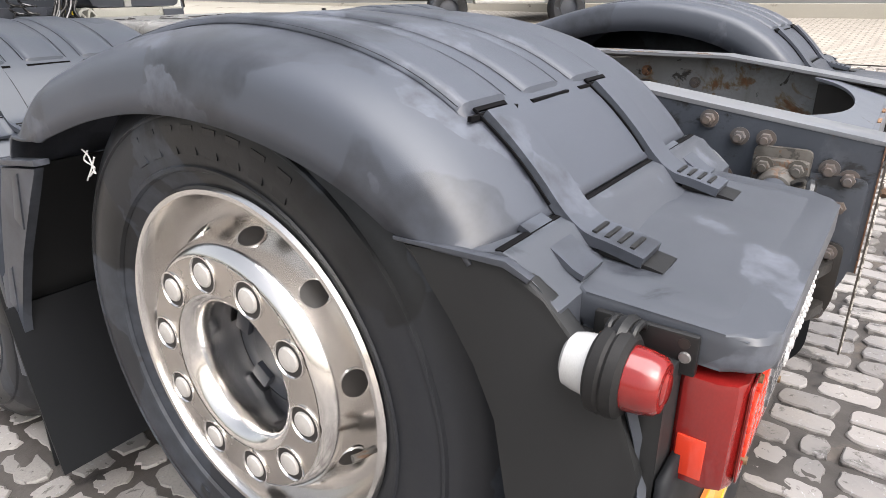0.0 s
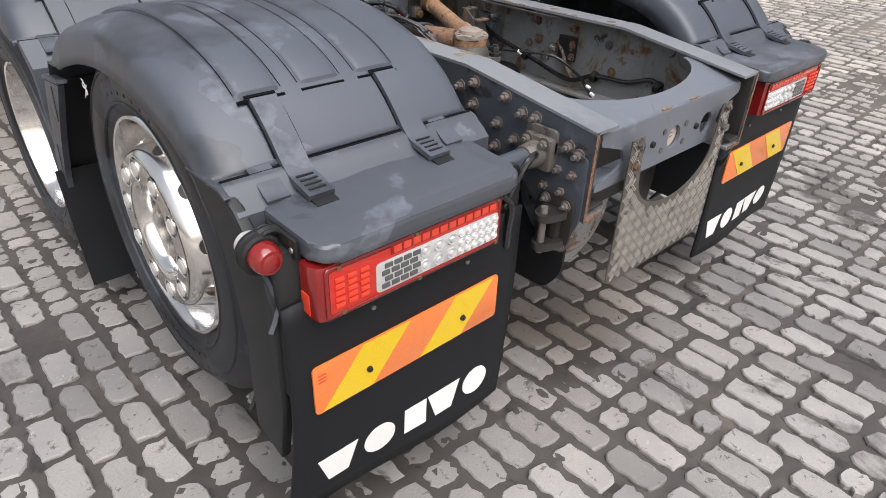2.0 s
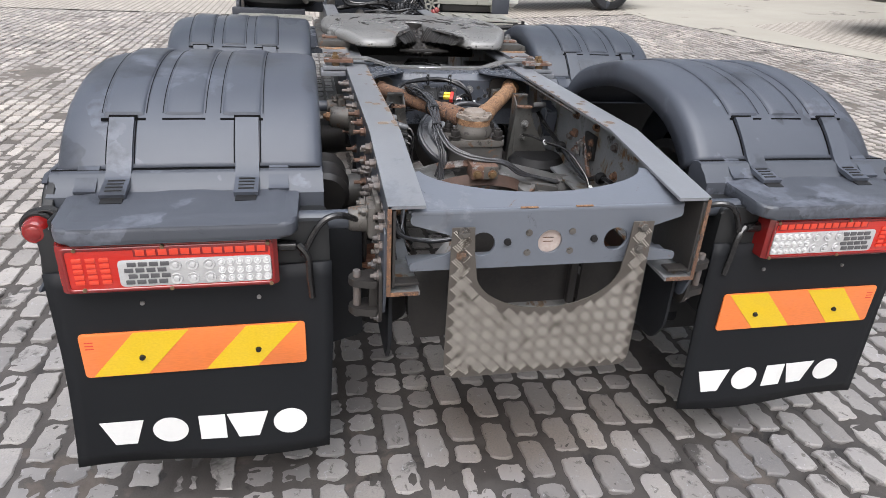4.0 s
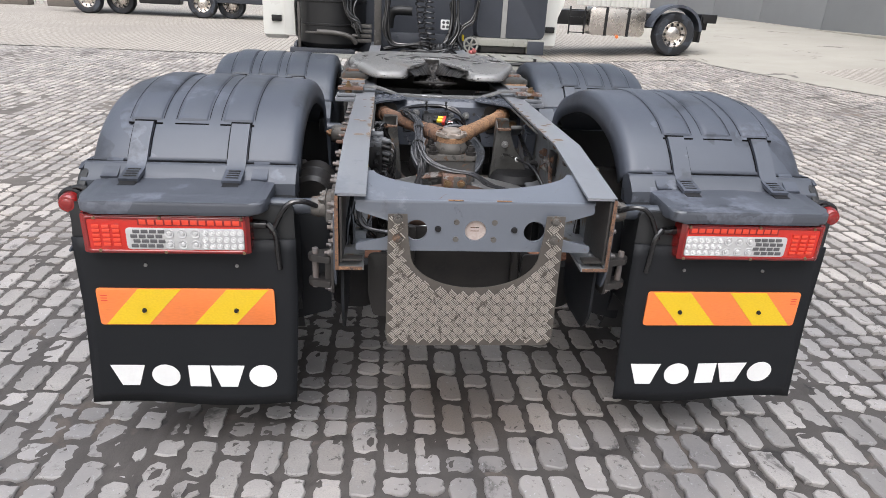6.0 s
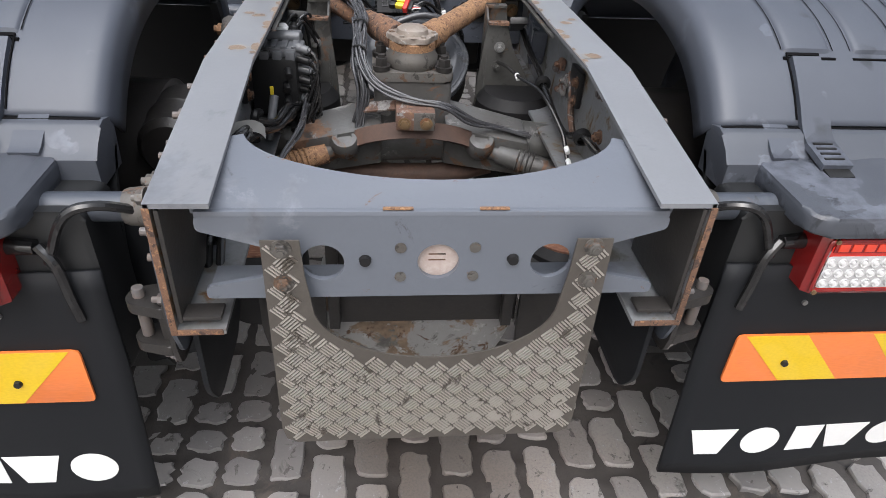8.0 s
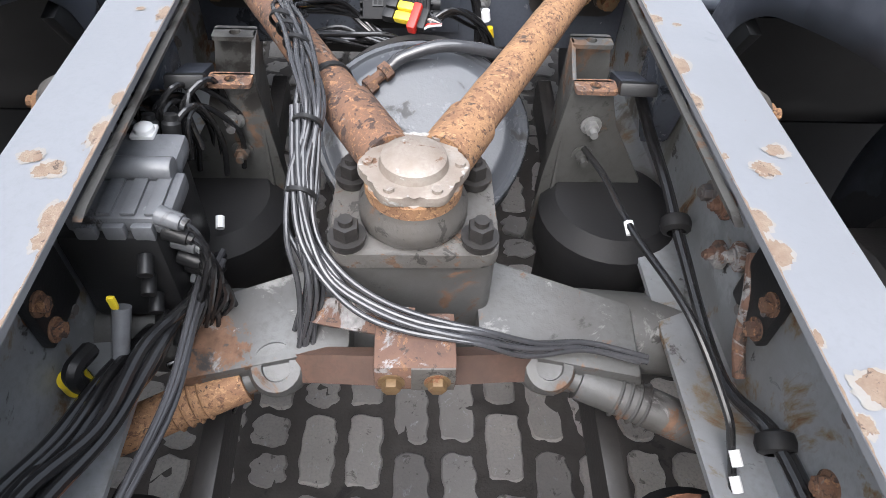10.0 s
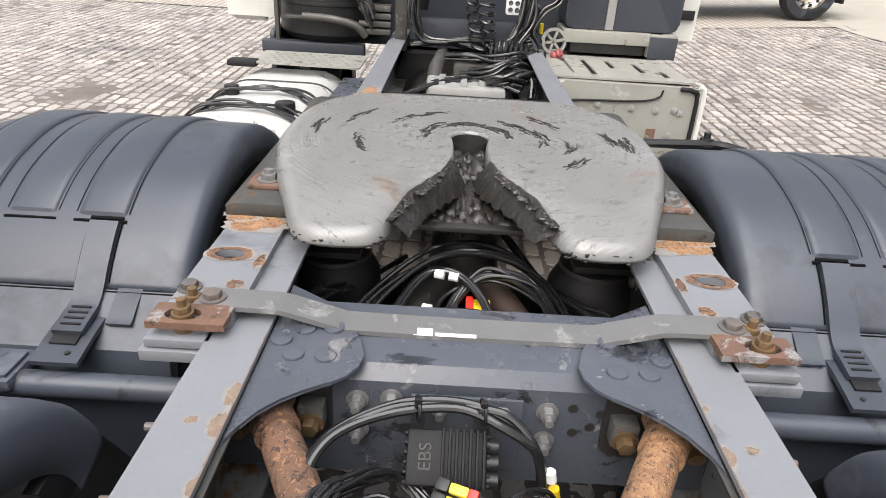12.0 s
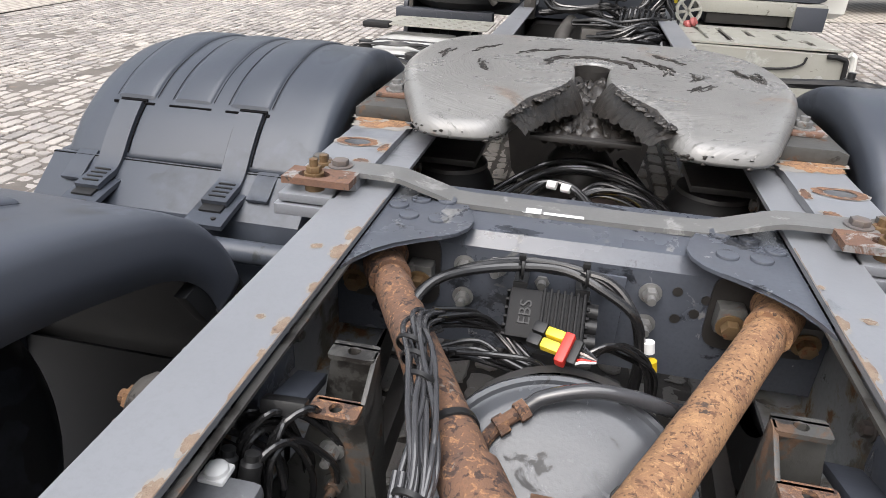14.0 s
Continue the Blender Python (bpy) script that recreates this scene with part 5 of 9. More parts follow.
for x, z in ((-0.195, 1.035), (-0.195, 0.967), (-0.135, 1.04), (0.06, 1.035), (0.14, 1.030), (0.14, 0.965), (-0.05, 1.03)):
    bm = bmesh.new()
    hexbolt(bm, (x, 1.444, z), (0, -1, 0), 0.014, 0.018, 0.016)
    P("bolt", bm, M_bolt, cross)
# holes drawn as black discs, their shade put into the colour
for x, z in ((0.185, 1.04), (0.19, 0.985), (0.235, 1.03), (0.22, 1.0)):
    bm = bmesh.new()
    cyl(bm, (x, 1.4442, z), (x, 1.4425, z), 0.009, seg=12)
    P("hole", bm, M_dirt, cross)

# second, dark crossmember under the fifth wheel
bm = bmesh.new()
box(bm, (-0.449, 2.62, 1.00), (0.449, 2.67, 1.10), 0.01)
P("front_crossmember", bm, M_dirt)
bm = bmesh.new()
box(bm, (-0.449, 3.30, 0.98), (0.449, 3.36, 1.10), 0.01)
P("front_crossmember", bm, M_dirt)

# ---- mounting plates and cross bar ----
for s in (-1, 1):
    bm = bmesh.new()
    oval = [(s * 0.505 + 0.032 * math.cos(a), 1.742 + 0.018 * math.sin(a)) for a in [2 * math.pi * i / 18 for i in range(18)]]
    slot = [(s * 0.510 + 0.030 * math.cos(a), 1.545 + 0.022 * math.sin(a)) for a in [2 * math.pi * i / 18 for i in range(18)]]
    plate(bm, [(s * 0.425, 1.50), (s * 0.555, 1.50), (s * 0.555, 3.0), (s * 0.425, 3.0)], [oval, slot], 1.130, 1.146, "z")
    mp = P("mounting_plate", bm, M_rail, label="grey mounting plate with rusty holes beside the coupling")
    bm = bmesh.new()
    slot2 = [(s * 0.505 + 0.032 * math.cos(a), 1.492 + 0.020 * math.sin(a)) for a in [2 * math.pi * i / 18 for i in range(18)]]
    plate(bm, [(s * 0.425, 1.462), (s * 0.56, 1.462), (s * 0.56, 1.525), (s * 0.425, 1.525)], [slot2], 1.1465, 1.160, "z")
    P("clamp_pad", bm, M_rustred, mp, "rusty steel clamp pad")
    rust_spot(mp, s * 0.505, 1.742, 1.1465, 0.050, 0.031, 0.62, core=M_rustdark)
    rust_spot(mp, s * 0.492, 1.900, 1.1465, 0.056, 0.0, 0.75, core=M_rust)
    rust_spot(mp, s * 0.535, 1.93, 1.1470, 0.034, 0.0, 0.7, core=M_rust)
    rust_spot(mp, s * 0.455, 1.62, 1.1465, 0.016, core=M_rustdark)
    rust_spot(mp, s * 0.435, 1.72, 1.1465, 0.010, 0.0, 2.5, core=M_rustdark)
    bm = bmesh.new()
    box(bm, (s * 0.45, 1.455, 1.112), (s * 0.565, 1.54, 1.129), 0.003)
    box(bm, (s * 0.462, 1.45, 1.085), (s * 0.575, 1.56, 1.108), 0.004)
    P("angle_bracket", bm, M_rail, mp)
    for x, y, z in ((0.505, 1.492, 1.146), (0.508, 1.548, 1.135)):
        bm = bmesh.new()
        cyl(bm, (s * x, y, z - 0.02), (s * x, y, z + 0.018), 0.019, seg=18)
        hexbolt(bm, (s * x, y, z + 0.016), (0, 0, 1), 0.015, 0.012, 0.016, washer=False)
        P("stud", bm, M_brass, mp, "rusty yellow-plated stud and nut")
    bm = bmesh.new()
    hexbolt(bm, (s * 0.535, 1.60, 1.146), (0, 0, 1), 0.016, 0.012)
    P("bolt", bm, M_steel, mp)
    # raised pressed rail under the coupling
    bm = bmesh.new()
    prism(bm, [(s * 0.575, 1.150), (s * 0.575, 1.172), (s * 0.55, 1.180), (s * 0.42, 1.180), (s * 0.41, 1.172), (s * 0.41, 1.147), (s * 0.575, 1.147)], 1.93, 2.95, "y", bev=0.003)
    sub = P("slide_rail", bm, M_tower, label="pressed steel slide rail with rusty clamps")
    bm = bmesh.new()
    box(bm, (s * 0.45, 2.015, 1.180), (s * 0.55, 2.095, 1.192), 0.005)
    P("clamp_pad", bm, M_rustred, sub)
    bm = bmesh.new()
    hexbolt(bm, (s * 0.503, 2.055, 1.192), (0, 0, 1), 0.02, 0.016, 0.012)
    P("bolt", bm, M_bolt, sub)
    bm = bmesh.new()
    hexbolt(bm, (s * 0.50, 2.10, 1.19), (0, 0, 1), 0.014, 0.012)
    box(bm, (s * 0.44, 2.05, 1.18), (s * 0.49, 2.15, 1.195), 0.005)
    P("clip", bm, M_steel, sub)

bm = bmesh.new()
pts = [(-0.50, 1.553, 1.155), (-0.37, 1.553, 1.154), (-0.33, 1.554, 1.148), (-0.25, 1.559, 1.121), (-0.21, 1.560, 1.115), (0, 1.562, 1.112), (0.21, 1.560, 1.115), (0.25, 1.559, 1.121), (0.33, 1.554, 1.148), (0.37, 1.553, 1.154), (0.50, 1.553, 1.155)]
ribbon(bm, pts, (0, 1, 0), 0.062, 0.010, 2)
M_bar = material("bar_paint", (0.135, 0.136, 0.136), 0.42, dark=(0.085, 0.085, 0.082), scale=6, fine=120, bump=0.12, patches=[((0.24, 0.24, 0.235), 0.06, 12.0, 0.5)])
bar = P("cross_bar", bm, M_bar, label="flat grey steel bar bolted across both frame rails")
for s in (-1, 1):
    bm = bmesh.new()
    hexbolt(bm, (s * 0.472, 1.548, 1.160), (0, 0, 1), 0.017, 0.012)
    P("bolt", bm, M_bolt_dark, bar)
bm = bmesh.new()
box(bm, (-0.105, 1.5285, 1.1172), (-0.07, 1.552, 1.1178))
box(bm, (-0.065, 1.529, 1.1172), (0.01, 1.540, 1.1178))
P("sticker", bm, M_white, bar, "torn white sticker")

# ---- fifth wheel coupling ----
half = [(0.0, 2.868), (0.25, 2.866), (0.36, 2.85), (0.43, 2.80), (0.49, 2.72), (0.53, 2.61), (0.545, 2.48), (0.546, 2.36), (0.540, 2.27), (0.522, 2.18), (0.48, 2.04), (0.425, 1.89), (0.395, 1.80),
        (0.372, 1.757), (0.335, 1.734), (0.27, 1.729), (0.215, 1.737), (0.188, 1.762), (0.168, 1.82), (0.143, 1.92), (0.104, 2.0), (0.070, 2.07), (0.050, 2.14), (0.042, 2.22)]
jaw = [(0.052 * math.sin(a), 2.365 - 0.052 * math.cos(a)) for a in [math.pi * (0.33 + 0.67 * i / 8) for i in range(9)]]
right_side = half + jaw[:-1]
outline = right_side + [(0.0, 2.417)] + [(-x, y) for x, y in reversed(right_side)][:-1]
for _ in range(2):
    outline = [q for a, b in zip(outline, outline[1:] + outline[:1]) for q in ((a[0] * 0.75 + b[0] * 0.25, a[1] * 0.75 + b[1] * 0.25), (a[0] * 0.25 + b[0] * 0.75, a[1] * 0.25 + b[1] * 0.75))]
bm = bmesh.new()
M_plate = material("greasy_plate", (0.218, 0.216, 0.212), 0.29, 0.1, dark=(0.165, 0.163, 0.158), scale=4, fine=60, bump=0.12, amount=0.7, rough_var=0.10,
                   patches=[((0.26, 0.26, 0.265), 0.08, 3.0, 0.18), ((0.225, 0.185, 0.155), 0.03, 5.0, 0.30)])


def grease_rings(mt, centre):
    """Grease strings and fine score lines that run in arcs round the lock."""
    N, L = mt.node_tree.nodes, mt.node_tree.links

    def op(kind, a, b=None, c=None):
        m = N.new("ShaderNodeMath")
        m.operation = kind
        for k, q in enumerate((a, b, c)):
            if q is None:
                continue
            if isinstance(q, (int, float)):
                m.inputs[k].default_value = q
            else:
                L.new(q, m.inputs[k])
        return m.outputs[0]

    def polar(radial, turn, scale, detail, rough, lo, hi, seed):
        co = N.new("ShaderNodeCombineXYZ")
        L.new(op('MULTIPLY', rad, radial), co.inputs[0])
        L.new(op('MULTIPLY', ang, turn), co.inputs[1])
        co.inputs[2].default_value = seed
        nz = N.new("ShaderNodeTexNoise")
        for key, val in (("Scale", scale), ("Detail", detail), ("Roughness", rough), ("Distortion", 0.35)):
            nz.inputs[key].default_value = val
        L.new(co.outputs[0], nz.inputs["Vector"])
        mr = N.new("ShaderNodeMapRange")
        mr.interpolation_type = 'SMOOTHSTEP'
        mr.inputs["From Min"].default_value, mr.inputs["From Max"].default_value = lo, hi
        L.new(nz.outputs["Fac"], mr.inputs["Value"])
        return mr.outputs[0]

    geo = N.new("ShaderNodeNewGeometry")
    sep = N.new("ShaderNodeSeparateXYZ")
    L.new(geo.outputs["Position"], sep.inputs[0])
    px, py = sep.outputs[0], op('SUBTRACT', sep.outputs[1], centre)
    rad = op('SQRT', op('ADD', op('MULTIPLY', px, px), op('MULTIPLY', py, py)))
    ang = op('ARCTAN2', px, py)
    strings = polar(18.0, 3.4, 2.4, 9.0, 0.76, 0.568, 0.600, 3.0)
    near = N.new("ShaderNodeMapRange")
    for key, val in (("From Min", 0.08), ("From Max", 0.42), ("To Min", 0.85), ("To Max", 0.35)):
        near.inputs[key].default_value = val
    L.new(rad, near.inputs["Value"])
    strings = op('MULTIPLY', strings, near.outputs[0])
    scores = polar(60.0, 1.6, 2.0, 4.0, 0.6, 0.35, 0.70, 7.0)
    bs = N["Principled BSDF"]
    col = bs.inputs["Base Color"].links[0].from_socket
    for fac, tint in ((op('MULTIPLY', scores, 0.16), (0.15, 0.145, 0.135, 1)), (strings, (0.050, 0.046, 0.042, 1))):
        mx = N.new("ShaderNodeMix")
        mx.data_type = 'RGBA'
        L.new(fac, mx.inputs["Factor"])
        L.new(col, mx.inputs[6])
        mx.inputs[7].default_value = tint
        col = mx.outputs[2]
    L.new(col, bs.inputs["Base Color"])
    height = op('ADD', op('MULTIPLY', scores, 0.25), strings)
    bp = N.new("ShaderNodeBump")
    bp.inputs["Strength"].default_value, bp.inputs["Distance"].default_value = 0.55, 0.004
    L.new(height, bp.inputs["Height"])
    L.new(bs.inputs["Normal"].links[0].from_socket, bp.inputs["Normal"])
    L.new(bp.outputs[0], bs.inputs["Normal"])


grease_rings(M_plate, 2.36)
turn_sign = 1.0 if sum(a[0] * b[1] - b[0] * a[1] for a, b in zip(outline, outline[1:] + outline[:1])) > 0 else -1.0


def inset(d):
    """The plate's outline drawn in by d."""
    res = []
    for a, b, c in zip(outline[-1:] + outline[:-1], outline, outline[1:] + outline[:1]):
        t = Vector((c[0] - a[0], c[1] - a[1])).normalized()
        e = d * (0.25 if abs(b[0]) < 0.09 and 2.0 < b[1] < 2.5 else 1.0)
        res.append((b[0] - t.y * e * turn_sign, b[1] + t.x * e * turn_sign))
    return res


loops = []
for d, z in ((0.006, 1.178), (0.0, 1.186), (0.0, 1.204), (0.002, 1.213), (0.007, 1.222), (0.014, 1.229), (0.023, 1.2335), (0.034, 1.235), (0.042, 1.235)):
    loops.append([bm.verts.new((x, y, z)) for x, y in inset(d)])
for a, b in zip(loops, loops[1:]):
    for i in range(len(a)):
        k = (i + 1) % len(a)
        bm.faces.new((a[i], a[k], b[k], b[i]))
bm.faces.new(loops[-1])
bm.faces.new(list(reversed(loops[0])))
bmesh.ops.recalc_face_normals(bm, faces=bm.faces[:])
# the front tongues slope down for the trailer's plate
bmesh.ops.bisect_plane(bm, geom=bm.verts[:] + bm.edges[:] + bm.faces[:], plane_co=(0, 1.925, 0), plane_no=(0, 1, 0), dist=1e-5)
for v in bm.verts:
    if v.co.y < 1.925 and v.co.z > 1.2:
        v.co.z -= (1.925 - v.co.y) * 0.085
fifth = P("fifth_wheel", bm, M_plate, label="large greasy steel fifth wheel coupling plate with a V slot", sharp=60)
# dark grease smeared round the front rim
bm = bmesh.new()
rnd = random.Random(7)
for sd in (-1, 1):
    for k in range(300):
        x, y = outline[rnd.randrange(len(outline))]
        if y > 1.80 or x * sd < 0.16:
            continue
        z = 1.179 + 0.020 * rnd.random() ** 1.5
        q = Matrix.Translation((x, y - 0.0005, z)) @ Matrix.Diagonal((rnd.uniform(0.8, 2.6), 0.28, rnd.uniform(0.5, 1.1), 1))
        bmesh.ops.create_icosphere(bm, subdivisions=1, radius=rnd.uniform(0.002, 0.006), matrix=q)
ob = P("rim_grease", bm, M_grease, fifth, "dark grease along the rim", sharp=180)
tagged(ob, kind="stuff")
# grease clumps round the jaw and along the slot
bm = bmesh.new()
rnd = random.Random(11)
for k in range(150):
    t = rnd.random()
    sd = rnd.choice((-1, 1))
    x, y = sd * (0.056 + 0.112 * t + rnd.uniform(-0.006, 0.012)), 2.10 - 0.31 * t + rnd.uniform(-0.012, 0.012)
    r = rnd.uniform(0.003, 0.009)
    q = Matrix.Translation((x, y, 1.232)) @ Matrix.Rotation(rnd.uniform(0, 6), 4, 'Z') @ Matrix.Diagonal((1.0, rnd.uniform(1.0, 1.8), 0.5, 1))
    ret = bmesh.ops.create_icosphere(bm, subdivisions=2, radius=r, matrix=q)
    for v in ret["verts"]:
        v.co += Vector((rnd.uniform(-1, 1), rnd.uniform(-1, 1), rnd.uniform(-1, 1))) * r * 0.2
# clots swept into arcs by the turning trailer plate
for rr, a0, a1, count in [(q, a, b, 2 * c) for q, a, b, c in ((0.115, 0.15, 1.1, 9), (0.125, 1.3, 2.2, 10), (0.135, 2.3, 3.3, 8), (0.19, 0.2, 1.0, 7), (0.22, -0.2, 0.4, 6), (0.25, 1.9, 2.7, 6), (0.30, 0.5, 0.9, 4), (0.42, 0.02, 0.22, 8), (0.46, -0.10, 0.12, 10), (0.45, 2.95, 3.2, 6), (0.34, -0.7, -0.45, 5), (0.38, 2.5, 2.9, 5), (0.32, 3.3, 3.7, 5), (0.29, -0.3, 0.0, 4))]:
    for k in range(count):
        a = a0 + (a1 - a0) * k / count + rnd.uniform(-0.03, 0.03)
        q = rr + rnd.uniform(-0.016, 0.016)
        x, y = q * math.cos(a), 2.37 + q * math.sin(a)
        pts = [Vector((q2 * math.cos(a2), 2.37 + q2 * math.sin(a2), 1.2345 + rnd.uniform(0, 0.002))) for q2, a2 in [(q + rnd.uniform(-0.006, 0.006), a + (h - 1.5) * rnd.uniform(0.004, 0.010) / rr * 2.2) for h in range(4)]]
        tube(bm, pts, rnd.uniform(0.0010, 0.0030), 5, 2)
ob = P("grease", bm, M_grease, fifth, "dark clotted grease")
tagged(ob, kind="stuff")
# greasy ramps down both sides of the slot
EDGE = [(2.17, 0.046), (2.07, 0.070), (2.0, 0.104), (1.92, 0.143), (1.82, 0.168), (1.77, 0.182)]


def slot_edge(y):
    for (ya, xa), (yb, xb) in zip(EDGE, EDGE[1:]):
        if y >= yb:
            return xa + (xb - xa) * (ya - y) / (ya - yb)
    return EDGE[-1][1]


for sd in (-1, 1):
    bm = bmesh.new()
    rows = []
    for i in range(81):
        t = i / 80
        y0 = 2.165 - 0.385 * t
        row = []
        for j in range(25):
            u = j / 24
            wx = slot_edge(y0) + 0.006 + 0.004 * noise.noise(Vector((y0 * 60, sd * 3.0, 0))) - (0.046 + 0.006 * t) * u ** 1.2
            wz = 1.2365 - (0.075 - 0.030 * t) * u ** 1.6 - max(0.0, 1.925 - y0) * 0.085 * (1 - u)
            g = 0.006 * noise.noise(Vector((wx * 38, y0 * 38, sd * 4.0 + wz * 38))) + 0.0055 * noise.noise(Vector((wx * 95, y0 * 80, sd * 9.0 + wz * 95)))
            g *= min(1.0, 3 * u)
            row.append(bm.verts.new((sd * (wx + 0.4 * g), y0, wz + g)))
        rows.append(row)
    for a, b in zip(rows, rows[1:]):
        for i in range(24):
            bm.faces.new((a[i], a[i + 1], b[i + 1], b[i]))
    P("slot_ramp", bm, M_grease, fifth, "ramp caked with grease", sharp=180)
bm = bmesh.new()
box(bm, (-0.135, 1.945, 1.128), (0.135, 1.975, 1.142), 0.004)
P("slot_lip", bm, M_dirt, fifth)
# funnel under the slot
bm = bmesh.new()
rows = []
for t in [i / 30 for i in range(31)]:
    y = 2.30 - 0.30 * t
    w = 0.045 + 0.085 * t
    zz = 1.205 - 0.085 * t
    rows.append([bm.verts.new((w * u, y, zz + 0.016 * noise.noise(Vector((w * u * 55, y * 45, 3))) + 0.014 * noise.noise(Vector((w * u * 120, y * 110, 5))) + 0.007 * noise.noise(Vector((w * u * 260, y * 240, 7))) - 0.02 * (1 - u * u))) for u in [-1 + i / 18 for i in range(37)]])
for a, b in zip(rows, rows[1:]):
    for i in range(36):
        bm.faces.new((a[i], a[i + 1], b[i + 1], b[i]))
solid(P("throat", bm, M_grease, fifth, "greasy throat below the slot", sharp=180), 0.02)
bm = bmesh.new()
lathe(bm, [(0.052, 0.0), (0.050, -0.05), (0.036, -0.052), (0.034, -0.09), (0.0, -0.09)], (0, 2.365, 1.228), (0, 0, 1), 28)
P("lock_jaw", bm, M_dirt, fifth)
# pedestals, handle
bm = bmesh.new()
for s in (-1, 1):
    prism(bm, [(2.10, 1.14), (2.60, 1.14), (2.70, 1.178), (2.0, 1.178)], s * 0.40, s * 0.50, "x", bev=0.006)
    cyl(bm, (s * 0.535, 2.33, 1.165), (s * 0.38, 2.33, 1.165), 0.035)
P("pedestal", bm, M_dirt, fifth)
bm = bmesh.new()
tube(bm, [(0.50, 2.52, 1.20), (0.70, 2.50, 1.215), (0.80, 2.49, 1.215), (0.90, 2.36, 1.21)], 0.013, n=3)
box(bm, (0.50, 2.50, 1.195), (0.80, 2.53, 1.205), 0.002)
hexbolt(bm, (0.74, 2.51, 1.21), (0, 0, 1), 0.02, 0.02, 0.02)
P("release_handle", bm, M_black, fifth, "black release handle")

# ---- axle under the rear crossmembers ----
bm = bmesh.new()
tube(bm, [(-1.0, 0.70, 0.725), (-0.7, 0.71, 0.745), (-0.45, 0.73, 0.79), (-0.30, 0.74, 0.77), (0.0, 0.76, 0.77), (0.30, 0.74, 0.77), (0.45, 0.73, 0.76), (0.7, 0.71, 0.745), (1.0, 0.70, 0.725)], 0.065, 16)
for s in (-1, 1):
    vs = [bm.verts.new((s * x, y, z)) for x, y, z in ((0.09, 0.80, 0.885), (0.325, 0.735, 0.845), (0.325, 0.625, 0.815), (0.09, 0.655, 0.850), (0.09, 0.80, 0.72), (0.36, 0.75, 0.70), (0.36, 0.64, 0.70), (0.09, 0.69, 0.72))]
    fs = [bm.faces.new([vs[i] for i in q]) for q in ((0, 1, 2, 3), (7, 6, 5, 4), (0, 4, 5, 1), (1, 5, 6, 2), (2, 6, 7, 3), (3, 7, 4, 0))]
    bevelled(bm, fs, 0.008)
axle = P("tag_axle", bm, M_axle, label="dirty grey axle beam with tie rods and a rusty V-stay")
bm = bmesh.new()
prism(bm, rounded([(-0.110, 0.712), (0.108, 0.712), (0.108, 0.90), (-0.110, 0.90)], 0.02), 0.80, 0.958, "z", bev=0.008)
P("stay_block", bm, M_axle, axle)
bm = bmesh.new()
prism(bm, rounded([(-0.114, 0.706), (0.111, 0.706), (0.111, 0.905), (-0.114, 0.905)], 0.025), 0.960, 0.985, "z", bev=0.006)
P("stay_plate", bm, M_steel, axle)
for x in (-0.089, 0.084):
    for y in (0.728, 0.848):
        bm = bmesh.new()
        cyl(bm, (x, y, 0.985), (x, y, 0.998), 0.023, seg=20, bev=0.003)
        hexbolt(bm, (x, y, 0.997), (0, 0, 1), 0.0175, 0.022, 0.010)
        P("bolt", bm, M_dirt, axle)
bm = bmesh.new()
lathe(bm, [(0.0, 0.0), (0.068, 0.0), (0.073, 0.008), (0.073, 0.03), (0.066, 0.04), (0.064, 0.05)], (-0.003, 0.783, 0.985), (0, 0, 1), 36)
P("rubber_seat", bm, M_steel, axle)
bm = bmesh.new()
lathe(bm, [(0.064, 0.0), (0.065, 0.022), (0.058, 0.03)], (-0.003, 0.783, 1.032), (0, 0, 1), 36)
P("stay_ring", bm, M_rust, axle)
bm = bmesh.new()
wave = [(-0.003 + (0.067 + 0.005 * math.cos(6 * a)) * math.cos(a), 0.783 + (0.067 + 0.005 * math.cos(6 * a)) * math.sin(a)) for a in [2 * math.pi * i / 60 for i in range(60)]]
prism(bm, wave, 1.058, 1.074, "z", bev=0.004)
lathe(bm, [(0.045, 0.074), (0.042, 0.086), (0.032, 0.092), (0.012, 0.095), (0.0, 0.0955)], (-0.003, 0.783, 1.0), (0, 0, 1), 36)
cap_bolts = []
for k in range(6):
    a = 2 * math.pi * (k + 0.5) / 6 + 0.5
    cap_bolts.append(bmesh.new())
    cyl(cap_bolts[-1], (-0.003 + 0.059 * math.cos(a), 0.783 + 0.059 * math.sin(a), 1.072), (-0.003 + 0.059 * math.cos(a), 0.783 + 0.059 * math.sin(a), 1.079), 0.007, seg=10)
M_cap_steel = material("pale_rusty_cap", (0.290, 0.262, 0.232), 0.55, 0.2, dark=(0.16, 0.115, 0.085), scale=14, fine=160, bump=0.4, amount=0.8, patches=[((0.16, 0.085, 0.05), 0.10, 18.0, 0.9), ((0.40, 0.39, 0.37), 0.08, 30.0, 0.5)])
stay_cap = P("stay_cap", bm, M_cap_steel, axle, "pale rusty domed cap")
for b in cap_bolts:
    P("rivet", b, M_cap_steel, stay_cap)
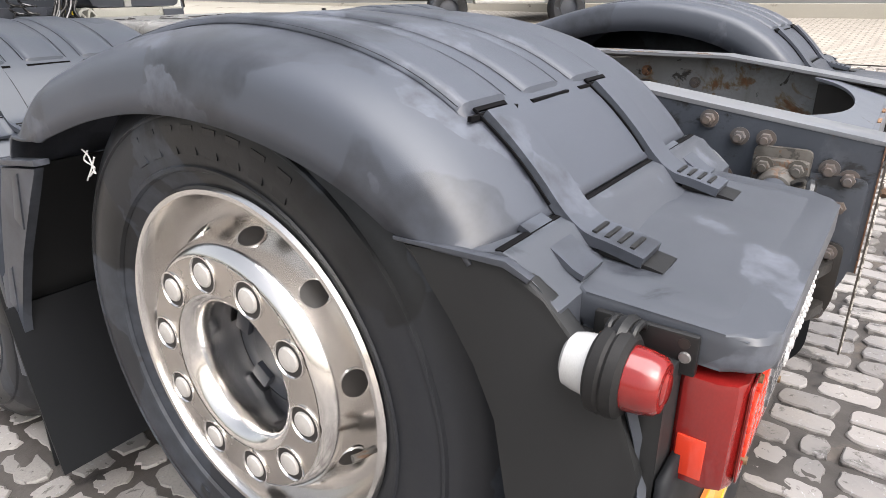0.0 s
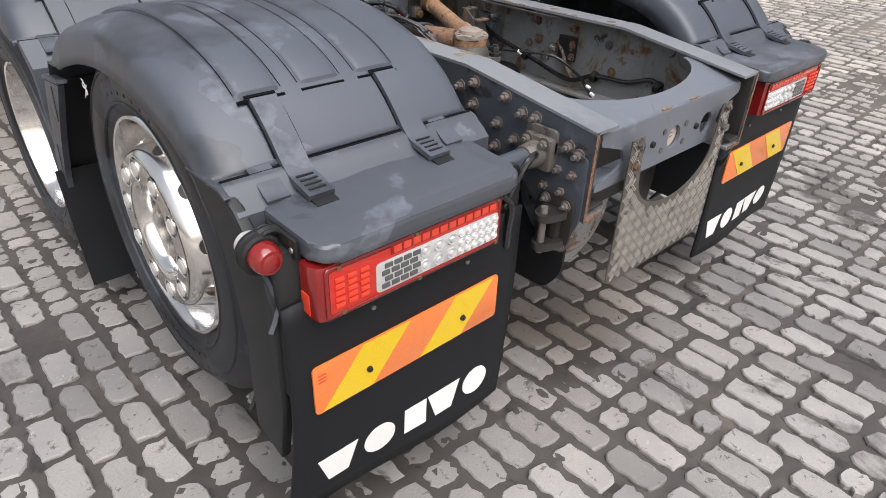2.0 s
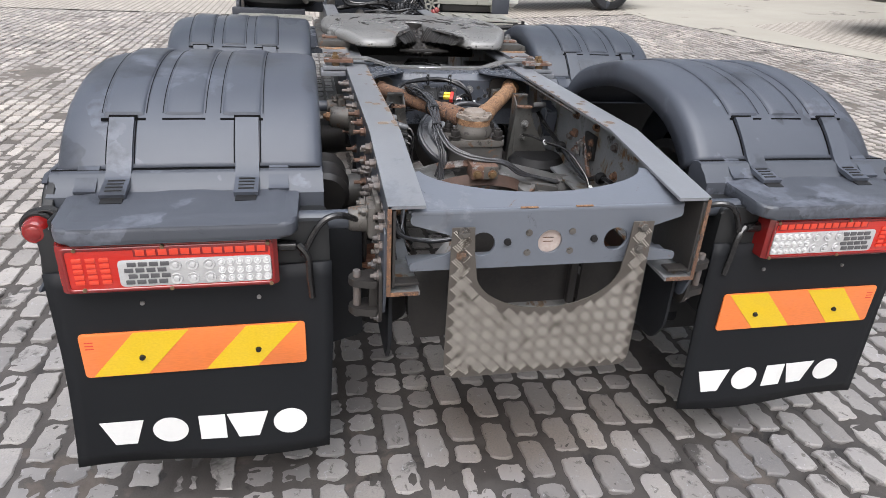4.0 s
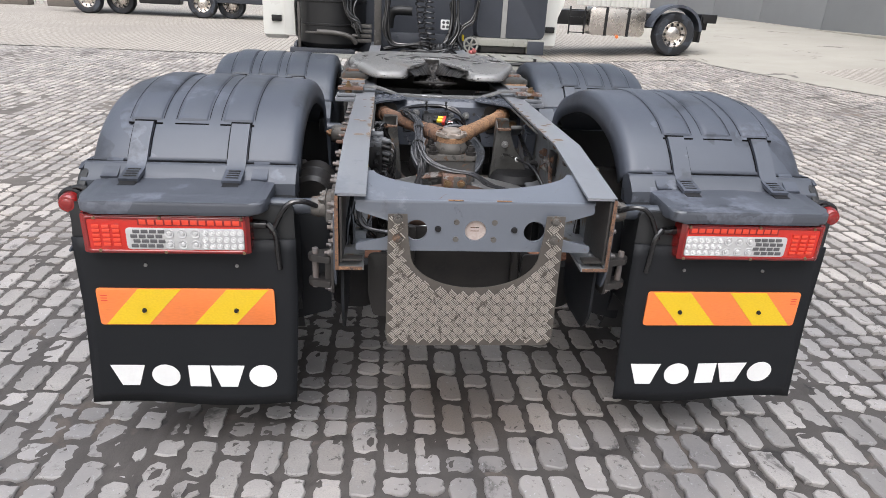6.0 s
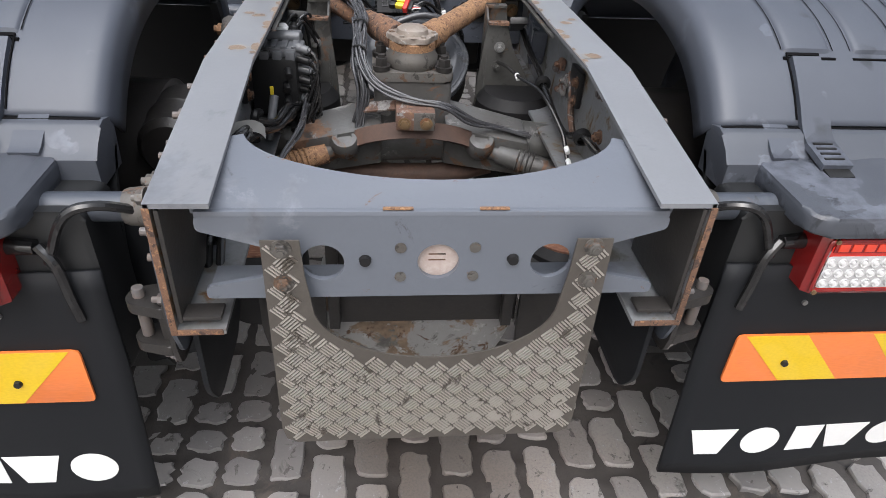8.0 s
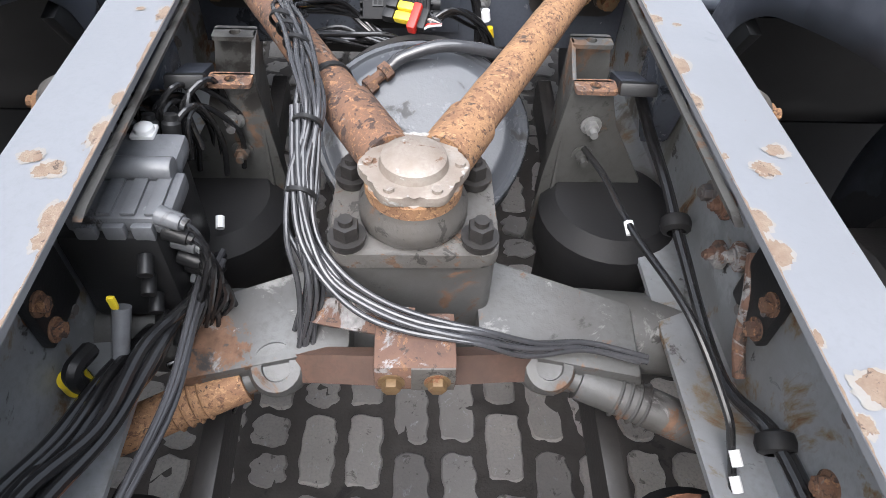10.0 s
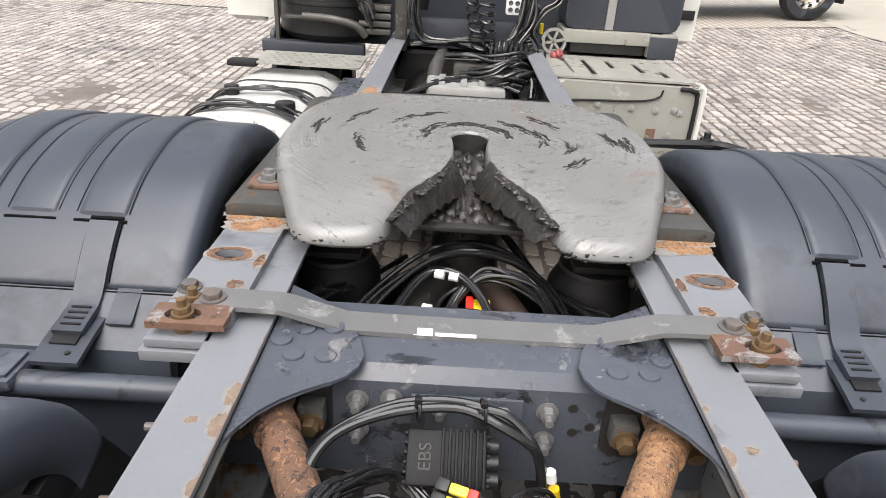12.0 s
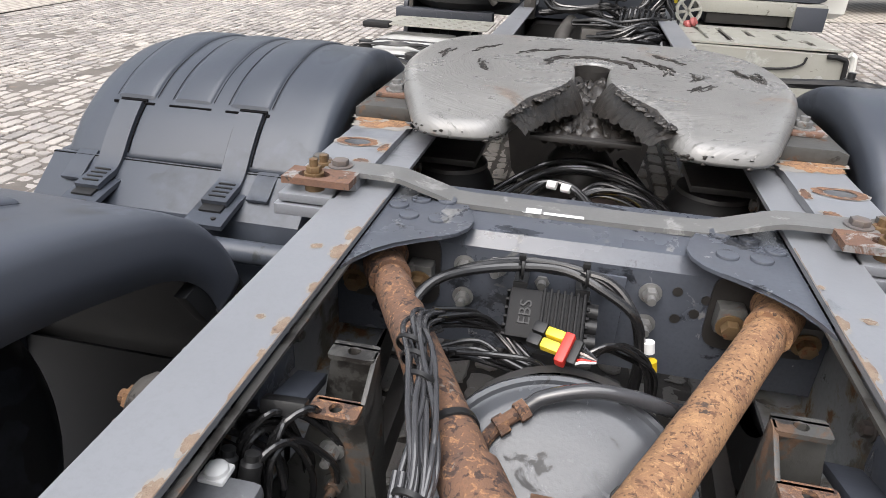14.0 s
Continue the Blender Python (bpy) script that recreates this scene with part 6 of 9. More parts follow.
for s in (-1, 1):
    bm = bmesh.new()
    a, b = Vector((s * 0.036, 0.825, 1.045)), Vector((s * 0.336, 1.390, 1.050))
    d = b - a
    tube(bm, [a, a + d * 0.10, a + d * (0.14 if s > 0 else 0.20)], 0.039, 20, 2, 0.02)
    tube(bm, [a + d * 0.12, a + d * 0.5, a + d * 0.86], 0.0325, 20, 8, 0.05)
    tube(bm, [a + d * 0.84, a + d * 0.88, a + d * 0.93], 0.029, 20, 3)
    tube(bm, [a + d * 0.90, a + d * 1.0, b + Vector((0, 0.04, 0.0))], 0.038, 20, 3, 0.05)
    P("stay_arm", bm, M_rust if s > 0 else M_rustdark, axle, "heavily rusted V-stay tube")
M_brownrust = material("brown_rust", (0.10, 0.055, 0.038), 0.7, dark=(0.045, 0.03, 0.025), scale=10, fine=140, bump=0.3, amount=0.9)
# banjo rim and curved bracket
bm = bmesh.new()
tube(bm, [(-0.24, 0.755, 0.69), (-0.13, 0.748, 0.665), (0.0, 0.745, 0.658), (0.13, 0.748, 0.665), (0.24, 0.755, 0.69)], 0.032, 14)
P("damper_tube", bm, M_brownrust, axle)
bm = bmesh.new()
ribbon(bm, [(-0.20, 0.665, 0.79), (-0.13, 0.64, 0.83), (-0.06, 0.625, 0.85), (0.0, 0.62, 0.855), (0.06, 0.625, 0.85), (0.13, 0.64, 0.83), (0.20, 0.665, 0.79)], (0, 0.5, 1), 0.045, 0.024)
P("steer_bracket", bm, M_brownrust, axle)
bm = bmesh.new()
box(bm, (-0.052, 0.575, 0.872), (0.052, 0.66, 0.925), 0.006)
ribbon(bm, [(-0.16, 0.70, 0.885), (-0.06, 0.66, 0.91), (0.0, 0.65, 0.915)], (0, 1, 0.3), 0.04, 0.006)
P("centre_clamp", bm, M_rustred, axle, "rusty red steel clamp")
bm = bmesh.new()
box(bm, (-0.005, 0.574, 0.874), (0.05, 0.578, 0.923), 0.001)
P("worn_patch", bm, M_steel, axle)
for x in (-0.03, 0.028):
    bm = bmesh.new()
    hexbolt(bm, (x, 0.576, 0.893), (0, -1, 0), 0.012, 0.012)
    P("bolt", bm, M_brass, axle)
for s in (-1, 1):
    bm = bmesh.new()
    lathe(bm, [(0.0, -0.03), (0.035, -0.03), (0.041, -0.018), (0.041, 0.018), (0.034, 0.030), (0.020, 0.032), (0.019, 0.026), (0.0, 0.026)], (s * 0.192, 0.655, 0.800), (0, -0.55, 0.85), 24)
    P("ball_joint", bm, M_axle, axle)
    bm = bmesh.new()
    tube(bm, [(s * 0.20, 0.67, 0.78), (s * 0.25, 0.648, 0.772)], 0.022, 14, 1)
    P("rod_neck", bm, M_axle, axle)
    bm = bmesh.new()
    tube(bm, [(s * 0.245, 0.65, 0.773), (s * 0.34, 0.615, 0.755), (s * 0.48, 0.56, 0.73), (s * 0.70, 0.50, 0.70)], 0.031, 16)
    P("tie_rod", bm, M_rust if s < 0 else M_axle, axle)
    for k in range(4):
        bm = bmesh.new()
        q = 0.30 + k * 0.013
        lathe(bm, [(0.0315, -0.003), (0.035, 0.0), (0.0315, 0.003)], (s * q, 0.65 - (q - 0.245) * 0.37, 0.773 - (q - 0.245) * 0.19), (s, -0.37, -0.19), 18)
        P("clamp_ring", bm, M_rust if s < 0 else M_axle, axle)
# diff cover of the drive axle
M4 = Matrix.Translation((0.012, 1.06, 0.915)) @ Matrix.Rotation(radians(38), 4, 'X')
bm = bmesh.new()
lathe(bm, [(0.190, -0.02), (0.190, 0.0), (0.186, 0.006), (0.178, 0.008), (0.172, 0.004), (0.164, 0.006), (0.152, 0.013), (0.142, 0.0155), (0.08, 0.0165), (0.0, 0.017)], (0, 0, 0), (0, 0, 1), 56)
for v in bm.verts:
    if v.co.y > 0:
        v.co.y *= 0.86
    else:
        v.co.x *= 1 + 0.45 * v.co.y
bm.transform(M4)
cover = P("axle_cover", bm, M_lid, label="dark grey pressed steel axle cover")
bm = bmesh.new()
lathe(bm, [(0.19, -0.10), (0.183, -0.02), (0.170, -0.012)], (0, 0, 0), (0, 0, 1), 48)
bm.transform(M4)
P("cover_housing", bm, M_dirt, cover)
for x, w in ((-0.035, 0.055), (-0.045, 0.075)):
    bm = bmesh.new()
    box(bm, (x, -0.02 if w < 0.06 else -0.045, 0.015), (x + w, -0.008 if w < 0.06 else -0.037, 0.0195), 0.001, M4)
    P("cast_mark", bm, M_axle, cover)
bm = bmesh.new()
q = M4 @ Vector((0.095, 0.0, 0.015))
cyl(bm, q, q + Vector((0, -0.012, 0.055)), 0.010)
lathe(bm, [(0.030, 0.0), (0.028, 0.004), (0.022, 0.004), (0.02, 0.008), (0.0, 0.009)], q, (0, -0.6, 0.8), 14)
P("breather", bm, M_black, cover)
bm = bmesh.new()
tube(bm, [(-0.098, 1.075, 0.935), (-0.094, 1.086, 0.962), (-0.075, 1.105, 0.98), (-0.04, 1.128, 1.0)], 0.010, 10)
for c in (Vector((-0.082, 1.098, 0.975)), Vector((-0.056, 1.117, 0.991))):
    cyl(bm, c, c + Vector((0.012, 0.009, 0.006)), 0.016, seg=6)
P("pipe_fitting", bm, M_rustdark, cover)
bm = bmesh.new()
tube(bm, [(-0.042, 1.127, 1.0), (-0.02, 1.135, 1.014), (0.04, 1.145, 1.03), (0.10, 1.155, 1.022), (0.153, 1.17, 1.0), (0.19, 1.23, 0.95), (0.20, 1.28, 0.88)], 0.0115, 12)
P("hose", bm, M_hosepale, cover, "thick black hose")

# spring towers
for s in (-1, 1):
    bm = bmesh.new()
    prism(bm, [(s * 0.245, 1.055), (s * 0.305, 1.055), (s * 0.33, 0.97), (s * 0.40, 0.86), (s * 0.42, 0.70), (s * 0.215, 0.70), (s * 0.225, 0.86)], 1.005, 1.013, "y", bev=0.002)
    prism(bm, [(1.01, 1.055), (1.06, 1.09), (1.075, 1.09), (1.11, 0.74), (0.99, 0.70)], s * 0.243, s * 0.250, "x", bev=0.002)
    prism(bm, [(s * 0.245, 1.09), (s * 0.31, 1.09), (s * 0.36, 0.80), (s * 0.245, 0.80)], 1.075, 1.083, "y", bev=0.002)
    tower = P("spring_tower", bm, M_tower, label="dirty steel spring bracket with rusty lips")
    for y, z in ((0.992, 1.055), (1.066, 1.09)):
        bm = bmesh.new()
        plate(bm, rounded([(s * 0.245, y - 0.012), (s * 0.31, y - 0.012), (s * 0.31, y + 0.022), (s * 0.245, y + 0.022)], 0.006, 3), [circle(s * 0.277, y + 0.004, 0.009, 12)], z - 0.007, z, "z")
        P("lip", bm, M_rustdark if z < 1.08 else M_tower, tower)
    for x, z in ((0.288, 0.975), (0.285, 0.915)):
        bm = bmesh.new()
        hexbolt(bm, (s * x, 1.004, z), (0, -1, 0), 0.012, 0.014, 0.016)
        P("bolt", bm, M_bolt if z > 0.95 else M_tower, tower)
    # air bellows beside it and lower ones with rusty tops
    bm = bmesh.new()
    lathe(bm, [(0.0, 0.0), (0.10, 0.0), (0.125, -0.03), (0.125, -0.10), (0.11, -0.13), (0.11, -0.35), (0.0, -0.35)], (s * 0.345, 0.96, 0.85), (0, 0, 1), 32)
    P("air_spring", bm, M_rubber, label="black rubber air spring")
    bm = bmesh.new()
    lathe(bm, [(0.105, 0.0), (0.125, -0.02), (0.128, -0.10), (0.11, -0.14), (0.10, -0.22), (0.0, -0.22)], (s * 0.415, 0.42, 0.645), (0, 0, 1), 32)
    low = P("air_spring", bm, M_rubber, label="black rubber air spring with a rusty top plate")
    bm = bmesh.new()
    lathe(bm, [(0.104, -0.004), (0.104, 0.003), (0.096, 0.005), (0.03, 0.004), (0.0, 0.005)], (s * 0.415, 0.42, 0.647), (0, 0, 1), 36)
    P("top_plate", bm, M_rustplate, low)
    bm = bmesh.new()
    cyl(bm, (s * 0.405, 0.445, 0.65), (s * 0.405, 0.445, 0.69), 0.016, seg=12)
    tube(bm, [(s * 0.405, 0.445, 0.685), (s * 0.407, 0.45, 0.72), (s * 0.402, 0.48, 0.75)], 0.013, 10)
    P("air_fitting", bm, M_black, low)
    # added black body that hides the rusty top plate from outside
    bm = bmesh.new()
    prism(bm, [(0.30, 0.83), (0.54, 0.83), (0.52, 0.70), (0.48, 0.655), (0.36, 0.655), (0.32, 0.70)], s * 0.470, s * 0.482, "x", bev=0.003)
    prism(bm, [(0.325, 0.80), (0.515, 0.80), (0.50, 0.66), (0.34, 0.66)], s * 0.482, s * 0.545, "x", bev=0.02)
    P("spring_bracket", bm, M_dirt, low)
    # trailing arms beneath, dark
    bm = bmesh.new()
    prism(bm, [(0.25, 0.60), (1.5, 0.74), (1.5, 0.66), (0.25, 0.50)], s * 0.30, s * 0.335, "x", bev=0.004)
    P("trailing_arm", bm, M_dirt)
# air tank below the rear crossmember
bm = bmesh.new()
lathe(bm, [(0.0, 0.0), (0.15, 0.01), (0.225, 0.04), (0.252, 0.09), (0.254, 0.19), (0.243, 0.235), (0.21, 0.28), (0.15, 0.315), (0.07, 0.335), (0.0, 0.338)], (0.0, 0.155, 0.55), (0, 1, 0), 48)
M_tank = material("rusty_tank", (0.29, 0.293, 0.293), 0.5, dark=(0.22, 0.21, 0.20), scale=5, fine=110, bump=0.2, patches=[((0.25, 0.180, 0.125), 0.30, 7.0, 0.85), ((0.14, 0.085, 0.055), 0.13, 14.0, 0.9), ((0.40, 0.40, 0.395), 0.10, 18.0, 0.5), ((0.13, 0.128, 0.12), 0.06, 10.0, 0.6)])
P("air_tank", bm, M_tank, label="grey air tank end, flaking to rust")

# valve block on the inner side of one rail
M_valve = material("valve_grey", (0.135, 0.140, 0.150), 0.35, dark=(0.070, 0.072, 0.076), scale=9, fine=160, bump=0.15, amount=0.8, patches=[((0.030, 0.029, 0.028), 0.05, 12.0, 0.5), ((0.24, 0.245, 0.255), 0.04, 14.0, 0.4)])
bm = bmesh.new()
box(bm, (-0.440, 0.70, 0.86), (-0.315, 0.86, 1.02), 0.012)
box(bm, (-0.43, 0.72, 0.74), (-0.33, 0.84, 0.87), 0.01)
valve = P("valve_block", bm, M_black, label="black air valve block with many cables")
bm = bmesh.new()
box(bm, (-0.425, 0.712, 1.015), (-0.298, 0.80, 1.042), 0.007)
lid = P("valve_lid", bm, M_valve, valve, "grey ribbed lid")
for k in range(3):
    bm = bmesh.new()
    box(bm, (-0.412 + k * 0.034, 0.702, 1.012), (-0.386 + k * 0.034, 0.712, 1.036), 0.003)
    P("lid_clip", bm, M_valve, lid)
for k in range(4):
    bm = bmesh.new()
    box(bm, (-0.415 + k * 0.029, 0.716, 1.042), (-0.397 + k * 0.029, 0.79, 1.047), 0.002)
    P("lid_rib", bm, M_valve, lid)
bm = bmesh.new()
box(bm, (-0.42, 0.802, 1.02), (-0.31, 0.87, 1.052), 0.012)
P("valve_housing", bm, M_valve, valve)
bm = bmesh.new()
cyl(bm, (-0.41, 0.795, 1.05), (-0.31, 0.795, 1.05), 0.016, seg=16, bev=0.004)
P("valve_barrel", bm, M_valve, valve)
vr = random.Random(4)
for k in range(10):
    bm = bmesh.new()
    x, y = -0.425 + 0.012 * k + vr.uniform(-0.004, 0.004), 0.885 + vr.uniform(-0.01, 0.05)
    tube(bm, [(x, y, 0.98), (x + vr.uniform(-0.01, 0.02), y + 0.01, 1.045), (x + vr.uniform(0, 0.05), y + 0.05, 1.05 + vr.uniform(-0.02, 0.02)), (x + 0.05, y + 0.09, 0.96), (x + 0.04, y + 0.10, 0.88)], 0.0046, 8, 5)
    P("lead", bm, M_hose, valve)
for k in range(7):
    bm = bmesh.new()
    z = 1.0 - 0.033 * k
    a = Vector((-0.290 + vr.uniform(-0.006, 0.006), 0.735 + vr.uniform(-0.01, 0.01), z))
    tube(bm, [a, a + Vector((0.012, -0.012, -0.03)), a + Vector((0.010, -0.03, -0.10)), a + Vector((-0.02, -0.06, -0.16 - 0.004 * k)), (-0.34 + vr.uniform(-0.02, 0.02), 0.66, 0.80)], 0.0036, 8, 5)
    P("lead", bm, M_hose, valve)
for k in range(9):
    z = 1.045 - k * 0.030
    bm = bmesh.new()
    a = Vector((-0.312, 0.718 + 0.006 * k + vr.uniform(-0.004, 0.004), z))
    cyl(bm, a, a + Vector((0.030, -0.008, -0.006)), 0.013, 0.011, seg=12, bev=0.002)
    cyl(bm, a + Vector((0.026, -0.006, -0.005)), a + Vector((0.036, -0.010, -0.008)), 0.008, seg=10)
    con = P("connector", bm, M_valve if k in (0, 2, 5) else M_black, valve)
    bm = bmesh.new()
    b = a + Vector((0.034, -0.009, -0.007))
    tube(bm, [b, b + Vector((0.014, -0.008, -0.012)), b + Vector((0.016, -0.014, -0.06)), Vector((-0.318 + vr.uniform(-0.02, 0.02), 0.70, 0.80)), Vector((-0.345 + vr.uniform(-0.02, 0.02), 0.68, 0.76))], 0.0042, 6, 4)
    P("connector_lead", bm, M_hose, con)
for k in range(5):
    bm = bmesh.new()
    a = Vector((-0.342 + vr.uniform(-0.008, 0.008), 0.700, 0.99 - k * 0.038))
    cyl(bm, a, a + Vector((0.004, -0.026, -0.010)), 0.010, seg=10, bev=0.002)
    P("connector", bm, M_black, valve)
for k in range(3):
    bm = bmesh.new()
    a = Vector((-0.40 + k * 0.03, 0.885, 1.03))
    lathe(bm, [(0.013, 0.0), (0.013, 0.022), (0.009, 0.026), (0.009, 0.034), (0.0, 0.035)], a, (0.1, 0.3, 1), 14)
    P("connector", bm, M_black, valve)
bm = bmesh.new()
tube(bm, [(-0.41, 0.62, 0.90), (-0.415, 0.585, 0.91), (-0.418, 0.58, 0.89), (-0.42, 0.59, 0.86)], 0.012)
cyl(bm, (-0.425, 0.60, 0.80), (-0.432, 0.60, 0.865), 0.016)
P("elbow", bm, M_black, valve)
bm = bmesh.new()
cyl(bm, (-0.430, 0.594, 0.858), (-0.431, 0.593, 0.880), 0.018)
P("yellow_collar", bm, M_yellow, valve)
bm = bmesh.new()
box(bm, (-0.384, 0.655, 0.935), (-0.374, 0.662, 0.958), 0.003)
P("yellow_clip", bm, M_yellow, valve)
bm = bmesh.new()
cyl(bm, (-0.375, 0.665, 0.93), (-0.39, 0.60, 0.83), 0.012, 0.010)
P("plug_lead", bm, M_valve, valve)
bm = bmesh.new()
lathe(bm, [(0.014, 0.0), (0.013, 0.005), (0.008, 0.009), (0.0, 0.010)], (-0.365, 0.865, 1.058), (0, 0, 1), 16)
box(bm, (-0.382, 0.850, 1.050), (-0.350, 0.880, 1.058), 0.004)
P("white_cap", bm, M_white, valve)
# brackets on the inner web
for s in (-1, 1):
    bm = bmesh.new()
    prism(bm, rounded([(1.02, 1.02), (1.14, 1.055), (1.14, 0.98), (1.05, 0.90)], 0.015), s * 0.445, s * 0.40, "x", bev=0.006)
    P("web_bracket", bm, M_cross)
    bm = bmesh.new()
    box(bm, (s * 0.449, 0.60, 0.93), (s * 0.432, 0.69, 1.03), 0.006)
    wb = P("web_bracket", bm, M_black)
    for y, z in ((0.615, 1.0), (0.615, 0.95)):
        bm = bmesh.new()
        hexbolt(bm, (s * 0.432, y, z), (-s, 0, 0), 0.011, 0.011)
        P("bolt", bm, M_rustdark, wb)
bm = bmesh.new()
tube(bm, [(0.44, 0.70, 1.0), (0.435, 0.66, 0.96), (0.435, 0.63, 0.90), (0.44, 0.60, 0.86)], 0.009, 10)
rusty_pipe = P("rusty_pipe", bm, M_rustred, label="rusty pipe on the rail web")
for y, z in ((0.80, 0.99), (0.76, 0.93), (0.72, 0.97)):
    bm = bmesh.new()
    box(bm, (0.448, y - 0.017, z - 0.017), (0.430, y + 0.017, z + 0.017), 0.008)
    hexbolt(bm, (0.431, y, z), (-1, 0, 0), 0.009, 0.010, 0.006)
    P("fitting", bm, M_rustred, rusty_pipe)

# ---- electronics box, cables ----
E4 = Matrix.Translation((-0.035, 1.335, 1.010)) @ Matrix.Rotation(radians(40), 4, 'X') @ Matrix.Scale(0.76, 4)
bm = bmesh.new()
box(bm, (-0.085, -0.055, -0.03), (0.085, 0.06, 0.03), 0.006, E4)
ebs = P("brake_module", bm, M_matt, label="black electronic brake module with raised lettering EBS")
fc = bpy.data.curves.new("letters", 'FONT')
fc.body, fc.size, fc.extrude, fc.align_x, fc.align_y = "EBS", 0.038, 0.0016, 'CENTER', 'CENTER'
tmp = new("letters", fc)
dg = bpy.context.evaluated_depsgraph_get()
letters_mesh = bpy.data.meshes.new_from_object(tmp.evaluated_get(dg))
bpy.data.objects.remove(tmp)
letters = new("lettering", letters_mesh)
letters.parent = ebs
letters.matrix_basis = E4 @ pose(-0.045, 0.003, 0.0318, 0, 0, 90)
letters_mesh.materials.clear()
letters_mesh.materials.append(M_black)
for k in range(7):
    bm = bmesh.new()
    box(bm, (-0.012 + k * 0.0145, -0.058, 0.030), (-0.006 + k * 0.0145, 0.062, 0.042), 0.002, E4)
    P("rib", bm, M_matt, ebs)
for k in range(6):
    bm = bmesh.new()
    box(bm, (-0.092, -0.052 + k * 0.02, -0.026), (0.092, -0.045 + k * 0.02, 0.024), 0.002, E4)
    P("cooling_fin", bm, M_matt, ebs)
for k in range(3):
    bm = bmesh.new()
    cyl(bm, E4 @ Vector((0.085, -0.035 + k * 0.035, 0.0)), E4 @ Vector((0.11, -0.035 + k * 0.035, 0.0)), 0.014)
    P("port", bm, M_black, ebs)
bm = bmesh.new()
box(bm, (-0.10, 1.428, 0.90), (0.095, 1.436, 1.062), 0.004)
P("module_plate", bm, M_cross, ebs)
for x in (-0.085, 0.02):
    bm = bmesh.new()
    box(bm, (x - 0.012, 1.36, 1.05), (x + 0.012, 1.43, 1.056), 0.002)
    box(bm, (x - 0.012, 1.356, 1.02), (x + 0.012, 1.362, 1.065), 0.002)
    clip = P("loom_clip", bm, M_black, ebs)
    bm = bmesh.new()
    hexbolt(bm, (x, 1.356, 1.035), (0, -1, 0), 0.007, 0.005)
    P("screw", bm, M_bolt, clip)
    bm = bmesh.new()
    lathe(bm, [(0.020, -0.003), (0.0225, -0.002), (0.0225, 0.002), (0.020, 0.003)], (x, 1.366, 1.090), (1, 0.15, 0), 18)
    box(bm, (x - 0.006, 1.352, 1.108), (x + 0.006, 1.362, 1.118), 0.002)
    P("cable_tie", bm, M_black, clip)
Q4 = Matrix.Translation((0.002, 1.215, 1.035)) @ Matrix.Rotation(radians(-20), 4, 'Z') @ Matrix.Rotation(radians(30), 4, 'X') @ Matrix.Scale(0.78, 4)
bm = bmesh.new()
box(bm, (-0.050, -0.012, 0.0), (-0.012, 0.010, 0.020), 0.004, Q4)
plug = P("cable_plug", bm, M_yellow, ebs, "yellow cable plug with a red band")
bm = bmesh.new()
box(bm, (-0.050, 0.016, 0.0), (-0.012, 0.036, 0.020), 0.004, Q4)
P("yellow_insert", bm, M_yellow, plug)
bm = bmesh.new()
box(bm, (-0.012, -0.03, -0.002), (0.008, 0.035, 0.026), 0.004, Q4)
P("red_band", bm, M_redp, plug)
bm = bmesh.new()
box(bm, (0.008, -0.022, -0.002), (0.026, 0.030, 0.018), 0.004, Q4)
P("plug_body", bm, M_black, plug)
for y0 in (-0.014, 0.014):
    bm = bmesh.new()
    box(bm, (-0.078, y0, -0.003), (-0.050, y0 + 0.025, 0.022), 0.005, Q4)
    P("plug_collar", bm, M_black, plug)
for k, tint in enumerate((M_white, M_redp, M_hosegrey, M_sticker, M_black, M_hosepale)):
    bm = bmesh.new()
    tube(bm, [Q4 @ Vector(p) for p in ((0.026, -0.016 + k * 0.008, 0.008), (0.034, -0.012 + k * 0.006, 0.013), (0.044, -0.006 + k * 0.004, 0.010), (0.058, 0.004 + k * 0.001, 0.002))], 0.0022, 6, 4)
    P("wire", bm, tint, plug)
# same pair of plugs under the coupling
Q5 = Matrix.Translation((0.02, 1.86, 0.96))
bm = bmesh.new()
box(bm, (0.0, -0.012, 0.0), (0.042, 0.008, 0.018), 0.004, Q5)
plug2 = P("cable_plug", bm, M_yellow, None, "yellow cable plug with a red band")
bm = bmesh.new()
box(bm, (0.0, 0.014, 0.0), (0.042, 0.034, 0.018), 0.004, Q5)
P("yellow_insert", bm, M_yellow, plug2)
bm = bmesh.new()
box(bm, (-0.018, -0.02, -0.002), (0.0, 0.035, 0.026), 0.004, Q5)
P("red_band", bm, M_redp, plug2)

rnd = random.Random(21)


def cable(name, pts, r, mat=None, spread=0.0, count=1, label="", n=6):
    """One cable or a loose bundle of them."""
    for k in range(count):
        bm = bmesh.new()
        off = Vector((rnd.uniform(-1, 1), rnd.uniform(-1, 1), rnd.uniform(-0.6, 0.6))) * spread
        wob = [Vector(p) + off + Vector((rnd.uniform(-1, 1), rnd.uniform(-1, 1), rnd.uniform(-1, 1))) * spread * 0.6 for p in pts]
        tube(bm, wob, r, 10, n + 2)
        P(name, bm, mat or M_hose, None, label)


# loop over the module
cable("loom", [(-0.20, 1.15, 1.02), (-0.235, 1.22, 1.055), (-0.21, 1.30, 1.078), (-0.12, 1.36, 1.088), (-0.02, 1.375, 1.090), (0.06, 1.36, 1.078), (0.115, 1.34, 1.035), (0.135, 1.34, 0.95), (0.13, 1.33, 0.86)], 0.0080, spread=0.009, count=3, label="black cable loom")
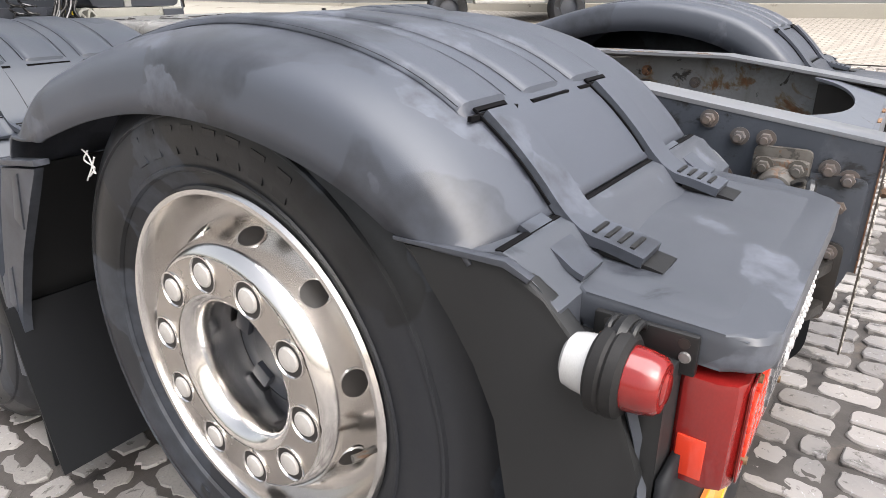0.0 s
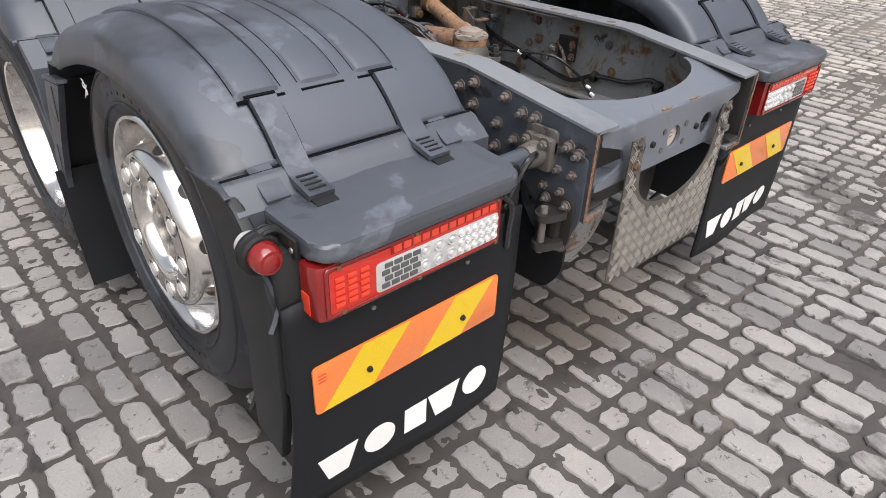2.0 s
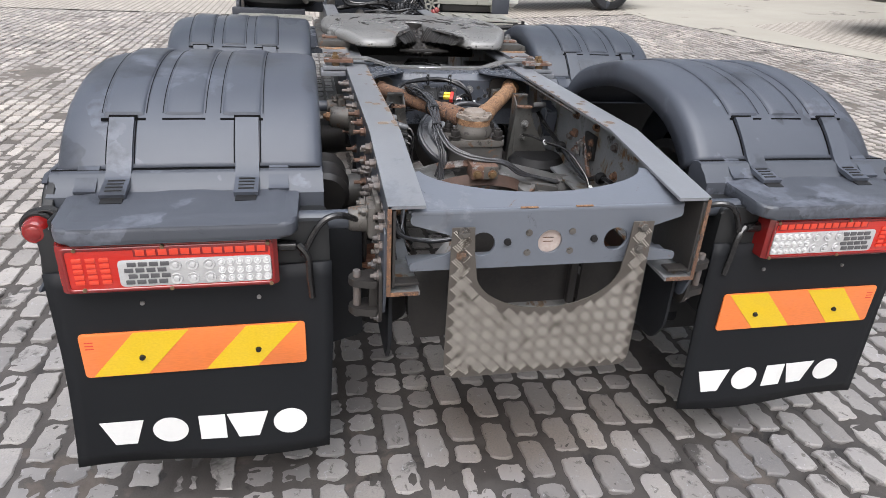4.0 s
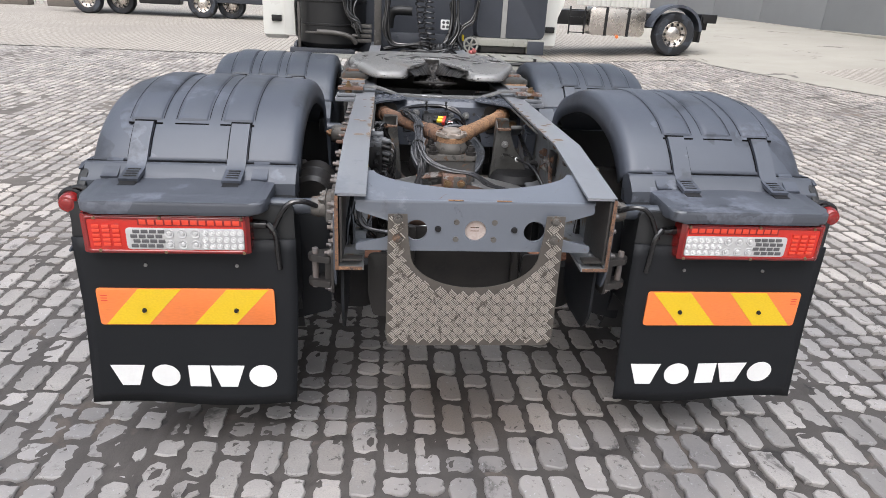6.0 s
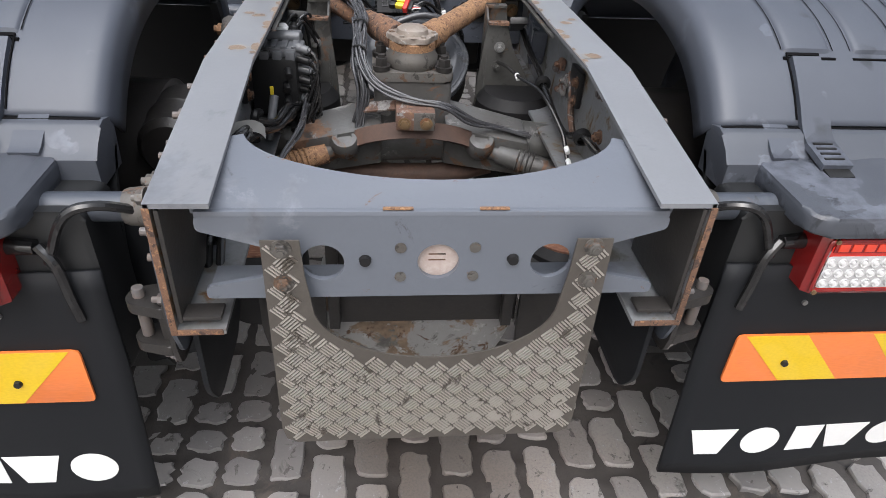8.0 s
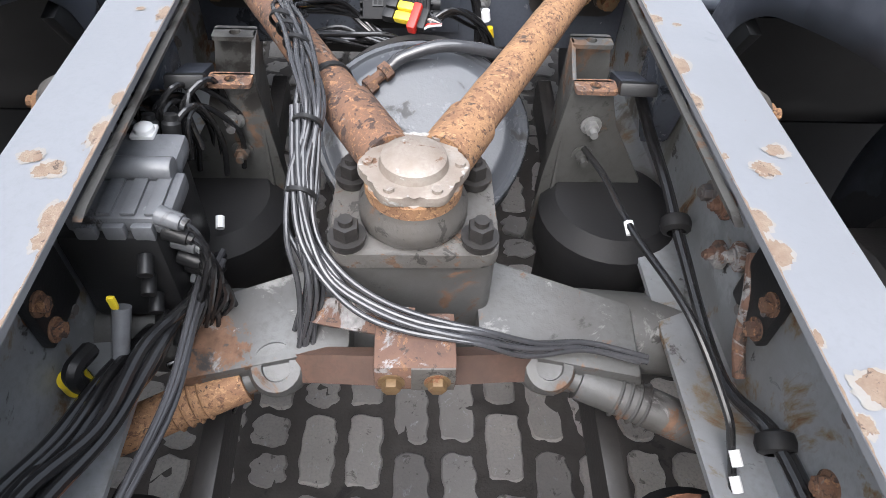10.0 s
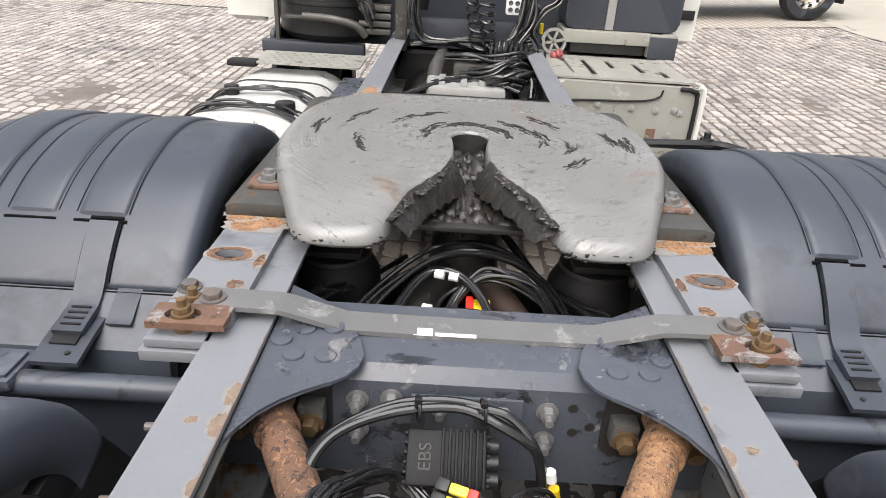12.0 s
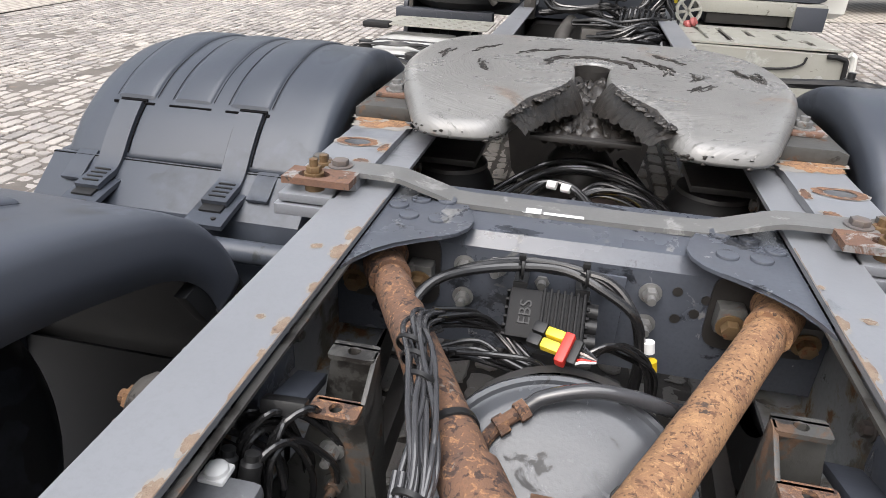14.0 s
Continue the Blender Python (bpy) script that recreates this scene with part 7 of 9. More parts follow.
for p, mat in (((0.136, 1.334, 1.0), M_white), ((0.146, 1.332, 0.965), M_lemon)):
    bm = bmesh.new()
    cyl(bm, p, Vector(p) + Vector((0.004, 0, -0.020)), 0.0092, seg=12)
    P("cable_tag", bm, mat)
# bundle down the V-stay's left arm, over the axle and across
cable("cable", [(-0.20, 1.22, 1.06), (-0.215, 1.14, 1.10), (-0.185, 1.05, 1.10), (-0.16, 0.96, 1.095), (-0.145, 0.88, 1.07), (-0.150, 0.80, 1.03), (-0.155, 0.74, 0.985), (-0.14, 0.70, 0.93), (-0.16, 0.67, 0.84)], 0.0038, M_hosepale, 0.015, 12, "grey cable")
cable("cable", [(-0.16, 0.90, 1.08), (-0.152, 0.80, 1.04), (-0.14, 0.735, 1.0), (-0.11, 0.69, 0.965), (-0.06, 0.655, 0.945), (0.0, 0.635, 0.935), (0.08, 0.62, 0.925), (0.16, 0.635, 0.88), (0.24, 0.66, 0.85), (0.33, 0.65, 0.83)], 0.0042, M_hosepale, 0.009, 6)
cable("cable", [(-0.19, 1.22, 1.0), (-0.13, 1.25, 0.99), (-0.07, 1.24, 0.98), (-0.02, 1.23, 0.97)], 0.0048, M_hose, 0.018, 9)
cable("cable", [(-0.20, 1.20, 1.07), (-0.14, 1.27, 1.03), (-0.10, 1.30, 0.99), (-0.05, 1.27, 0.96)], 0.0042, M_hose, 0.014, 6)
cable("cable", [(0.03, 1.21, 1.03), (0.06, 1.22, 1.05), (0.10, 1.26, 1.02), (0.14, 1.30, 0.96), (0.16, 1.32, 0.88)], 0.0042, M_hose, 0.010, 5)
for t in ((-0.205, 1.09, 1.10), (-0.19, 1.06, 1.10), (-0.175, 1.02, 1.10), (-0.147, 0.87, 1.068), (-0.152, 0.78, 1.02)):
    bm = bmesh.new()
    lathe(bm, [(0.019, -0.004), (0.0215, -0.003), (0.0215, 0.003), (0.019, 0.004)], t, (0.15, 1, 0.35), 16)
    P("cable_tie", bm, M_black)
bm = bmesh.new()
lathe(bm, [(0.0335, -0.006), (0.036, -0.005), (0.036, 0.005), (0.0335, 0.006)], (-0.129, 1.0, 1.047), (-0.30, 0.565, 0.005), 24)
P("hose_clamp", bm, M_black, axle)
# cable sweep at the rear left, over the tank
cable("cable", [(-0.36, 0.74, 0.80), (-0.375, 0.60, 0.86), (-0.385, 0.49, 0.905), (-0.395, 0.40, 0.945), (-0.40, 0.32, 0.965), (-0.405, 0.25, 0.95), (-0.40, 0.205, 0.90), (-0.37, 0.18, 0.845), (-0.30, 0.178, 0.82), (-0.23, 0.175, 0.82), (-0.12, 0.185, 0.83), (-0.03, 0.205, 0.835), (0.055, 0.239, 0.832), (0.13, 0.275, 0.832)], 0.0068, M_hosegrey, 0.012, 2, "dark cables in a wide sweep")
cable("cable", [(-0.355, 0.76, 0.80), (-0.37, 0.60, 0.865), (-0.39, 0.49, 0.90), (-0.40, 0.40, 0.935), (-0.41, 0.32, 0.95), (-0.415, 0.25, 0.93), (-0.42, 0.17, 0.89), (-0.425, 0.10, 0.85), (-0.43, 0.04, 0.80)], 0.0088, M_hose, 0.020, 3)
cable("cable", [(-0.35, 0.75, 0.79), (-0.372, 0.60, 0.87), (-0.388, 0.49, 0.91), (-0.398, 0.40, 0.945), (-0.405, 0.32, 0.96), (-0.41, 0.25, 0.94), (-0.405, 0.195, 0.88), (-0.385, 0.185, 0.82), (-0.34, 0.19, 0.78)], 0.0062, M_hose, 0.020, 2)
cable("cable", [(-0.30, 0.80, 0.86), (-0.315, 0.70, 0.89), (-0.335, 0.60, 0.905), (-0.36, 0.50, 0.925), (-0.385, 0.40, 0.945), (-0.41, 0.30, 0.945), (-0.425, 0.20, 0.90), (-0.43, 0.10, 0.84)], 0.0085, M_hose, 0.016, 3)
cable("cable", [(-0.285, 0.79, 0.90), (-0.29, 0.68, 0.90), (-0.30, 0.56, 0.89), (-0.325, 0.42, 0.87), (-0.35, 0.32, 0.84), (-0.36, 0.24, 0.78)], 0.0045, M_hosegrey, 0.016, 3)
bm = bmesh.new()
lathe(bm, [(0.017, -0.03), (0.020, -0.025), (0.020, 0.025), (0.017, 0.03)], (0.135, 0.278, 0.832), (1, 0.45, 0), 14)
P("cable_joint", bm, M_black)
bm = bmesh.new()
lathe(bm, [(0.014, -0.02), (0.018, -0.015), (0.018, 0.02), (0.014, 0.025)], (-0.005, 0.218, 0.842), (1, 0.3, 0), 14)
box(bm, (-0.03, 0.215, 0.840), (0.012, 0.240, 0.862), 0.006)
P("cable_joint", bm, M_black)
for x0 in (-0.17, -0.03):
    bm = bmesh.new()
    cyl(bm, (x0, 0.182 + (x0 + 0.17) * 0.15, 0.826), (x0 + 0.035, 0.187 + (x0 + 0.17) * 0.15, 0.828), 0.0135, seg=12)
    P("cable_tag", bm, M_white)
bm = bmesh.new()
ribbon(bm, [(-0.449, 0.354, 0.962), (-0.42, 0.372, 0.964), (-0.392, 0.382, 0.966), (-0.370, 0.388, 0.958), (-0.360, 0.390, 0.945)], (0, 0.3, 1), 0.026, 0.005)
P("cable_strap", bm, M_galv, None, "grey steel cable clip strip")
cable("air_line", [(-0.335, 0.72, 0.80), (-0.36, 0.67, 0.72), (-0.385, 0.58, 0.70), (-0.402, 0.50, 0.72), (-0.405, 0.455, 0.70)], 0.0055, M_hose, 0.006, 2)
# right-hand rail
cable("air_line", [(0.285, 1.0, 0.93), (0.30, 0.91, 0.945), (0.31, 0.78, 0.957), (0.345, 0.63, 0.962), (0.383, 0.53, 0.907), (0.39, 0.494, 0.868), (0.40, 0.43, 0.79), (0.405, 0.42, 0.71)], 0.0055, M_hose, 0.003, 1, "black air line")
cable("rail_loom", [(0.37, 1.08, 1.01), (0.385, 1.0, 0.965), (0.395, 0.90, 0.935), (0.40, 0.79, 0.912), (0.41, 0.60, 0.866), (0.428, 0.485, 0.900), (0.436, 0.34, 0.912), (0.436, 0.23, 0.945), (0.436, 0.176, 0.905), (0.425, 0.143, 0.83)], 0.0085, M_hose, 0.005, 2, "thick black loom along the rail")
for p in ((0.428, 0.485, 0.900), (0.398, 0.83, 0.920), (0.434, 0.20, 0.925)):
    bm = bmesh.new()
    lathe(bm, [(0.014, -0.014), (0.022, -0.010), (0.024, 0.0), (0.022, 0.010), (0.014, 0.014)], p, (0.1, 1, 0.3), 14)
    P("grommet", bm, M_rubber)
for p in ((0.308, 0.80, 0.956), (0.392, 0.492, 0.868), (0.395, 0.47, 0.842), (-0.362, 0.67, 0.73), (-0.365, 0.66, 0.69), (-0.30, 0.867, 0.893)):
    bm = bmesh.new()
    cyl(bm, p, Vector(p) + Vector((0.002, -0.018, -0.008)), 0.0068, seg=10)
    P("cable_tag", bm, M_white)
# shock absorbers and lamp posts on the inner web ahead
for s in (-1, 1):
    bm = bmesh.new()
    q = Matrix.Translation((s * 0.345, 1.04, 1.035)) @ Matrix.Rotation(radians(-24), 4, 'X') @ Matrix.Rotation(radians(-8 * s), 4, 'Z')
    box(bm, (-0.022, -0.065, -0.008), (0.022, 0.065, 0.008), 0.004, q)
    sens = P("height_sensor", bm, M_cabgrey, label="dark flat sensor housing with a lead")
    bm = bmesh.new()
    box(bm, (-0.028, -0.085, -0.010), (0.028, -0.060, 0.010), 0.004, q)
    P("sensor_plug", bm, M_black, sens)
# dark mechanics under the coupling
M_oilrust = material("oily_rust", (0.055, 0.034, 0.026), 0.55, dark=(0.022, 0.018, 0.016), scale=12, fine=140, bump=0.3, amount=0.9)
for s in (-1, 1):
    bm = bmesh.new()
    a, b = Vector((s * 0.04, 2.10, 0.94)), Vector((s * 0.26, 1.62, 0.88))
    tube(bm, [a, (a + b) / 2, b], 0.040, 16, 5)
    P("stay_arm", bm, M_oilrust if s > 0 else M_dirt, None, "oily V-stay of the drive axle")
    bm = bmesh.new()
    lathe(bm, [(0.0, 0.0), (0.085, 0.0), (0.10, -0.02), (0.115, -0.05), (0.118, -0.10), (0.105, -0.15), (0.10, -0.17), (0.10, -0.42), (0.0, -0.42)], (s * 0.335, 2.02, 1.02), (0, 0, 1), 28)
    spring = P("air_spring", bm, M_rubber, None, "black rubber air spring")
    bm = bmesh.new()
    lathe(bm, [(0.0, 0.030), (0.03, 0.030), (0.034, 0.012), (0.092, 0.010), (0.095, 0.0)], (s * 0.335, 2.02, 1.02), (0, 0, 1), 24)
    P("top_plate", bm, M_dirt, spring)
    # spring hanger at the rail, with its bolts
    bm = bmesh.new()
    prism(bm, [(1.86, 1.09), (2.20, 1.09), (2.14, 0.80), (1.92, 0.80)], s * 0.441, s * 0.415, "x", bev=0.004)
    box(bm, (s * 0.26, 1.93, 1.045), (s * 0.43, 2.11, 1.062), 0.004)
    hang = P("spring_hanger", bm, M_dirt, None, "oily black spring hanger on the rail")
    for y, z in ((1.93, 1.03), (2.12, 1.03), (1.96, 0.87), (2.09, 0.87)):
        bm = bmesh.new()
        hexbolt(bm, (s * 0.415, y, z), (-s, 0, 0), 0.015, 0.012)
        P("bolt", bm, M_steel, hang)
bm = bmesh.new()
lathe(bm, [(0.0, 0.12), (0.06, 0.115), (0.09, 0.08), (0.10, 0.0), (0.10, -0.04), (0.0, -0.04)], (0.0, 2.16, 0.94), (0, 0, 1), 28)
P("stay_head", bm, M_dirt)
bm = bmesh.new()
tube(bm, [(-0.95, 2.40, 0.50), (-0.35, 2.40, 0.55), (-0.2, 2.38, 0.62), (0.0, 2.36, 0.66), (0.2, 2.38, 0.62), (0.35, 2.40, 0.55), (0.95, 2.40, 0.50)], 0.11, 18)
lathe(bm, [(0.0, -0.24), (0.16, -0.2), (0.24, 0.0), (0.16, 0.2), (0.0, 0.24)], (0.0, 2.36, 0.60), (0, 1, 0), 28)
P("drive_axle", bm, M_dirt, None, "oily black drive axle")
cable("loom", [(-0.19, 1.70, 0.96), (-0.15, 1.84, 1.0), (-0.09, 1.92, 1.03), (-0.02, 1.92, 1.03), (0.04, 1.86, 1.0), (0.07, 1.78, 0.96)], 0.007, M_hose, 0.006, 2)
cable("loom", [(-0.32, 1.66, 0.92), (-0.20, 1.86, 1.0), (-0.06, 2.0, 1.04), (0.10, 2.02, 1.03), (0.20, 1.92, 0.99), (0.25, 1.72, 0.94)], 0.0065, M_hose, 0.016, 4)
cable("loom", [(-0.30, 1.72, 0.94), (-0.18, 1.78, 0.97), (-0.05, 1.80, 0.975), (0.08, 1.79, 0.97), (0.20, 1.75, 0.96), (0.32, 1.70, 0.93)], 0.0055, M_hose, 0.022, 9)
cable("loom", [(0.14, 1.66, 0.93), (0.20, 1.78, 0.99), (0.15, 1.90, 1.02), (0.04, 1.94, 1.02), (-0.04, 1.86, 0.98), (-0.02, 1.74, 0.95)], 0.0055, M_hose, 0.020, 6)
cable("loom", [(-0.36, 1.66, 1.03), (-0.33, 1.80, 1.02), (-0.30, 1.90, 0.98), (-0.25, 2.02, 0.95), (-0.16, 2.12, 0.96)], 0.006, M_hose, 0.018, 3)
cable("loom", [(0.37, 1.64, 1.02), (0.33, 1.78, 1.0), (0.26, 1.86, 0.99), (0.19, 1.98, 1.0), (0.10, 2.14, 1.02)], 0.006, M_hose, 0.018, 3)
cable("wire", [(0.30, 1.68, 0.97), (0.20, 1.72, 0.985), (0.10, 1.76, 0.99), (0.02, 1.74, 0.98), (-0.06, 1.70, 0.96)], 0.0028, M_hosegrey, 0.014, 4, "thin grey wire")
for k in range(3):
    cable("wire", [(0.215 + 0.045 * math.cos(a + k), 1.70 + 0.04 * math.sin(a + k), 0.985 + 0.008 * k + 0.006 * math.sin(a)) for a in [0.7 * i for i in range(10)]], 0.0026, M_hosegrey, 0.006, 1, "thin grey wire", 3)
bm = bmesh.new()
box(bm, (-0.33, 1.67, 0.70), (0.33, 1.80, 0.90), 0.02)
P("stay_mount", bm, M_dirt, None, "oily black bracket of the drive axle's V-stay")
for p in ((-0.075, 1.915, 1.03), (-0.04, 1.915, 1.025), (-0.10, 1.83, 0.985)):
    bm = bmesh.new()
    cyl(bm, p, Vector(p) + Vector((0.022, -0.006, 0)), 0.011, seg=10)
    P("cable_tag", bm, M_white)
bm = bmesh.new()
for k in range(9):
    box(bm, (-0.12 + k * 0.03, 1.62, 0.95), (-0.10 + k * 0.03, 1.68, 1.01), 0.004)
box(bm, (-0.14, 1.625, 0.90), (0.16, 1.675, 0.99), 0.006)
P("connector_row", bm, M_black)
# propeller shaft and gearbox ahead of the drive axle
bm = bmesh.new()
cyl(bm, (0.0, 2.45, 0.62), (0.0, 3.85, 0.70), 0.055, seg=24)
for y, z in ((2.52, 0.624), (3.78, 0.696)):
    cyl(bm, (0.0, y - 0.03, z - 0.002), (0.0, y + 0.03, z + 0.002), 0.085, seg=24, bev=0.008)
P("propeller_shaft", bm, M_dirt, label="oily black propeller shaft")
bm = bmesh.new()
prism(bm, rounded([(-0.34, 0.26), (0.34, 0.26), (0.40, 0.60), (0.30, 0.90), (-0.30, 0.90), (-0.40, 0.60)], 0.06), 3.95, 4.9, "y", bev=0.03)
P("gearbox", bm, M_dirt)
# unseen engine block and side panels, added to keep light off the ground below
bm = bmesh.new()
prism(bm, rounded([(-0.40, 0.42), (0.40, 0.42), (0.46, 0.75), (0.40, 1.0), (-0.40, 1.0), (-0.46, 0.75)], 0.06), 4.9, 6.3, "y", bev=0.03)
P("engine", bm, M_dirt)
for s in (-1, 1):
    bm = bmesh.new()
    prism(bm, rounded([(4.75, 0.34), (6.95, 0.34), (6.95, 1.12), (4.75, 1.12)], 0.04), s * 1.20, s * 1.23, "x", bev=0.006)
    P("side_skirt", bm, M_cabgrey, label="unseen dark panel added below the cab to block light")


# ---- forward part of the truck ----
M_tankwhite = material("tank_white", (0.46, 0.46, 0.445), 0.38, dark=(0.34, 0.335, 0.32), scale=3, fine=60, bump=0.05, patches=[((0.16, 0.145, 0.125), 0.03, 7.0, 0.6)])
# steel fuel tank, painted white, with strap bands
bm = bmesh.new()
prism(bm, rounded([(-1.27, 0.50), (-0.66, 0.50), (-0.66, 0.985), (-1.27, 0.985)], 0.16, 8), 3.12, 4.28, "y", bev=0.04, seg=4)
ftank = P("fuel_tank", bm, M_tankwhite, label="white painted fuel tank with dark bands")
for y in (3.42, 3.95):
    bm = bmesh.new()
    o = rounded([(-1.276, 0.494), (-0.654, 0.494), (-0.654, 0.991), (-1.276, 0.991)], 0.165, 8)
    prism(bm, o, y, y + 0.014, "y")
    P("tank_band", bm, M_hosegrey, ftank)
for dy, n_line in ((0.0, 5), (-0.30, 4)):
    cable("tank_hose", [(-1.24, 3.66 + dy, 0.93), (-1.13, 3.64 + dy, 1.0), (-0.97, 3.68 + dy, 1.015), (-0.82, 3.64 + dy, 1.008), (-0.72, 3.57 + dy, 0.985), (-0.62, 3.50 + dy, 0.93)], 0.0065, M_hose, 0.020, n_line, "black hose over the tank")
bm = bmesh.new()
cyl(bm, (-0.80, 3.38, 0.98), (-0.80, 3.38, 1.035), 0.045, seg=20, bev=0.006)
P("tank_cap", bm, M_black, ftank)
bm = bmesh.new()
cyl(bm, (-1.13, 3.66, 0.98), (-1.13, 3.66, 1.03), 0.035, seg=20, bev=0.006)
P("tank_cap", bm, M_black, ftank)
bm = bmesh.new()
box(bm, (-1.30, 4.10, 1.02), (-1.14, 4.20, 1.055), 0.015)
P("rubber_pad", bm, M_rubber, ftank)
# perforated step plate
bm = bmesh.new()
holes = []
for i in range(11):
    for j in range(6):
        cx, cy = -1.12 + i * 0.048 + (0.024 if j % 2 else 0), 4.16 + j * 0.05
        if cx < -0.6:
            holes.append([(cx - 0.014, cy - 0.007), (cx + 0.014, cy - 0.007), (cx + 0.014, cy + 0.007), (cx - 0.014, cy + 0.007)])
plate(bm, rounded([(-1.20, 4.12), (-0.57, 4.10), (-0.57, 4.47), (-1.18, 4.47)], 0.03, 3), holes, 1.040, 1.048, "z")
P("step_plate", bm, M_tankpaint, label="pale perforated step plate behind the cab")
bm = bmesh.new()
box(bm, (-0.66, 3.55, 0.86), (-0.47, 4.10, 1.0), 0.02)
cyl(bm, (-0.57, 3.54, 0.95), (-0.57, 3.56, 0.95), 0.045)
P("side_bracket", bm, M_cross)
# catwalk and side box on the other side
bm = bmesh.new()
slots = [[(x, y0), (x + 0.035, y0), (x + 0.028, y0 + d), (x, y0 + d)] for x, y0, d in ((0.57, 4.10, 0.42), (0.69, 4.08, 0.44), (0.83, 4.28, 0.22), (0.98, 4.20, 0.24), (1.09, 4.10, 0.16))]
plate(bm, rounded([(0.48, 4.0), (1.23, 4.0), (1.20, 4.62), (0.48, 4.62)], 0.03, 3), slots, 1.086, 1.096, "z")
cat = P("catwalk", bm, M_tankpaint, label="worn cream catwalk plate with slots")
bm = bmesh.new()
box(bm, (0.49, 4.02, 0.98), (1.21, 4.6, 1.08), 0.01)
P("catwalk_base", bm, M_dirt, cat)
bm = bmesh.new()
prism(bm, rounded([(0.47, 0.50), (1.245, 0.50), (1.245, 1.075), (0.47, 1.082)], 0.06, 5), 3.96, 4.9, "y", bev=0.02, seg=3)
tbox = P("side_tank", bm, M_tankpaint, label="cream painted side tank with bolted end plate")
bm = bmesh.new()
tube(bm, [(1.236, 3.952, 0.55), (1.236, 3.952, 1.0), (1.21, 3.952, 1.062), (1.14, 3.952, 1.07)], 0.012, 8, 3)
tube(bm, [(1.05, 3.952, 1.06), (1.03, 3.952, 1.02), (0.92, 3.952, 0.995), (0.60, 3.952, 0.985), (0.47, 3.952, 0.96)], 0.0055, 8, 4)
P("black_seal", bm, M_rubber, tbox)
bm = bmesh.new()
tube(bm, [(1.268, 3.96, 0.5), (1.268, 3.96, 1.02), (1.24, 3.96, 1.085)], 0.016, 8, 3)
P("white_edge", bm, M_cream, tbox)
for x, z in ((0.72, 0.965), (0.90, 0.955), (1.03, 0.95), (1.13, 0.955), (1.16, 0.94), (1.12, 0.82)):
    bm = bmesh.new()
    hexbolt(bm, (x, 3.958, z), (0, -1, 0), 0.014, 0.008)
    P("bolt", bm, M_galv, tbox)
bm = bmesh.new()
box(bm, (1.0, 3.953, 0.76), (1.05, 3.957, 0.85), 0.002)
P("rust_mark", bm, M_rustred, tbox)
for y, r in ((2.96, 0.040), (3.04, 0.046), (3.13, 0.044), (3.22, 0.040), (3.30, 0.030)):
    rust_spot(truck, -0.409, y, RAIL_TOP + 0.0008, r, 0.0, 1.5, core=M_rust)
# rail gusset and gearbox top with pale casting
bm = bmesh.new()
box(bm, (-0.20, 3.86, 0.90), (0.22, 4.14, 1.03), 0.02)
casting = P("gear_casting", bm, M_galv, label="pale grey gearbox casting between the rails")
for k in range(7):
    bm = bmesh.new()
    box(bm, (-0.19 + k * 0.058, 3.88 + 0.03 * (k % 3), 1.02), (-0.155 + k * 0.058, 4.12, 1.034 + 0.010 * (k % 2)), 0.006)
    P("rib", bm, M_galv, casting)
bm = bmesh.new()
cyl(bm, (0.10, 3.94, 1.03), (0.10, 3.94, 1.055), 0.022)
P("breather", bm, M_galv, casting)
bm = bmesh.new()
box(bm, (-0.449, 3.36, 0.84), (0.449, 3.44, 1.095), 0.008)
P("black_crossmember", bm, M_black)
M_pipe = material("sooty_steel", (0.085, 0.080, 0.074), 0.5, 0.3, dark=(0.045, 0.041, 0.037), scale=10, fine=120, bump=0.3, amount=0.9, patches=[((0.17, 0.165, 0.155), 0.03, 8.0, 0.5)])
bm = bmesh.new()
tube(bm, [(-0.13, 4.62, 1.06), (-0.14, 4.42, 1.055), (-0.16, 4.24, 1.03), (-0.16, 4.08, 0.95)], 0.042, 16)
P("exhaust_pipe", bm, M_pipe, label="grey exhaust pipe")
bm = bmesh.new()
box(bm, (-0.06, 4.24, 0.90), (0.17, 4.44, 1.085), 0.03)
for k in range(6):
    box(bm, (0.175 + 0.014 * k, 4.27, 0.95), (0.182 + 0.014 * k, 4.40, 1.105), 0.002)
P("filter_housing", bm, M_pipe)
bm = bmesh.new()
lathe(bm, [(0.08, 0.0), (0.08, 0.02), (0.062, 0.022), (0.062, 0.0)], (0.545, 4.66, 1.165), (0.2, -1, 0.2), 24)
pulley = P("pulley_guard", bm, M_tankpaint, label="cream spoked guard plate")
for a in (0.3, 1.35, 2.4, 3.4, 4.5, 5.5):
    bm = bmesh.new()
    box(bm, (-0.008, -0.012, 0.0), (0.008, 0.012, 0.074), 0.002, Matrix.Translation((0.545, 4.655, 1.165)) @ Matrix.Rotation(a, 4, 'Y'))
    P("spoke", bm, M_tankpaint, pulley)
M_redfade = material("faded_red", (0.30, 0.070, 0.065), 0.5, dark=(0.16, 0.045, 0.045), scale=30, fine=200, bump=0.1)
bm = bmesh.new()
lathe(bm, [(0.0, -0.028), (0.022, -0.028), (0.028, -0.012), (0.020, 0.0), (0.028, 0.012), (0.022, 0.03), (0.0, 0.03)], (0.555, 4.50, 1.115), (0.6, -0.3, 0.5), 16)
box(bm, (0.515, 4.50, 1.10), (0.545, 4.53, 1.125), 0.006)
P("red_coupling", bm, M_redfade, label="faded red air coupling")

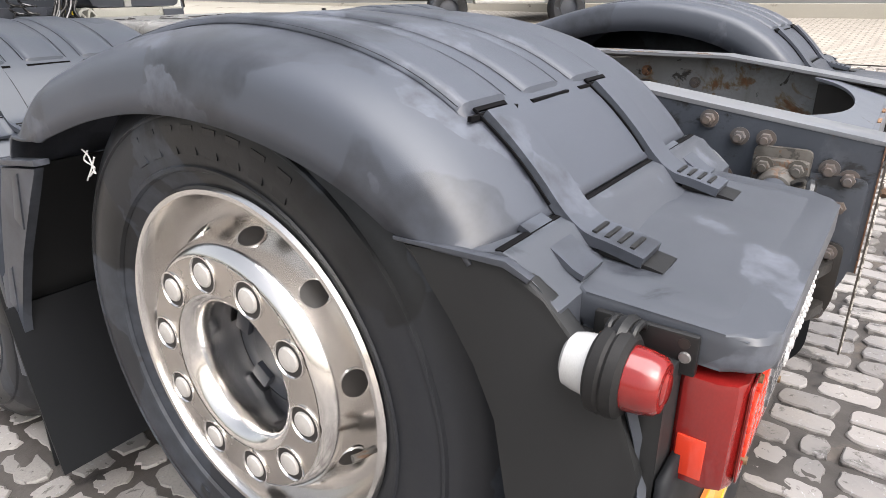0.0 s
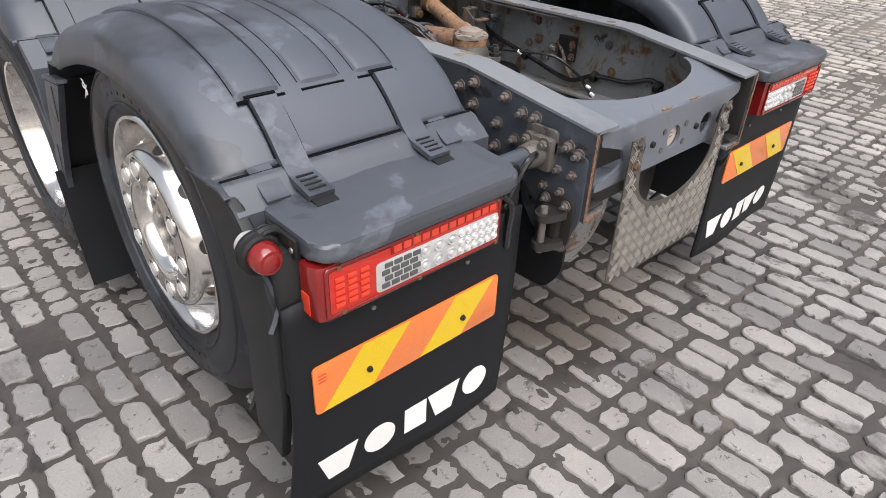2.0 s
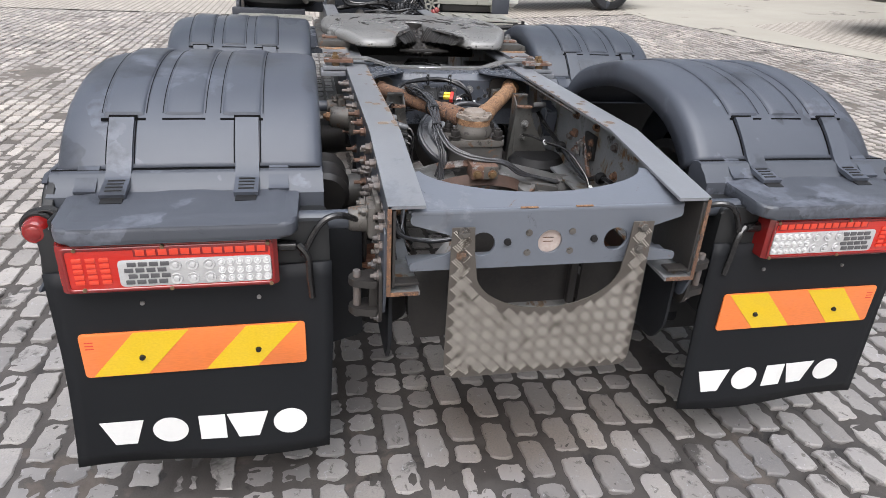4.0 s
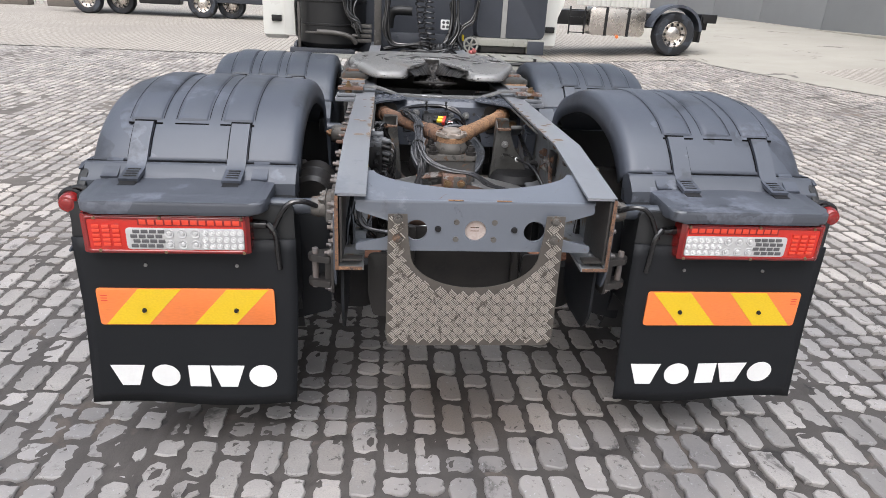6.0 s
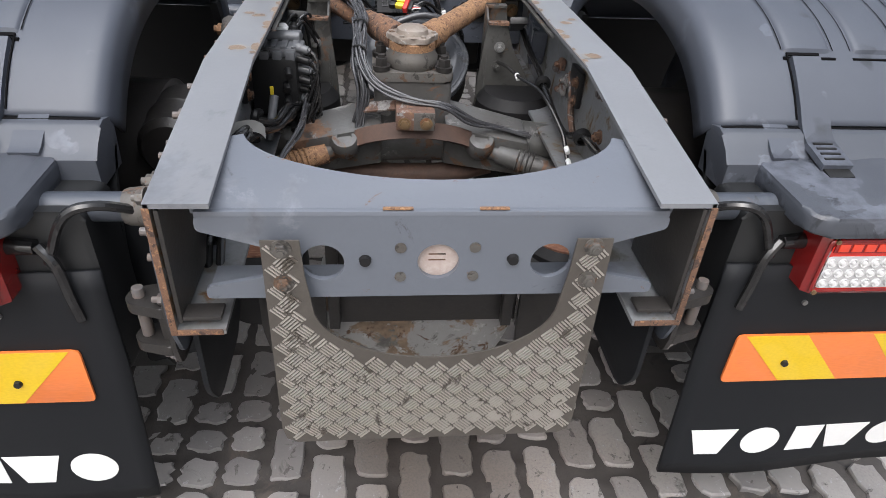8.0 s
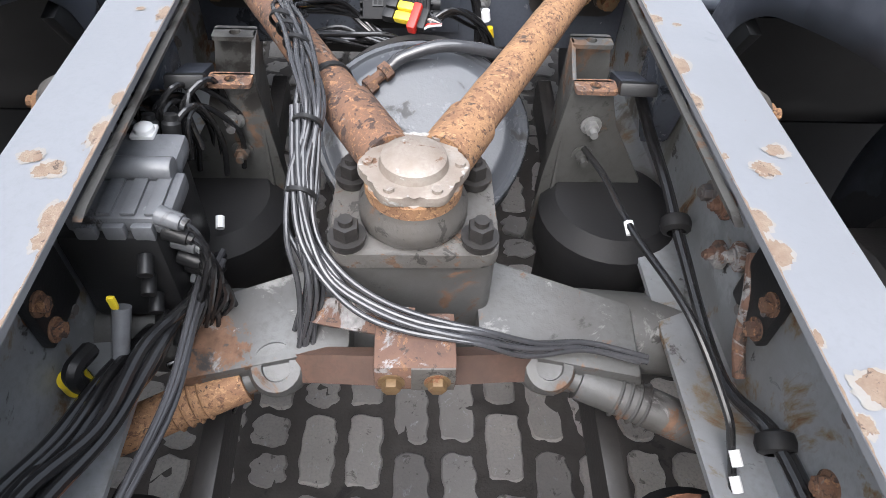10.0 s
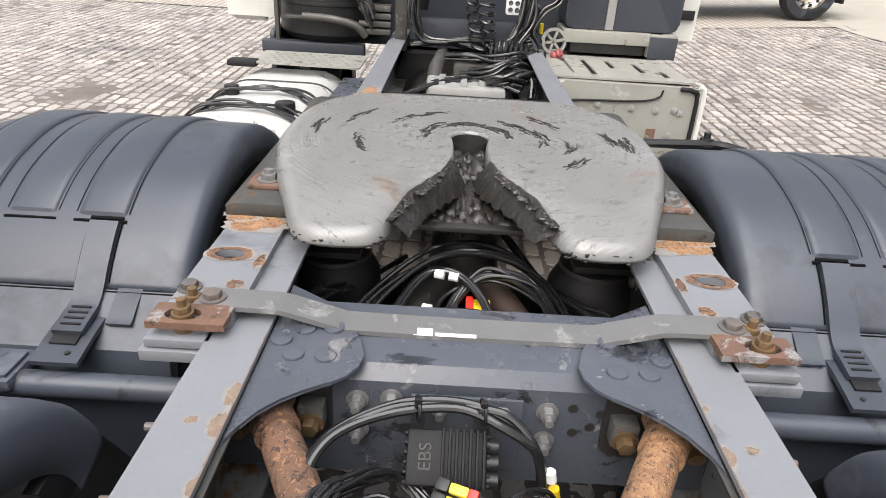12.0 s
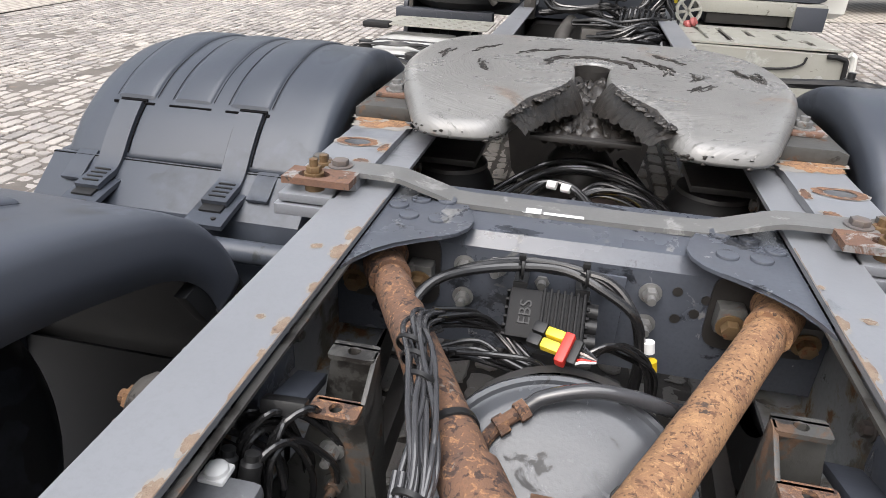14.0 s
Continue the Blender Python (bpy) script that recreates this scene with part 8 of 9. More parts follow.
# ---- cab ----
bm = bmesh.new()
prism(bm, rounded([(-1.18, 1.02), (1.18, 1.02), (1.22, 3.2), (-1.22, 3.2)], 0.10, 5), 5.05, 7.0, "y", bev=0.06, seg=3)
cab = P("cab", bm, M_cabgrey, label="white high cab with a dark rear wall")
for s in (-1, 1):
    bm = bmesh.new()
    prism(bm, [(4.95, 1.17), (5.15, 1.14), (7.0, 1.14), (7.0, 3.3), (5.4, 3.4), (4.90, 3.1), (4.88, 1.6)], s * 1.34, s * 1.235, "x", bev=0.006)
    P("side_panel", bm, M_cream, cab, "white side panel")
    bm = bmesh.new()
    prism(bm, [(4.96, 1.17), (5.12, 1.12), (5.16, 1.9), (4.94, 1.9)], s * 1.33, s * (1.56 if s < 0 else 1.50), "x", bev=0.02)
    P("corner_trim", bm, M_cream, cab, "white corner trim")
    bm = bmesh.new()
    box(bm, (s * 1.37, 4.93, 1.30), (s * 1.47, 4.955, 1.36), 0.006)
    P("trim_slot", bm, M_black, cab)
bm = bmesh.new()
prism(bm, rounded([(-1.25, 3.15), (1.25, 3.15), (1.15, 3.75), (-1.15, 3.75)], 0.1), 4.95, 7.0, "y", bev=0.08, seg=3)
P("roof", bm, M_cream, cab)
# intake housing, dark and rounded
bm = bmesh.new()
lathe(bm, [(0.0, 0.0), (0.30, 0.0), (0.34, 0.04), (0.34, 0.95), (0.30, 1.0), (0.0, 1.0)], (-0.86, 4.98, 1.08), (0, 0, 1), 32)
intake = P("intake_housing", bm, M_black, label="large black air intake housing")
bm = bmesh.new()
box(bm, (-1.10, 4.62, 1.215), (-0.80, 4.66, 1.235), 0.004)
box(bm, (-1.18, 4.70, 1.0), (-1.155, 4.74, 1.5), 0.004)
P("edge_strip", bm, M_pipe, intake)
for z in (1.30, 1.52, 1.76):
    bm = bmesh.new()
    lathe(bm, [(0.340, -0.012), (0.349, -0.008), (0.349, 0.008), (0.340, 0.012)], (-0.86, 4.98, z), (0, 0, 1), 32)
    P("intake_rib", bm, M_black, intake)
bm = bmesh.new()
tube(bm, [(-0.98, 4.60, 1.235), (-0.80, 4.58, 1.23), (-0.66, 4.58, 1.20), (-0.60, 4.60, 1.14)], 0.024, 12)
P("drain_pipe", bm, M_pipe, intake)
bm = bmesh.new()
box(bm, (-1.26, 4.66, 0.995), (-0.62, 4.74, 1.075), 0.012)
for k in range(5):
    cyl(bm, (-1.10 + k * 0.10, 4.655, 1.04), (-1.10 + k * 0.10, 4.665, 1.04), 0.018)
P("rear_bumper_bar", bm, M_cabgrey, label="dark bar behind the cab")
# valve assembly and post
bm = bmesh.new()
box(bm, (-0.425, 4.62, 1.06), (-0.355, 4.68, 2.2), 0.006)
for z in (1.10, 1.16, 1.24):
    hexbolt(bm, (-0.39, 4.62, z), (0, -1, 0), 0.014, 0.01)
P("post", bm, M_pipe, label="dark steel post behind the cab")
for k in range(4):
    bm = bmesh.new()
    box(bm, (-0.60, 4.60, 1.15 + k * 0.045), (-0.45, 4.70, 1.185 + k * 0.045), 0.008)
    av = P("air_valve", bm, M_pipe, label="dirty air valve in a stack")
    if k % 2:
        bm = bmesh.new()
        cyl(bm, (-0.64, 4.62, 1.165 + k * 0.045), (-0.56, 4.60, 1.165 + k * 0.045), 0.02)
        P("port", bm, M_pipe, av)
bm = bmesh.new()
box(bm, (-0.34, 4.66, 1.13), (0.36, 4.74, 1.255), 0.008)
for x in (-0.30, -0.20, 0.30):
    hexbolt(bm, (x, 4.66, 1.22), (0, -1, 0), 0.013, 0.008)
P("rear_cab_beam", bm, M_cabgrey, label="dark steel beam behind the cab")
bm = bmesh.new()
tube(bm, [(-0.28, 4.78, 1.30), (-0.26, 4.76, 1.42), (-0.20, 4.75, 1.46), (-0.05, 4.75, 1.46)], 0.045, 14)
P("intake_pipe", bm, M_black)
for x0, x1 in ((-0.035, 0.09), (0.075, 0.16)):
    bm = bmesh.new()
    pts = []
    for k in range(190):
        t = k / 189
        a = t * 2 * math.pi * 15
        r = 0.054 * (0.75 + 0.25 * math.sin(9 * t + x0 * 30))
        c = Vector((x0 + (x1 - x0) * t + 0.02 * math.sin(7 * t), 4.60 - 0.08 * t, 1.85 - 0.73 * t))
        pts.append(c + Vector((r * math.cos(a), r * math.sin(a), 0.012 * math.sin(a))))
    tube(bm, pts, 0.0075, 6, 2)
    P("coiled_cable", bm, M_hose, label="black coiled trailer cable")
for k in range(3):
    bm = bmesh.new()
    pts = []
    for i in range(120):
        t = i / 119
        a = t * 2 * math.pi * 9 + k
        pts.append(Vector((0.13 + 0.05 * k + 0.26 * t, 4.44 + 0.02 * k + 0.055 * math.sin(a), 1.10 + 0.03 * math.sin(3 * t + k) + 0.055 * math.cos(a))))
    tube(bm, pts, 0.0085, 6, 1)
    P("coiled_cable", bm, M_hose, label="black coiled trailer cable")
cable("cab_hose", [(-0.62, 4.70, 1.60), (-0.66, 4.64, 1.45), (-0.60, 4.60, 1.32), (-0.56, 4.60, 1.22)], 0.012, M_hose, 0.03, 5)
cable("cab_hose", [(0.32, 4.70, 1.55), (0.36, 4.66, 1.42), (0.42, 4.64, 1.34), (0.40, 4.64, 1.24), (0.34, 4.62, 1.15)], 0.011, M_hose, 0.03, 5)
cable("cab_hose", [(-0.66, 4.62, 1.95), (-0.70, 4.60, 1.62), (-0.67, 4.58, 1.42), (-0.60, 4.57, 1.36), (-0.55, 4.58, 1.28)], 0.011, M_hose, 0.035, 6)
cable("cab_hose", [(-0.33, 4.60, 1.85), (-0.31, 4.58, 1.55), (-0.32, 4.56, 1.30), (-0.26, 4.55, 1.16), (-0.14, 4.55, 1.13), (0.04, 4.56, 1.16), (0.16, 4.56, 1.12)], 0.013, M_hose, 0.025, 6)
cable("cab_hose", [(0.36, 4.62, 1.90), (0.38, 4.60, 1.50), (0.36, 4.56, 1.30), (0.30, 4.54, 1.20), (0.24, 4.52, 1.12)], 0.012, M_hose, 0.035, 6)
cable("cab_hose", [(0.62, 4.64, 1.60), (0.56, 4.60, 1.40), (0.47, 4.58, 1.34), (0.42, 4.57, 1.24), (0.46, 4.56, 1.14)], 0.009, M_hose, 0.03, 5)
cable("cab_hose", [(-0.33, 4.64, 1.10), (-0.1, 4.62, 1.12), (0.15, 4.62, 1.09), (0.40, 4.62, 1.16)], 0.012, M_hose, 0.02, 4)
cable("floor_hose", [(0.02, 4.10, 1.06), (0.14, 4.04, 1.10), (0.26, 4.08, 1.13), (0.33, 4.18, 1.10), (0.36, 4.34, 1.06)], 0.011, M_hose, 0.035, 6)
cable("floor_hose", [(0.20, 4.20, 1.02), (0.30, 4.06, 1.08), (0.37, 3.98, 1.06), (0.36, 3.90, 0.98)], 0.016, M_hose, 0.02, 3)
cable("floor_hose", [(-0.12, 4.30, 1.10), (0.02, 4.24, 1.12), (0.16, 4.26, 1.10), (0.30, 4.30, 1.12), (0.40, 4.42, 1.10)], 0.009, M_hose, 0.03, 5)
cable("floor_hose", [(0.10, 3.95, 1.04), (0.20, 3.90, 1.08), (0.30, 3.92, 1.10), (0.38, 4.05, 1.05), (0.36, 4.3, 1.0)], 0.014, M_hose, 0.03, 5)
cable("floor_hose", [(-0.30, 3.75, 0.98), (-0.10, 3.95, 1.02), (0.10, 4.05, 1.02), (0.30, 3.98, 1.0)], 0.012, M_hose, 0.03, 5)
bm = bmesh.new()
prism(bm, rounded([(0.24, 1.30), (0.335, 1.30), (0.335, 1.395), (0.24, 1.395)], 0.015), 4.72, 4.69, "y", bev=0.004)
wl_ob = P("work_lamp", bm, M_white, label="small white square work lamp")
for x in (0.268, 0.308):
    for z in (1.328, 1.368):
        bm = bmesh.new()
        lathe(bm, [(0.015, 0.0), (0.012, 0.004), (0.004, 0.001), (0.0, 0.001)], (x, 4.690, z), (0, -1, 0), 12)
        P("lamp_cell", bm, M_ledgrey, wl_ob)
# dark equipment box and its bracket
bm = bmesh.new()
prism(bm, rounded([(0.61, 1.245), (1.31, 1.245), (1.31, 2.3), (0.61, 2.3)], 0.05), 4.70, 5.02, "y", bev=0.02)
bx = P("equipment_box", bm, M_cabgrey, label="dark blue-grey equipment box strapped behind the cab")
bm = bmesh.new()
box(bm, (0.855, 4.685, 1.245), (0.905, 4.699, 2.3), 0.003)
P("steel_strap", bm, M_galv, bx)
bm = bmesh.new()
box(bm, (0.60, 4.66, 1.165), (1.22, 4.95, 1.24), 0.008)
box(bm, (1.13, 4.65, 1.10), (1.30, 4.9, 1.24), 0.01)
P("box_bracket", bm, M_tankpaint, bx)
bm = bmesh.new()
box(bm, (1.131, 4.640, 1.095), (1.301, 4.652, 1.225), 0.004)
P("bracket_plate", bm, M_cabgrey, bx)
bm = bmesh.new()
box(bm, (0.66, 4.70, 1.10), (1.12, 4.85, 1.165), 0.01)
P("box_foot", bm, M_dirt, bx)
bm = bmesh.new()
cyl(bm, (0.47, 4.70, 1.20), (0.47, 4.70, 1.26), 0.012)
P("yellow_tip", bm, M_yellow)


# ---- the yard's surroundings ----
M_concrete = material("apron_concrete", (0.345, 0.322, 0.275), 0.7, dark=(0.27, 0.25, 0.212), scale=0.7, fine=30, bump=0.15, patches=[((0.16, 0.14, 0.12), 0.03, 0.9, 0.7)])


def far_wheel(parent, x, y, z, r, side=-1):
    """A parked truck's wheel that faces along y."""
    bm = bmesh.new()
    ax = (0, side, 0)
    lathe(bm, [(r * 0.58, 0.0), (r * 0.75, 0.03), (r * 0.92, 0.02), (r, -0.04), (r, -0.24), (r * 0.9, -0.30), (r * 0.5, -0.30)], (x, y, z), ax, 36)
    w = part("wheel", bm, M_tyre, parent, "black truck tyre")
    bm = bmesh.new()
    lathe(bm, [(r * 0.60, 0.0), (r * 0.58, 0.01), (r * 0.54, -0.06), (r * 0.40, -0.09), (r * 0.30, -0.05), (r * 0.16, -0.02), (0.0, -0.02)], (x, y, z), ax, 36)
    rim = part("rim", bm, M_alu_dull, w)
    for k in range(10):
        a = 2 * math.pi * k / 10
        # black stub on the rim in place of the hand hole's dark inside
        bm = bmesh.new()
        c = Vector((x + r * 0.455 * math.cos(a), y + side * -0.07, z + r * 0.455 * math.sin(a)))
        cyl(bm, c, c + Vector((0, side * 0.02, 0)), r * 0.06, seg=8)
        part("hand_hole", bm, M_black, rim)


# white tractor unit parked across the yard
WX, WY = 6.70, 13.8
wz = ground_z(WX, WY)
white = thing("parked_truck", "white tractor truck with bare alloy tank, parked sideways", "truck")
far_wheel(white, WX, WY, wz + 0.51, 0.51)
far_wheel(white, WX - 3.75, WY, wz + 0.51, 0.51)
bm = bmesh.new()
box(bm, (WX - 4.6, WY + 0.35, wz + 0.62), (WX + 0.95, WY + 2.0, wz + 0.95), 0.03)
part("chassis", bm, M_black, white)
bm = bmesh.new()
arc = [(WX + 0.66 * math.cos(a), wz + 0.55 + 0.64 * math.sin(a)) for a in [radians(d) for d in range(5, 171, 11)]]
prism(bm, arc + [(WX + 0.60 * math.cos(a), wz + 0.55 + 0.58 * math.sin(a)) for a in [radians(d) for d in range(170, 4, -11)]], WY - 0.02, WY + 0.5, "y")
part("mudguard", bm, M_guard, white)
bm = bmesh.new()
box(bm, (WX + 0.60, WY, wz + 0.35), (WX + 0.66, WY + 0.45, wz + 0.95), 0.01)
box(bm, (WX + 0.60, WY, wz + 0.80), (WX + 1.0, WY + 0.5, wz + 1.0), 0.02)
part("tail_bracket", bm, M_black, white)
bm = bmesh.new()
prism(bm, rounded([(WX - 2.15, wz + 0.42), (WX - 0.78, wz + 0.42), (WX - 0.78, wz + 1.05), (WX - 2.15, wz + 1.05)], 0.10, 6), WY + 0.02, WY + 0.60, "y", bev=0.03)
tk = part("alloy_tank", bm, M_alu_dull, white, "bare aluminium fuel tank")
for x in (WX - 1.75, WX - 1.2):
    bm = bmesh.new()
    box(bm, (x - 0.035, WY + 0.008, wz + 0.41), (x + 0.035, WY + 0.62, wz + 1.06), 0.004)
    part("tank_strap", bm, M_black, tk)
bm = bmesh.new()
for k in range(4):
    box(bm, (WX - 2.65, WY + 0.05, wz + 0.45 + k * 0.17), (WX - 2.25, WY + 0.09, wz + 0.47 + k * 0.17), 0.004)
for x in (WX - 2.65, WX - 2.28):
    box(bm, (x, WY + 0.05, wz + 0.42), (x + 0.03, WY + 0.09, wz + 1.05), 0.004)
part("step_ladder", bm, M_black, white)
bm = bmesh.new()
for k in range(16):
    box(bm, (WX - 2.45 + k * 0.11, WY + 0.04, wz + 1.08), (WX - 2.40 + k * 0.11, WY + 0.10, wz + 1.6), 0.004)
box(bm, (WX - 2.5, WY + 0.08, wz + 1.08), (WX - 0.7, WY + 0.12, wz + 1.6), 0.01)
part("side_grille", bm, M_cream, white)
bm = bmesh.new()
prism(bm, rounded([(WX - 5.0, wz + 0.45), (WX - 3.05, wz + 0.45), (WX - 2.8, wz + 1.1), (WX - 2.8, wz + 3.6), (WX - 4.9, wz + 3.4), (WX - 5.1, wz + 1.8)], 0.12), WY + 0.05, WY + 2.4, "y", bev=0.05)
part("cab", bm, M_cream, white, "white painted cab")
bm = bmesh.new()
prism(bm, [(WX - 4.7, wz + 2.0), (WX - 3.5, wz + 2.0), (WX - 3.5, wz + 2.8), (WX - 4.6, wz + 2.8)], WY + 0.03, WY + 0.06, "y")
part("side_window", bm, M_black, white)
bm = bmesh.new()
cyl(bm, (WX - 1.45, WY - 0.01, wz + 0.40), (WX - 1.45, WY - 0.03, wz + 0.40), 0.04)
part("side_lamp", bm, M_amber, white)

# black truck far off
BX, BY = -6.9, 23.0
bz = ground_z(BX, BY)
black = thing("parked_truck", "black multi-axle truck parked far across the yard", "truck")
for x in (BX, BX + 0.9, BX - 3.95, BX - 3.0):
    far_wheel(black, x, BY + (0.0 if x in (BX, BX - 3.95) else 0.5), bz + 0.5, 0.5)
bm = bmesh.new()
box(bm, (BX - 5.0, BY + 0.1, bz + 0.55), (BX + 2.6, BY + 2.4, bz + 1.05), 0.05)
box(bm, (BX - 4.9, BY + 0.05, bz + 1.0), (BX - 1.2, BY + 2.4, bz + 3.2), 0.08)
part("body", bm, M_cabgrey, black)
bm = bmesh.new()
box(bm, (BX - 2.2, BY + 0.06, bz + 0.42), (BX - 0.8, BY + 0.6, bz + 0.98), 0.06)
part("tank", bm, M_black, black)
bm = bmesh.new()
box(bm, (BX - 1.7, BY + 0.03, bz + 0.80), (BX - 0.9, BY + 0.05, bz + 0.84), 0.004)
part("trim", bm, M_galv, black)

# olive off-road vehicle
JX, JY = 10.0, 8.2
jz = ground_z(JX, JY)
off = thing("offroad_vehicle", "dark olive off-road vehicle with coarse tyres on pale concrete", "vehicle")
jm = Matrix.Translation((JX, JY, jz)) @ Matrix.Rotation(radians(-35), 4, 'Z')
for x in (0.0, 2.9):
    bm = bmesh.new()
    lathe(bm, [(0.22, 0.0), (0.30, 0.03), (0.40, 0.02), (0.44, -0.04), (0.44, -0.24), (0.38, -0.28), (0.2, -0.28)], jm @ Vector((x, 0, 0.44)), jm.to_3x3() @ Vector((0, -1, 0)), 32)
    w = part("wheel", bm, M_tyre, off)
    bm = bmesh.new()
    lathe(bm, [(0.23, -0.01), (0.20, -0.06), (0.12, -0.04), (0.0, -0.02)], jm @ Vector((x, 0, 0.44)), jm.to_3x3() @ Vector((0, -1, 0)), 24)
    part("rim", bm, M_cabgrey, w)
M_olive = material("olive_paint", (0.055, 0.055, 0.045), 0.5, dark=(0.035, 0.035, 0.03), scale=3, fine=60, bump=0.08)
bm = bmesh.new()
box(bm, (-0.9, 0.1, 0.62), (3.9, 1.9, 1.15), 0.08, jm)
box(bm, (0.6, 0.15, 1.1), (3.8, 1.85, 1.95), 0.1, jm)
part("body", bm, M_olive, off)
bm = bmesh.new()
box(bm, (0.62, 0.05, 0.55), (2.3, 0.2, 0.62), 0.02, jm)
part("side_step", bm, M_galv, off)

# grey panel wall along the yard
wx = 14.6
bm = bmesh.new()
box(bm, (wx, -40, 0.5), (wx + 0.3, 60, 8.0))
wall = solo("wall_east", bm, M_wall, "grey panel wall of a long hall beside the yard", "wall", kind="structure")
for k in range(25):
    bm = bmesh.new()
    box(bm, (wx - 0.02, -40 + k * 4.0, ground_z(wx, 0) - 0.3), (wx - 0.001, -40 + k * 4.0 + 3.97, 8.0), 0.004)
    part("panel", bm, M_wall, wall)
bm = bmesh.new()
box(bm, (wx - 0.35, -40, -0.5), (wx, 60, ground_z(wx, 10) + 0.18), 0.03)
part("plinth", bm, M_concrete, wall)

# white fence far off
fence = thing("fence", "white picket fence at the far edge of the yard", "fence")
for k in range(60):
    bm = bmesh.new()
    x = -30 + k * 0.30
    box(bm, (x, 27.0, 0.25), (x + 0.14, 27.04, 1.7), 0.01)
    part("picket", bm, M_cream, fence)
bm = bmesh.new()
box(bm, (-30, 27.05, 0.5), (-12, 27.09, 0.62), 0.01)
part("rail", bm, M_cream, fence)
for x in (-16.2, -13.6):
    bm = bmesh.new()
    box(bm, (x, 25.9, ground_z(x, 26) - 0.02), (x + 1.9, 26.4, ground_z(x, 26) + 0.35), 0.06)
    solo("concrete_block", bm, M_soil, "dark concrete block lying before the fence", "block", "blocks by the fence")
# concrete apron
bm = bmesh.new()
edge = [(7.3, 30), (6.9, 12), (7.5, 9), (8.3, 6.2)]
rows = []
for x0, y in edge:
    rows.append([bm.verts.new((x0 + (wx - 0.3 - x0) * t, y, ground_z(x0 + (wx - 0.3 - x0) * t, y) + 0.008)) for t in [i / 10 for i in range(11)]])
for a, b in zip(rows, rows[1:]):
    for i in range(10):
        bm.faces.new((a[i], a[i + 1], b[i + 1], b[i]))
solo("concrete_apron", bm, M_concrete, "pale concrete apron in front of the hall", "pavement", kind="structure")


# ---- ground ----
def ground_sheet(name, xs, ys, zf, mat, label):
    verts = [(x, y, zf(x, y)) for y in ys for x in xs]
    n = len(xs)
    faces = [(j * n + i, j * n + i + 1, (j + 1) * n + i + 1, (j + 1) * n + i) for j in range(len(ys) - 1) for i in range(n - 1)]
    me = bpy.data.meshes.new(name)
    me.from_pydata(verts, [], faces)
    me.polygons.foreach_set("use_smooth", [True] * len(faces))
    ob = new(name, me)
    me.materials.append(mat)
    return tagged(ob, label, "ground", kind="structure")


PX, PY = 0.123, 0.222
JOINT = 0.0115


def steps(lo, hi, near_lo, near_hi, fine, coarse):
    out, v = [], lo
    while v < hi:
        out.append(v)
        d = fine if near_lo <= v < near_hi else min(coarse, fine + 0.18 * min(abs(v - near_lo), abs(v - near_hi)))
        v += max(d, fine)
    return out + [hi]


def joint_height(x, y):
    h = 0.75 * noise.noise(Vector((x * 1.3, y * 1.3, 0.3))) + 0.55 * noise.noise(Vector((x * 5.5, y * 5.5, 2.0))) + 0.75 * noise.noise(Vector((x * 22, y * 22, 5.0)))
    return ground_z(x, y) - 0.0100 + 0.0170 * max(-0.8, h) + 0.013 * math.exp(-((x + 0.27) ** 2 / 0.09 + (y + 0.05) ** 2 / 0.025)) + 0.010 * math.exp(-((x + 1.16) ** 2 / 0.04 + (y + 0.05) ** 2 / 0.02)) - 0.005 * math.exp(-((x - 0.0) ** 2 / 0.5 + (y - 0.6) ** 2 / 0.6))


xs = steps(-120, 140, -3.0, 2.6, 0.022, 14)
ys = steps(-90, 220, -1.7, 3.2, 0.022, 14)
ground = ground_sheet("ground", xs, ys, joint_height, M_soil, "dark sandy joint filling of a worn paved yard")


def paver_shape(rnd, length):
    """The worn, toothed outline of one paving block."""
    w, h = PX / 2 - JOINT * rnd.uniform(0.6, 1.3), length / 2 - JOINT * rnd.uniform(0.6, 1.4)
    pts = []
    for x0, y0, x1, y1, n in ((-w, -h, w, -h, 3), (w, -h, w, h, 6), (w, h, -w, h, 3), (-w, h, -w, -h, 6)):
        for k in range(n):
            t = k / n
            e = 0.0065 if k % 2 else -0.0015
            nx, ny = (y1 - y0), -(x1 - x0)
            q = math.hypot(nx, ny)
            j = rnd.uniform(-0.0045, 0.004) + (rnd.uniform(-0.022, -0.006) if (k == 0) else 0.0)
            cx, cy = x0 + (x1 - x0) * t, y0 + (y1 - y0) * t
            if k == 0:
                r = math.hypot(cx, cy)
                pts.append((cx * (1 + j / r), cy * (1 + j / r)))
            else:
                pts.append((cx + nx / q * (j - e), cy + ny / q * (j - e)))
    return pts


def paver_mesh(pts, verts, faces, x, y, z, tilt):
    """Adds one block: a worn top, a rounded shoulder and its sides."""
    b = len(verts)
    n = len(pts)
    for px, py in pts:
        verts.append((x + px, y + py, z - 0.03))
    for px, py in pts:
        verts.append((x + px, y + py, z - 0.006 + tilt[0] * px + tilt[1] * py))
    for px, py in pts:
        verts.append((x + px * 0.91, y + py * 0.95, z + tilt[0] * px + tilt[1] * py))
    for k in range(n):
        j = (k + 1) % n
        faces.append((b + k, b + j, b + n + j, b + n + k))
        faces.append((b + n + k, b + n + j, b + 2 * n + j, b + 2 * n + k))
    faces.append(tuple(b + 2 * n + k for k in range(n)))


